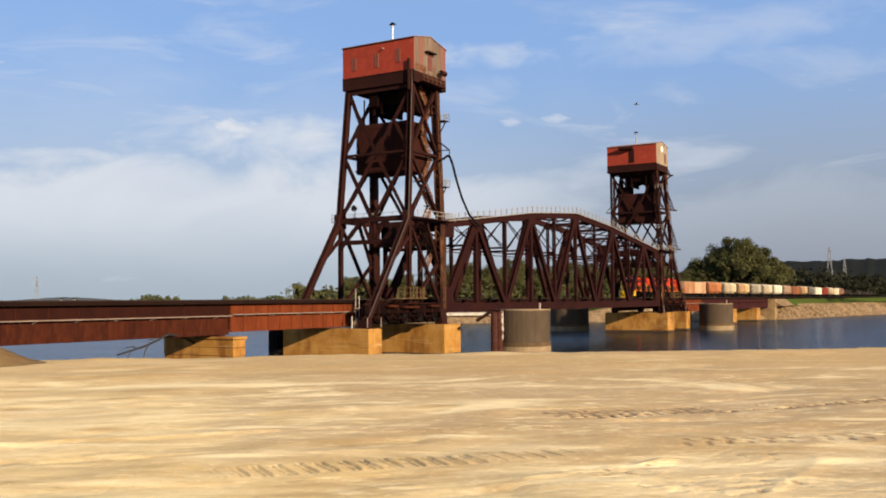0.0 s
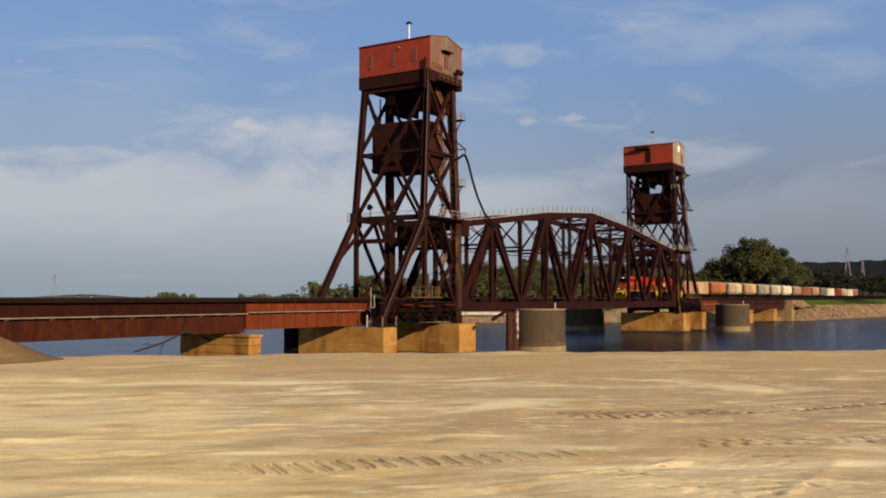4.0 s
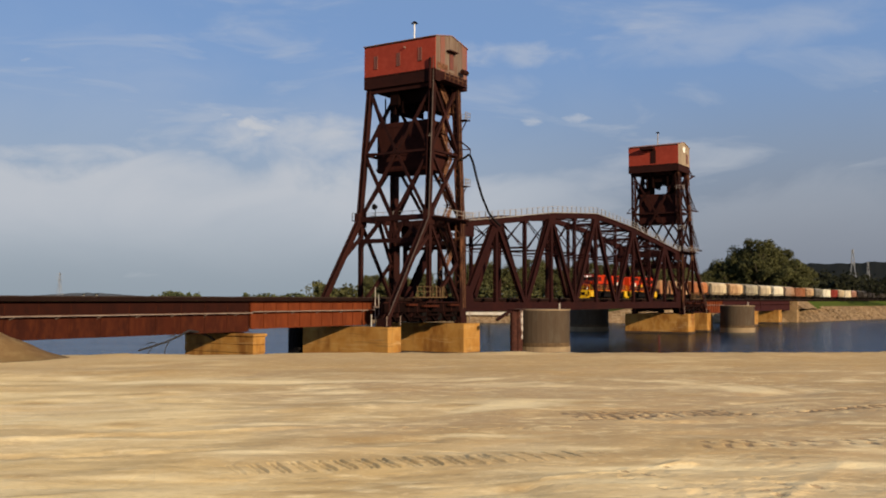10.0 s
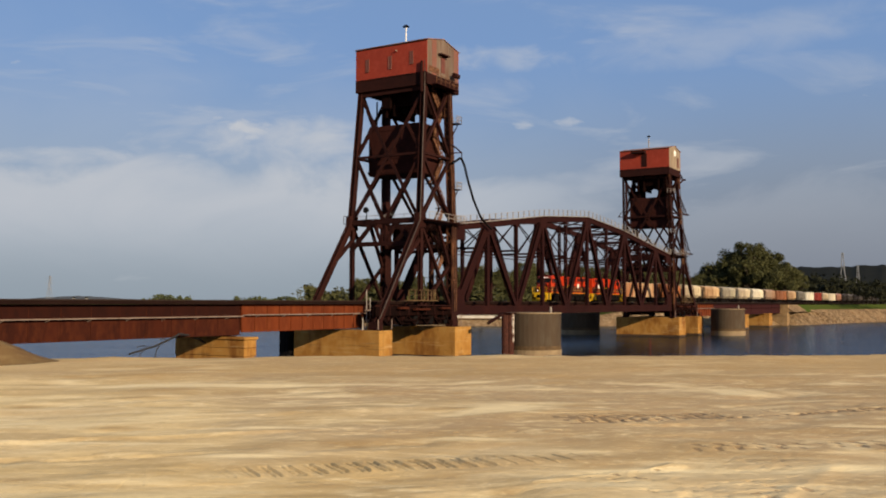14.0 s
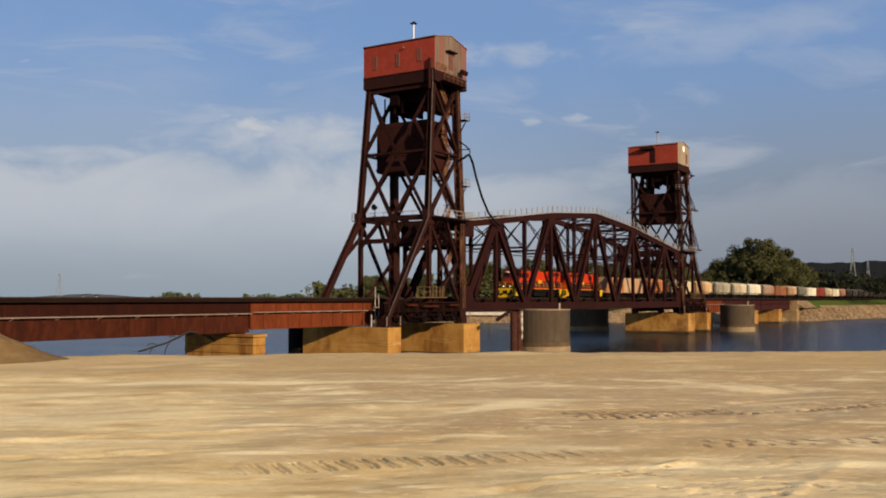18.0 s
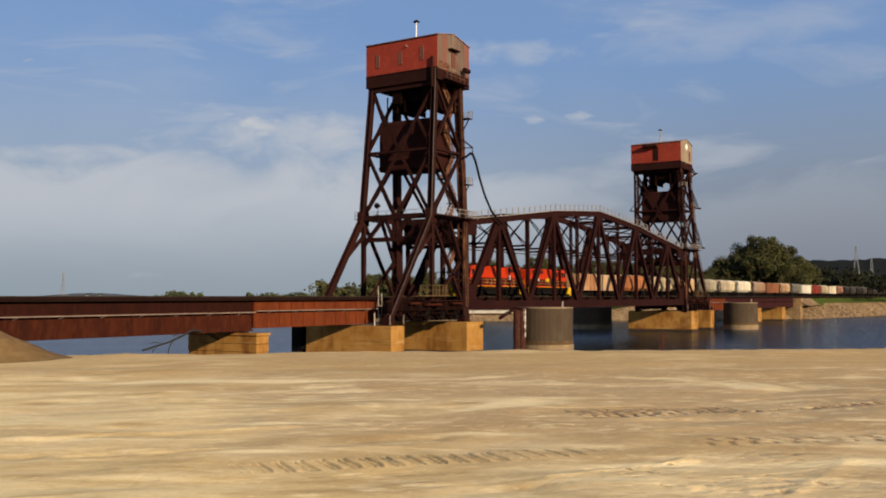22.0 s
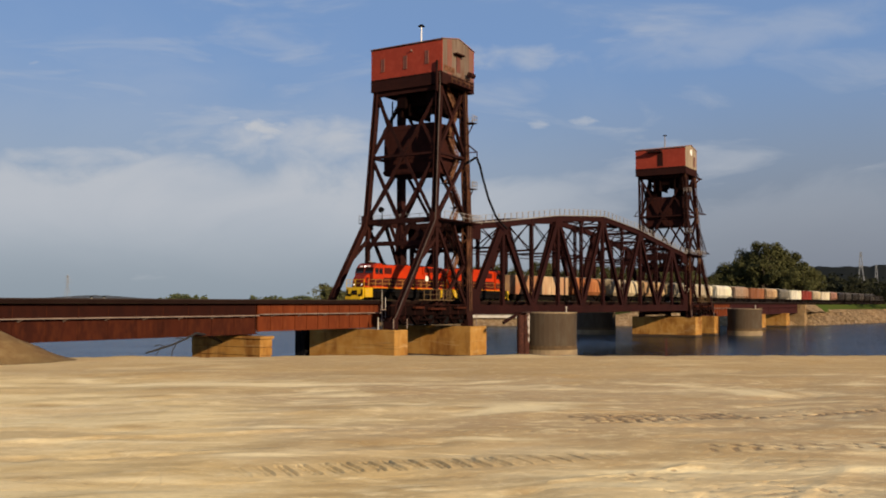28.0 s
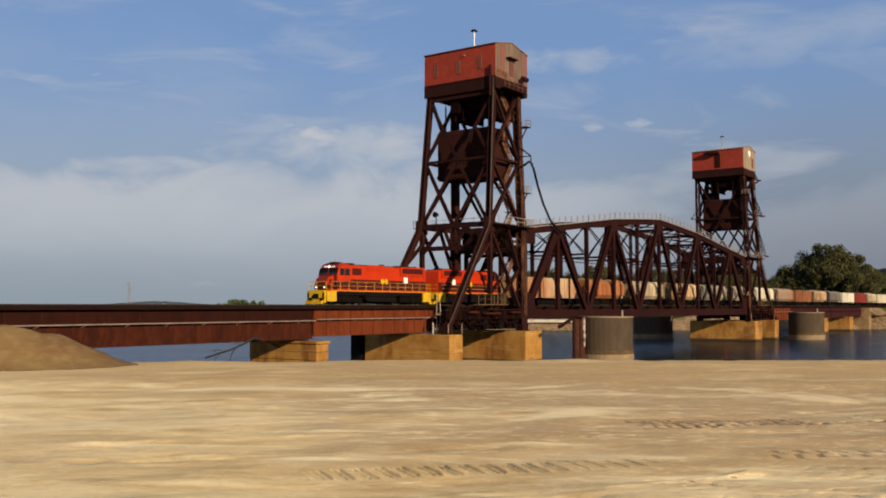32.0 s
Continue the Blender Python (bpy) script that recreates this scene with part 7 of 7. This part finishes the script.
PRINTS = "row of tractor tyre prints pressed into pale sand"
CHURN = "churned broad row of tyre prints in pale sand"
FAINT = "faint broken tyre prints in pale sand"
tyre_marks(0, 0.22, 0.20, 1, PRINTS, 0.054, -0.25, 0.0, 0.0, True)
tyre_marks(1, 0.20, 0.10, 2, CHURN, 0.090, -0.6, 0.74)
tyre_marks(2, 0.26, 0.22, 3, FAINT, 0.034, 0.45, 0.3)
tyre_marks(3, 0.20, 0.15, 4, FAINT, 0.044, 0.5, 0.6)
tyre_marks(4, 0.30, 0.1, 5, CHURN, 0.026, 0.35, 1.0)
tyre_marks(5, 0.30, 0.1, 6, CHURN, 0.034, 0.30, 1.0)
tyre_marks(6, 0.30, 0.1, 7, FAINT, 0.034, 0.35, 0.9)
tyre_marks(7, 0.30, 0.1, 8, FAINT, 0.030, 0.3, 1.0)


def shore_stake():
    x, y = 30.3, 10.4
    ob = empty("marker_stake", (x, y, ground_z(x, y) - 0.15), "thin faded red stake at the water's edge", "stake")
    part("shaft", one(bar, (0, 0, 0), (0.02, 0.01, 0.70), 0.035, 0.035), STAKE_RED, ob)
    part("tip", one(bar, (0.02, 0.01, 0.704), (0.022, 0.011, 0.76), 0.03, 0.03), STAKE_RED, ob)


STAKE_RED = material("faded_red_stake", (0.085, 0.018, 0.014), (0.06, 0.015, 0.012), 0.8, 0.0, 3.0, 12.0, 0.0, spec=0.1)
shore_stake()


WET_BARK = material("wet_bark", (0.009, 0.007, 0.0055), (0.015, 0.0115, 0.0085), 0.8, 0.0, 1.0, 5.0, 0.02)


def snag():
    ob = empty("dead_branch", (64.5, 69, -6), "dark bare branch leaning out of the river by the pier", "branch")
    bm = B()
    pipe(bm, [(0.6, 0.4, 4.6), (-1.2, 0, 4.06), (-2.9, -0.2, 3.6), (-5.2, -0.3, 3.15), (-6.0, -0.3, 3.0)], 0.10, 6)
    part("stem", bm, WET_BARK, ob)
    for pts, r in (([(-2.2, -0.1, 3.8), (-3.0, -0.4, 3.1), (-3.2, -0.5, 2.5)], 0.05), ([(-3.6, -0.2, 3.45), (-4.6, -0.5, 3.7), (-5.4, -0.6, 3.6)], 0.04),
                   ([(-4.4, -0.3, 3.3), (-4.9, -0.4, 2.8), (-5.1, -0.4, 2.5)], 0.035), ([(-1.2, 0, 4.06), (-2.0, -0.3, 4.25), (-2.6, -0.4, 4.2)], 0.04)):
        part("twig", one(pipe, pts, r, 5), WET_BARK, ob)
    part("stem", one(pipe, [(0.6, 0.4, 4.6), (3.4, 2.0, 4.35), (6.0, 3.4, 3.9), (8.3, 4.6, 3.3)], 0.12, 6), WET_BARK, ob)


snag()


# ---- birds ----
FEATHER = material("dark_feathers", (0.06, 0.052, 0.045), (0.085, 0.074, 0.064), 0.8, 0.0, 6.0, 30.0, 0.0, spec=0.2)
BEAK = material("horn_beak", (0.10, 0.075, 0.04), None, 0.5, 0.0, 8.0, 40.0, 0.0)


def bird(label):
    """A small bird heading along +x, wings half open."""
    ob = empty("bird", (0, 0, 0), label, "bird", "birds over the river")
    bm = B()
    rings = []
    for x, r in ((-0.115, 0.012), (-0.08, 0.030), (-0.02, 0.042), (0.04, 0.036), (0.08, 0.022)):
        rings.append([bm.verts.new((x, r * math.cos(k * math.tau / 10), r * 0.9 * math.sin(k * math.tau / 10))) for k in range(10)])
    for a, b in zip(rings, rings[1:]):
        for k in range(10):
            bm.faces.new((a[k], a[(k + 1) % 10], b[(k + 1) % 10], b[k]))
    bm.faces.new(rings[0][::-1])
    bm.faces.new(rings[-1])
    part("body", bm, FEATHER, ob)
    bm = B()
    rings = []
    for x, r in ((0.07, 0.015), (0.09, 0.025), (0.115, 0.024), (0.132, 0.010)):
        rings.append([bm.verts.new((x, r * math.cos(k * math.tau / 10), 0.012 + r * math.sin(k * math.tau / 10))) for k in range(10)])
    for a, b in zip(rings, rings[1:]):
        for k in range(10):
            bm.faces.new((a[k], a[(k + 1) % 10], b[(k + 1) % 10], b[k]))
    bm.faces.new(rings[-1])
    part("head", bm, FEATHER, ob)
    part("beak", one(prism, [(0.13, 0.006), (0.165, 0.010), (0.13, 0.018)], -0.006, 0.006), BEAK, ob)
    bm = B()
    flat = [(-0.105, -0.018), (-0.22, -0.045), (-0.205, 0.0), (-0.22, 0.045), (-0.105, 0.018)]
    lo, hi = [bm.verts.new((x, y, 0.0)) for x, y in flat], [bm.verts.new((x, y, 0.008)) for x, y in flat]
    bm.faces.new(lo[::-1])
    bm.faces.new(hi)
    for k in range(5):
        bm.faces.new((lo[k], lo[(k + 1) % 5], hi[(k + 1) % 5], hi[k]))
    part("tail", bm, FEATHER, ob)
    wings = []
    for s in (-1, 1):
        bm = B()
        outline = [(0.055, 0.0, 0.0), (0.075, 0.09, 0.012), (0.03, 0.20, 0.006), (-0.055, 0.27, -0.004), (-0.05, 0.17, 0.002), (-0.065, 0.08, 0.004), (-0.06, 0.0, 0.0)]
        lo = [bm.verts.new((x, s * y, z)) for x, y, z in outline]
        hi = [bm.verts.new((x, s * y, z + 0.009)) for x, y, z in outline]
        n = len(outline)
        bm.faces.new(lo)
        bm.faces.new(hi[::-1])
        for k in range(n):
            bm.faces.new((lo[k], lo[(k + 1) % n], hi[(k + 1) % n], hi[k]))
        bmesh.ops.recalc_face_normals(bm, faces=bm.faces[:])
        wings.append((part("wing", bm, FEATHER, ob), s))
    return ob, wings


# each bird crosses the river once: seconds and place
FLIGHTS = [
    (bird("small dark bird flying across the sky"), [
        (0.0, 60.3, 20.6, 14.6), (0.4, 57.8, 27.0, 14.0), (0.8, 56.4, 30.1, 13.3), (1.4, 53.0, 36.0, 12.4), (1.8, 50.4, 39.8, 11.8), (2.2, 47.6, 43.1, 11.4),
        (2.8, 43.2, 47.6, 11.1), (3.5, 38.3, 51.7, 10.9), (6.0, 18.0, 66.0, 11.5), (32.0, -195.0, 216.0, 30.0)]),
    (bird("small dark bird flying past the lift towers"), [
        (0.0, 76.0, -72.0, 9.0), (3.5, 71.0, -32.0, 12.0), (7.0, 63.2, 8.6, 14.0), (7.4, 62.4, 13.1, 14.4), (7.8, 61.3, 17.1, 14.9), (8.3, 60.0, 21.5, 14.6),
        (9.0, 57.6, 27.5, 13.7), (9.5, 55.9, 31.1, 13.1), (10.7, 50.6, 39.3, 12.7), (11.5, 46.1, 44.6, 12.4), (14.0, 30.0, 60.0, 13.0), (32.0, -90.0, 175.0, 30.0)]),
]


def nose_x(t):
    """Where the train's head is at t seconds."""
    return 203.82 - 3.3158 * t - 0.030195 * t * t + 0.00031348 * t ** 3


def motions():
    for ob, x in CONSIST:
        walk(ob, [(t, pose(nose_x(t) + x, TRACK_Y, RAIL_Z)) for t in (0, 4, 8, 12, 16, 20, 24, 28, 32)])
    turns = {}
    for ob, x, r in AXLES:
        if r not in turns:
            turns[r] = [(k * 0.16, (nose_x(k * 0.16) - nose_x(0)) / r) for k in range(201)]
        walk(ob, [(t, Matrix.Translation((x, 0, r + 0.02)) @ Matrix.Rotation(a, 4, "Y")) for t, a in turns[r]])
    for (ob, wings), rows in FLIGHTS:
        walk(ob, [(t, pose(x, y, z, 0, 0, 128 if i else 118)) for i, (t, x, y, z) in enumerate(rows)])
        for wing, s in wings:
            walk(wing, [(k * 0.1, Matrix.Translation((0, s * 0.03, 0.02)) @ Matrix.Rotation(s * (0.18 + 0.55 * math.sin(k * 1.9)), 4, "X")) for k in range(321)])


motions()
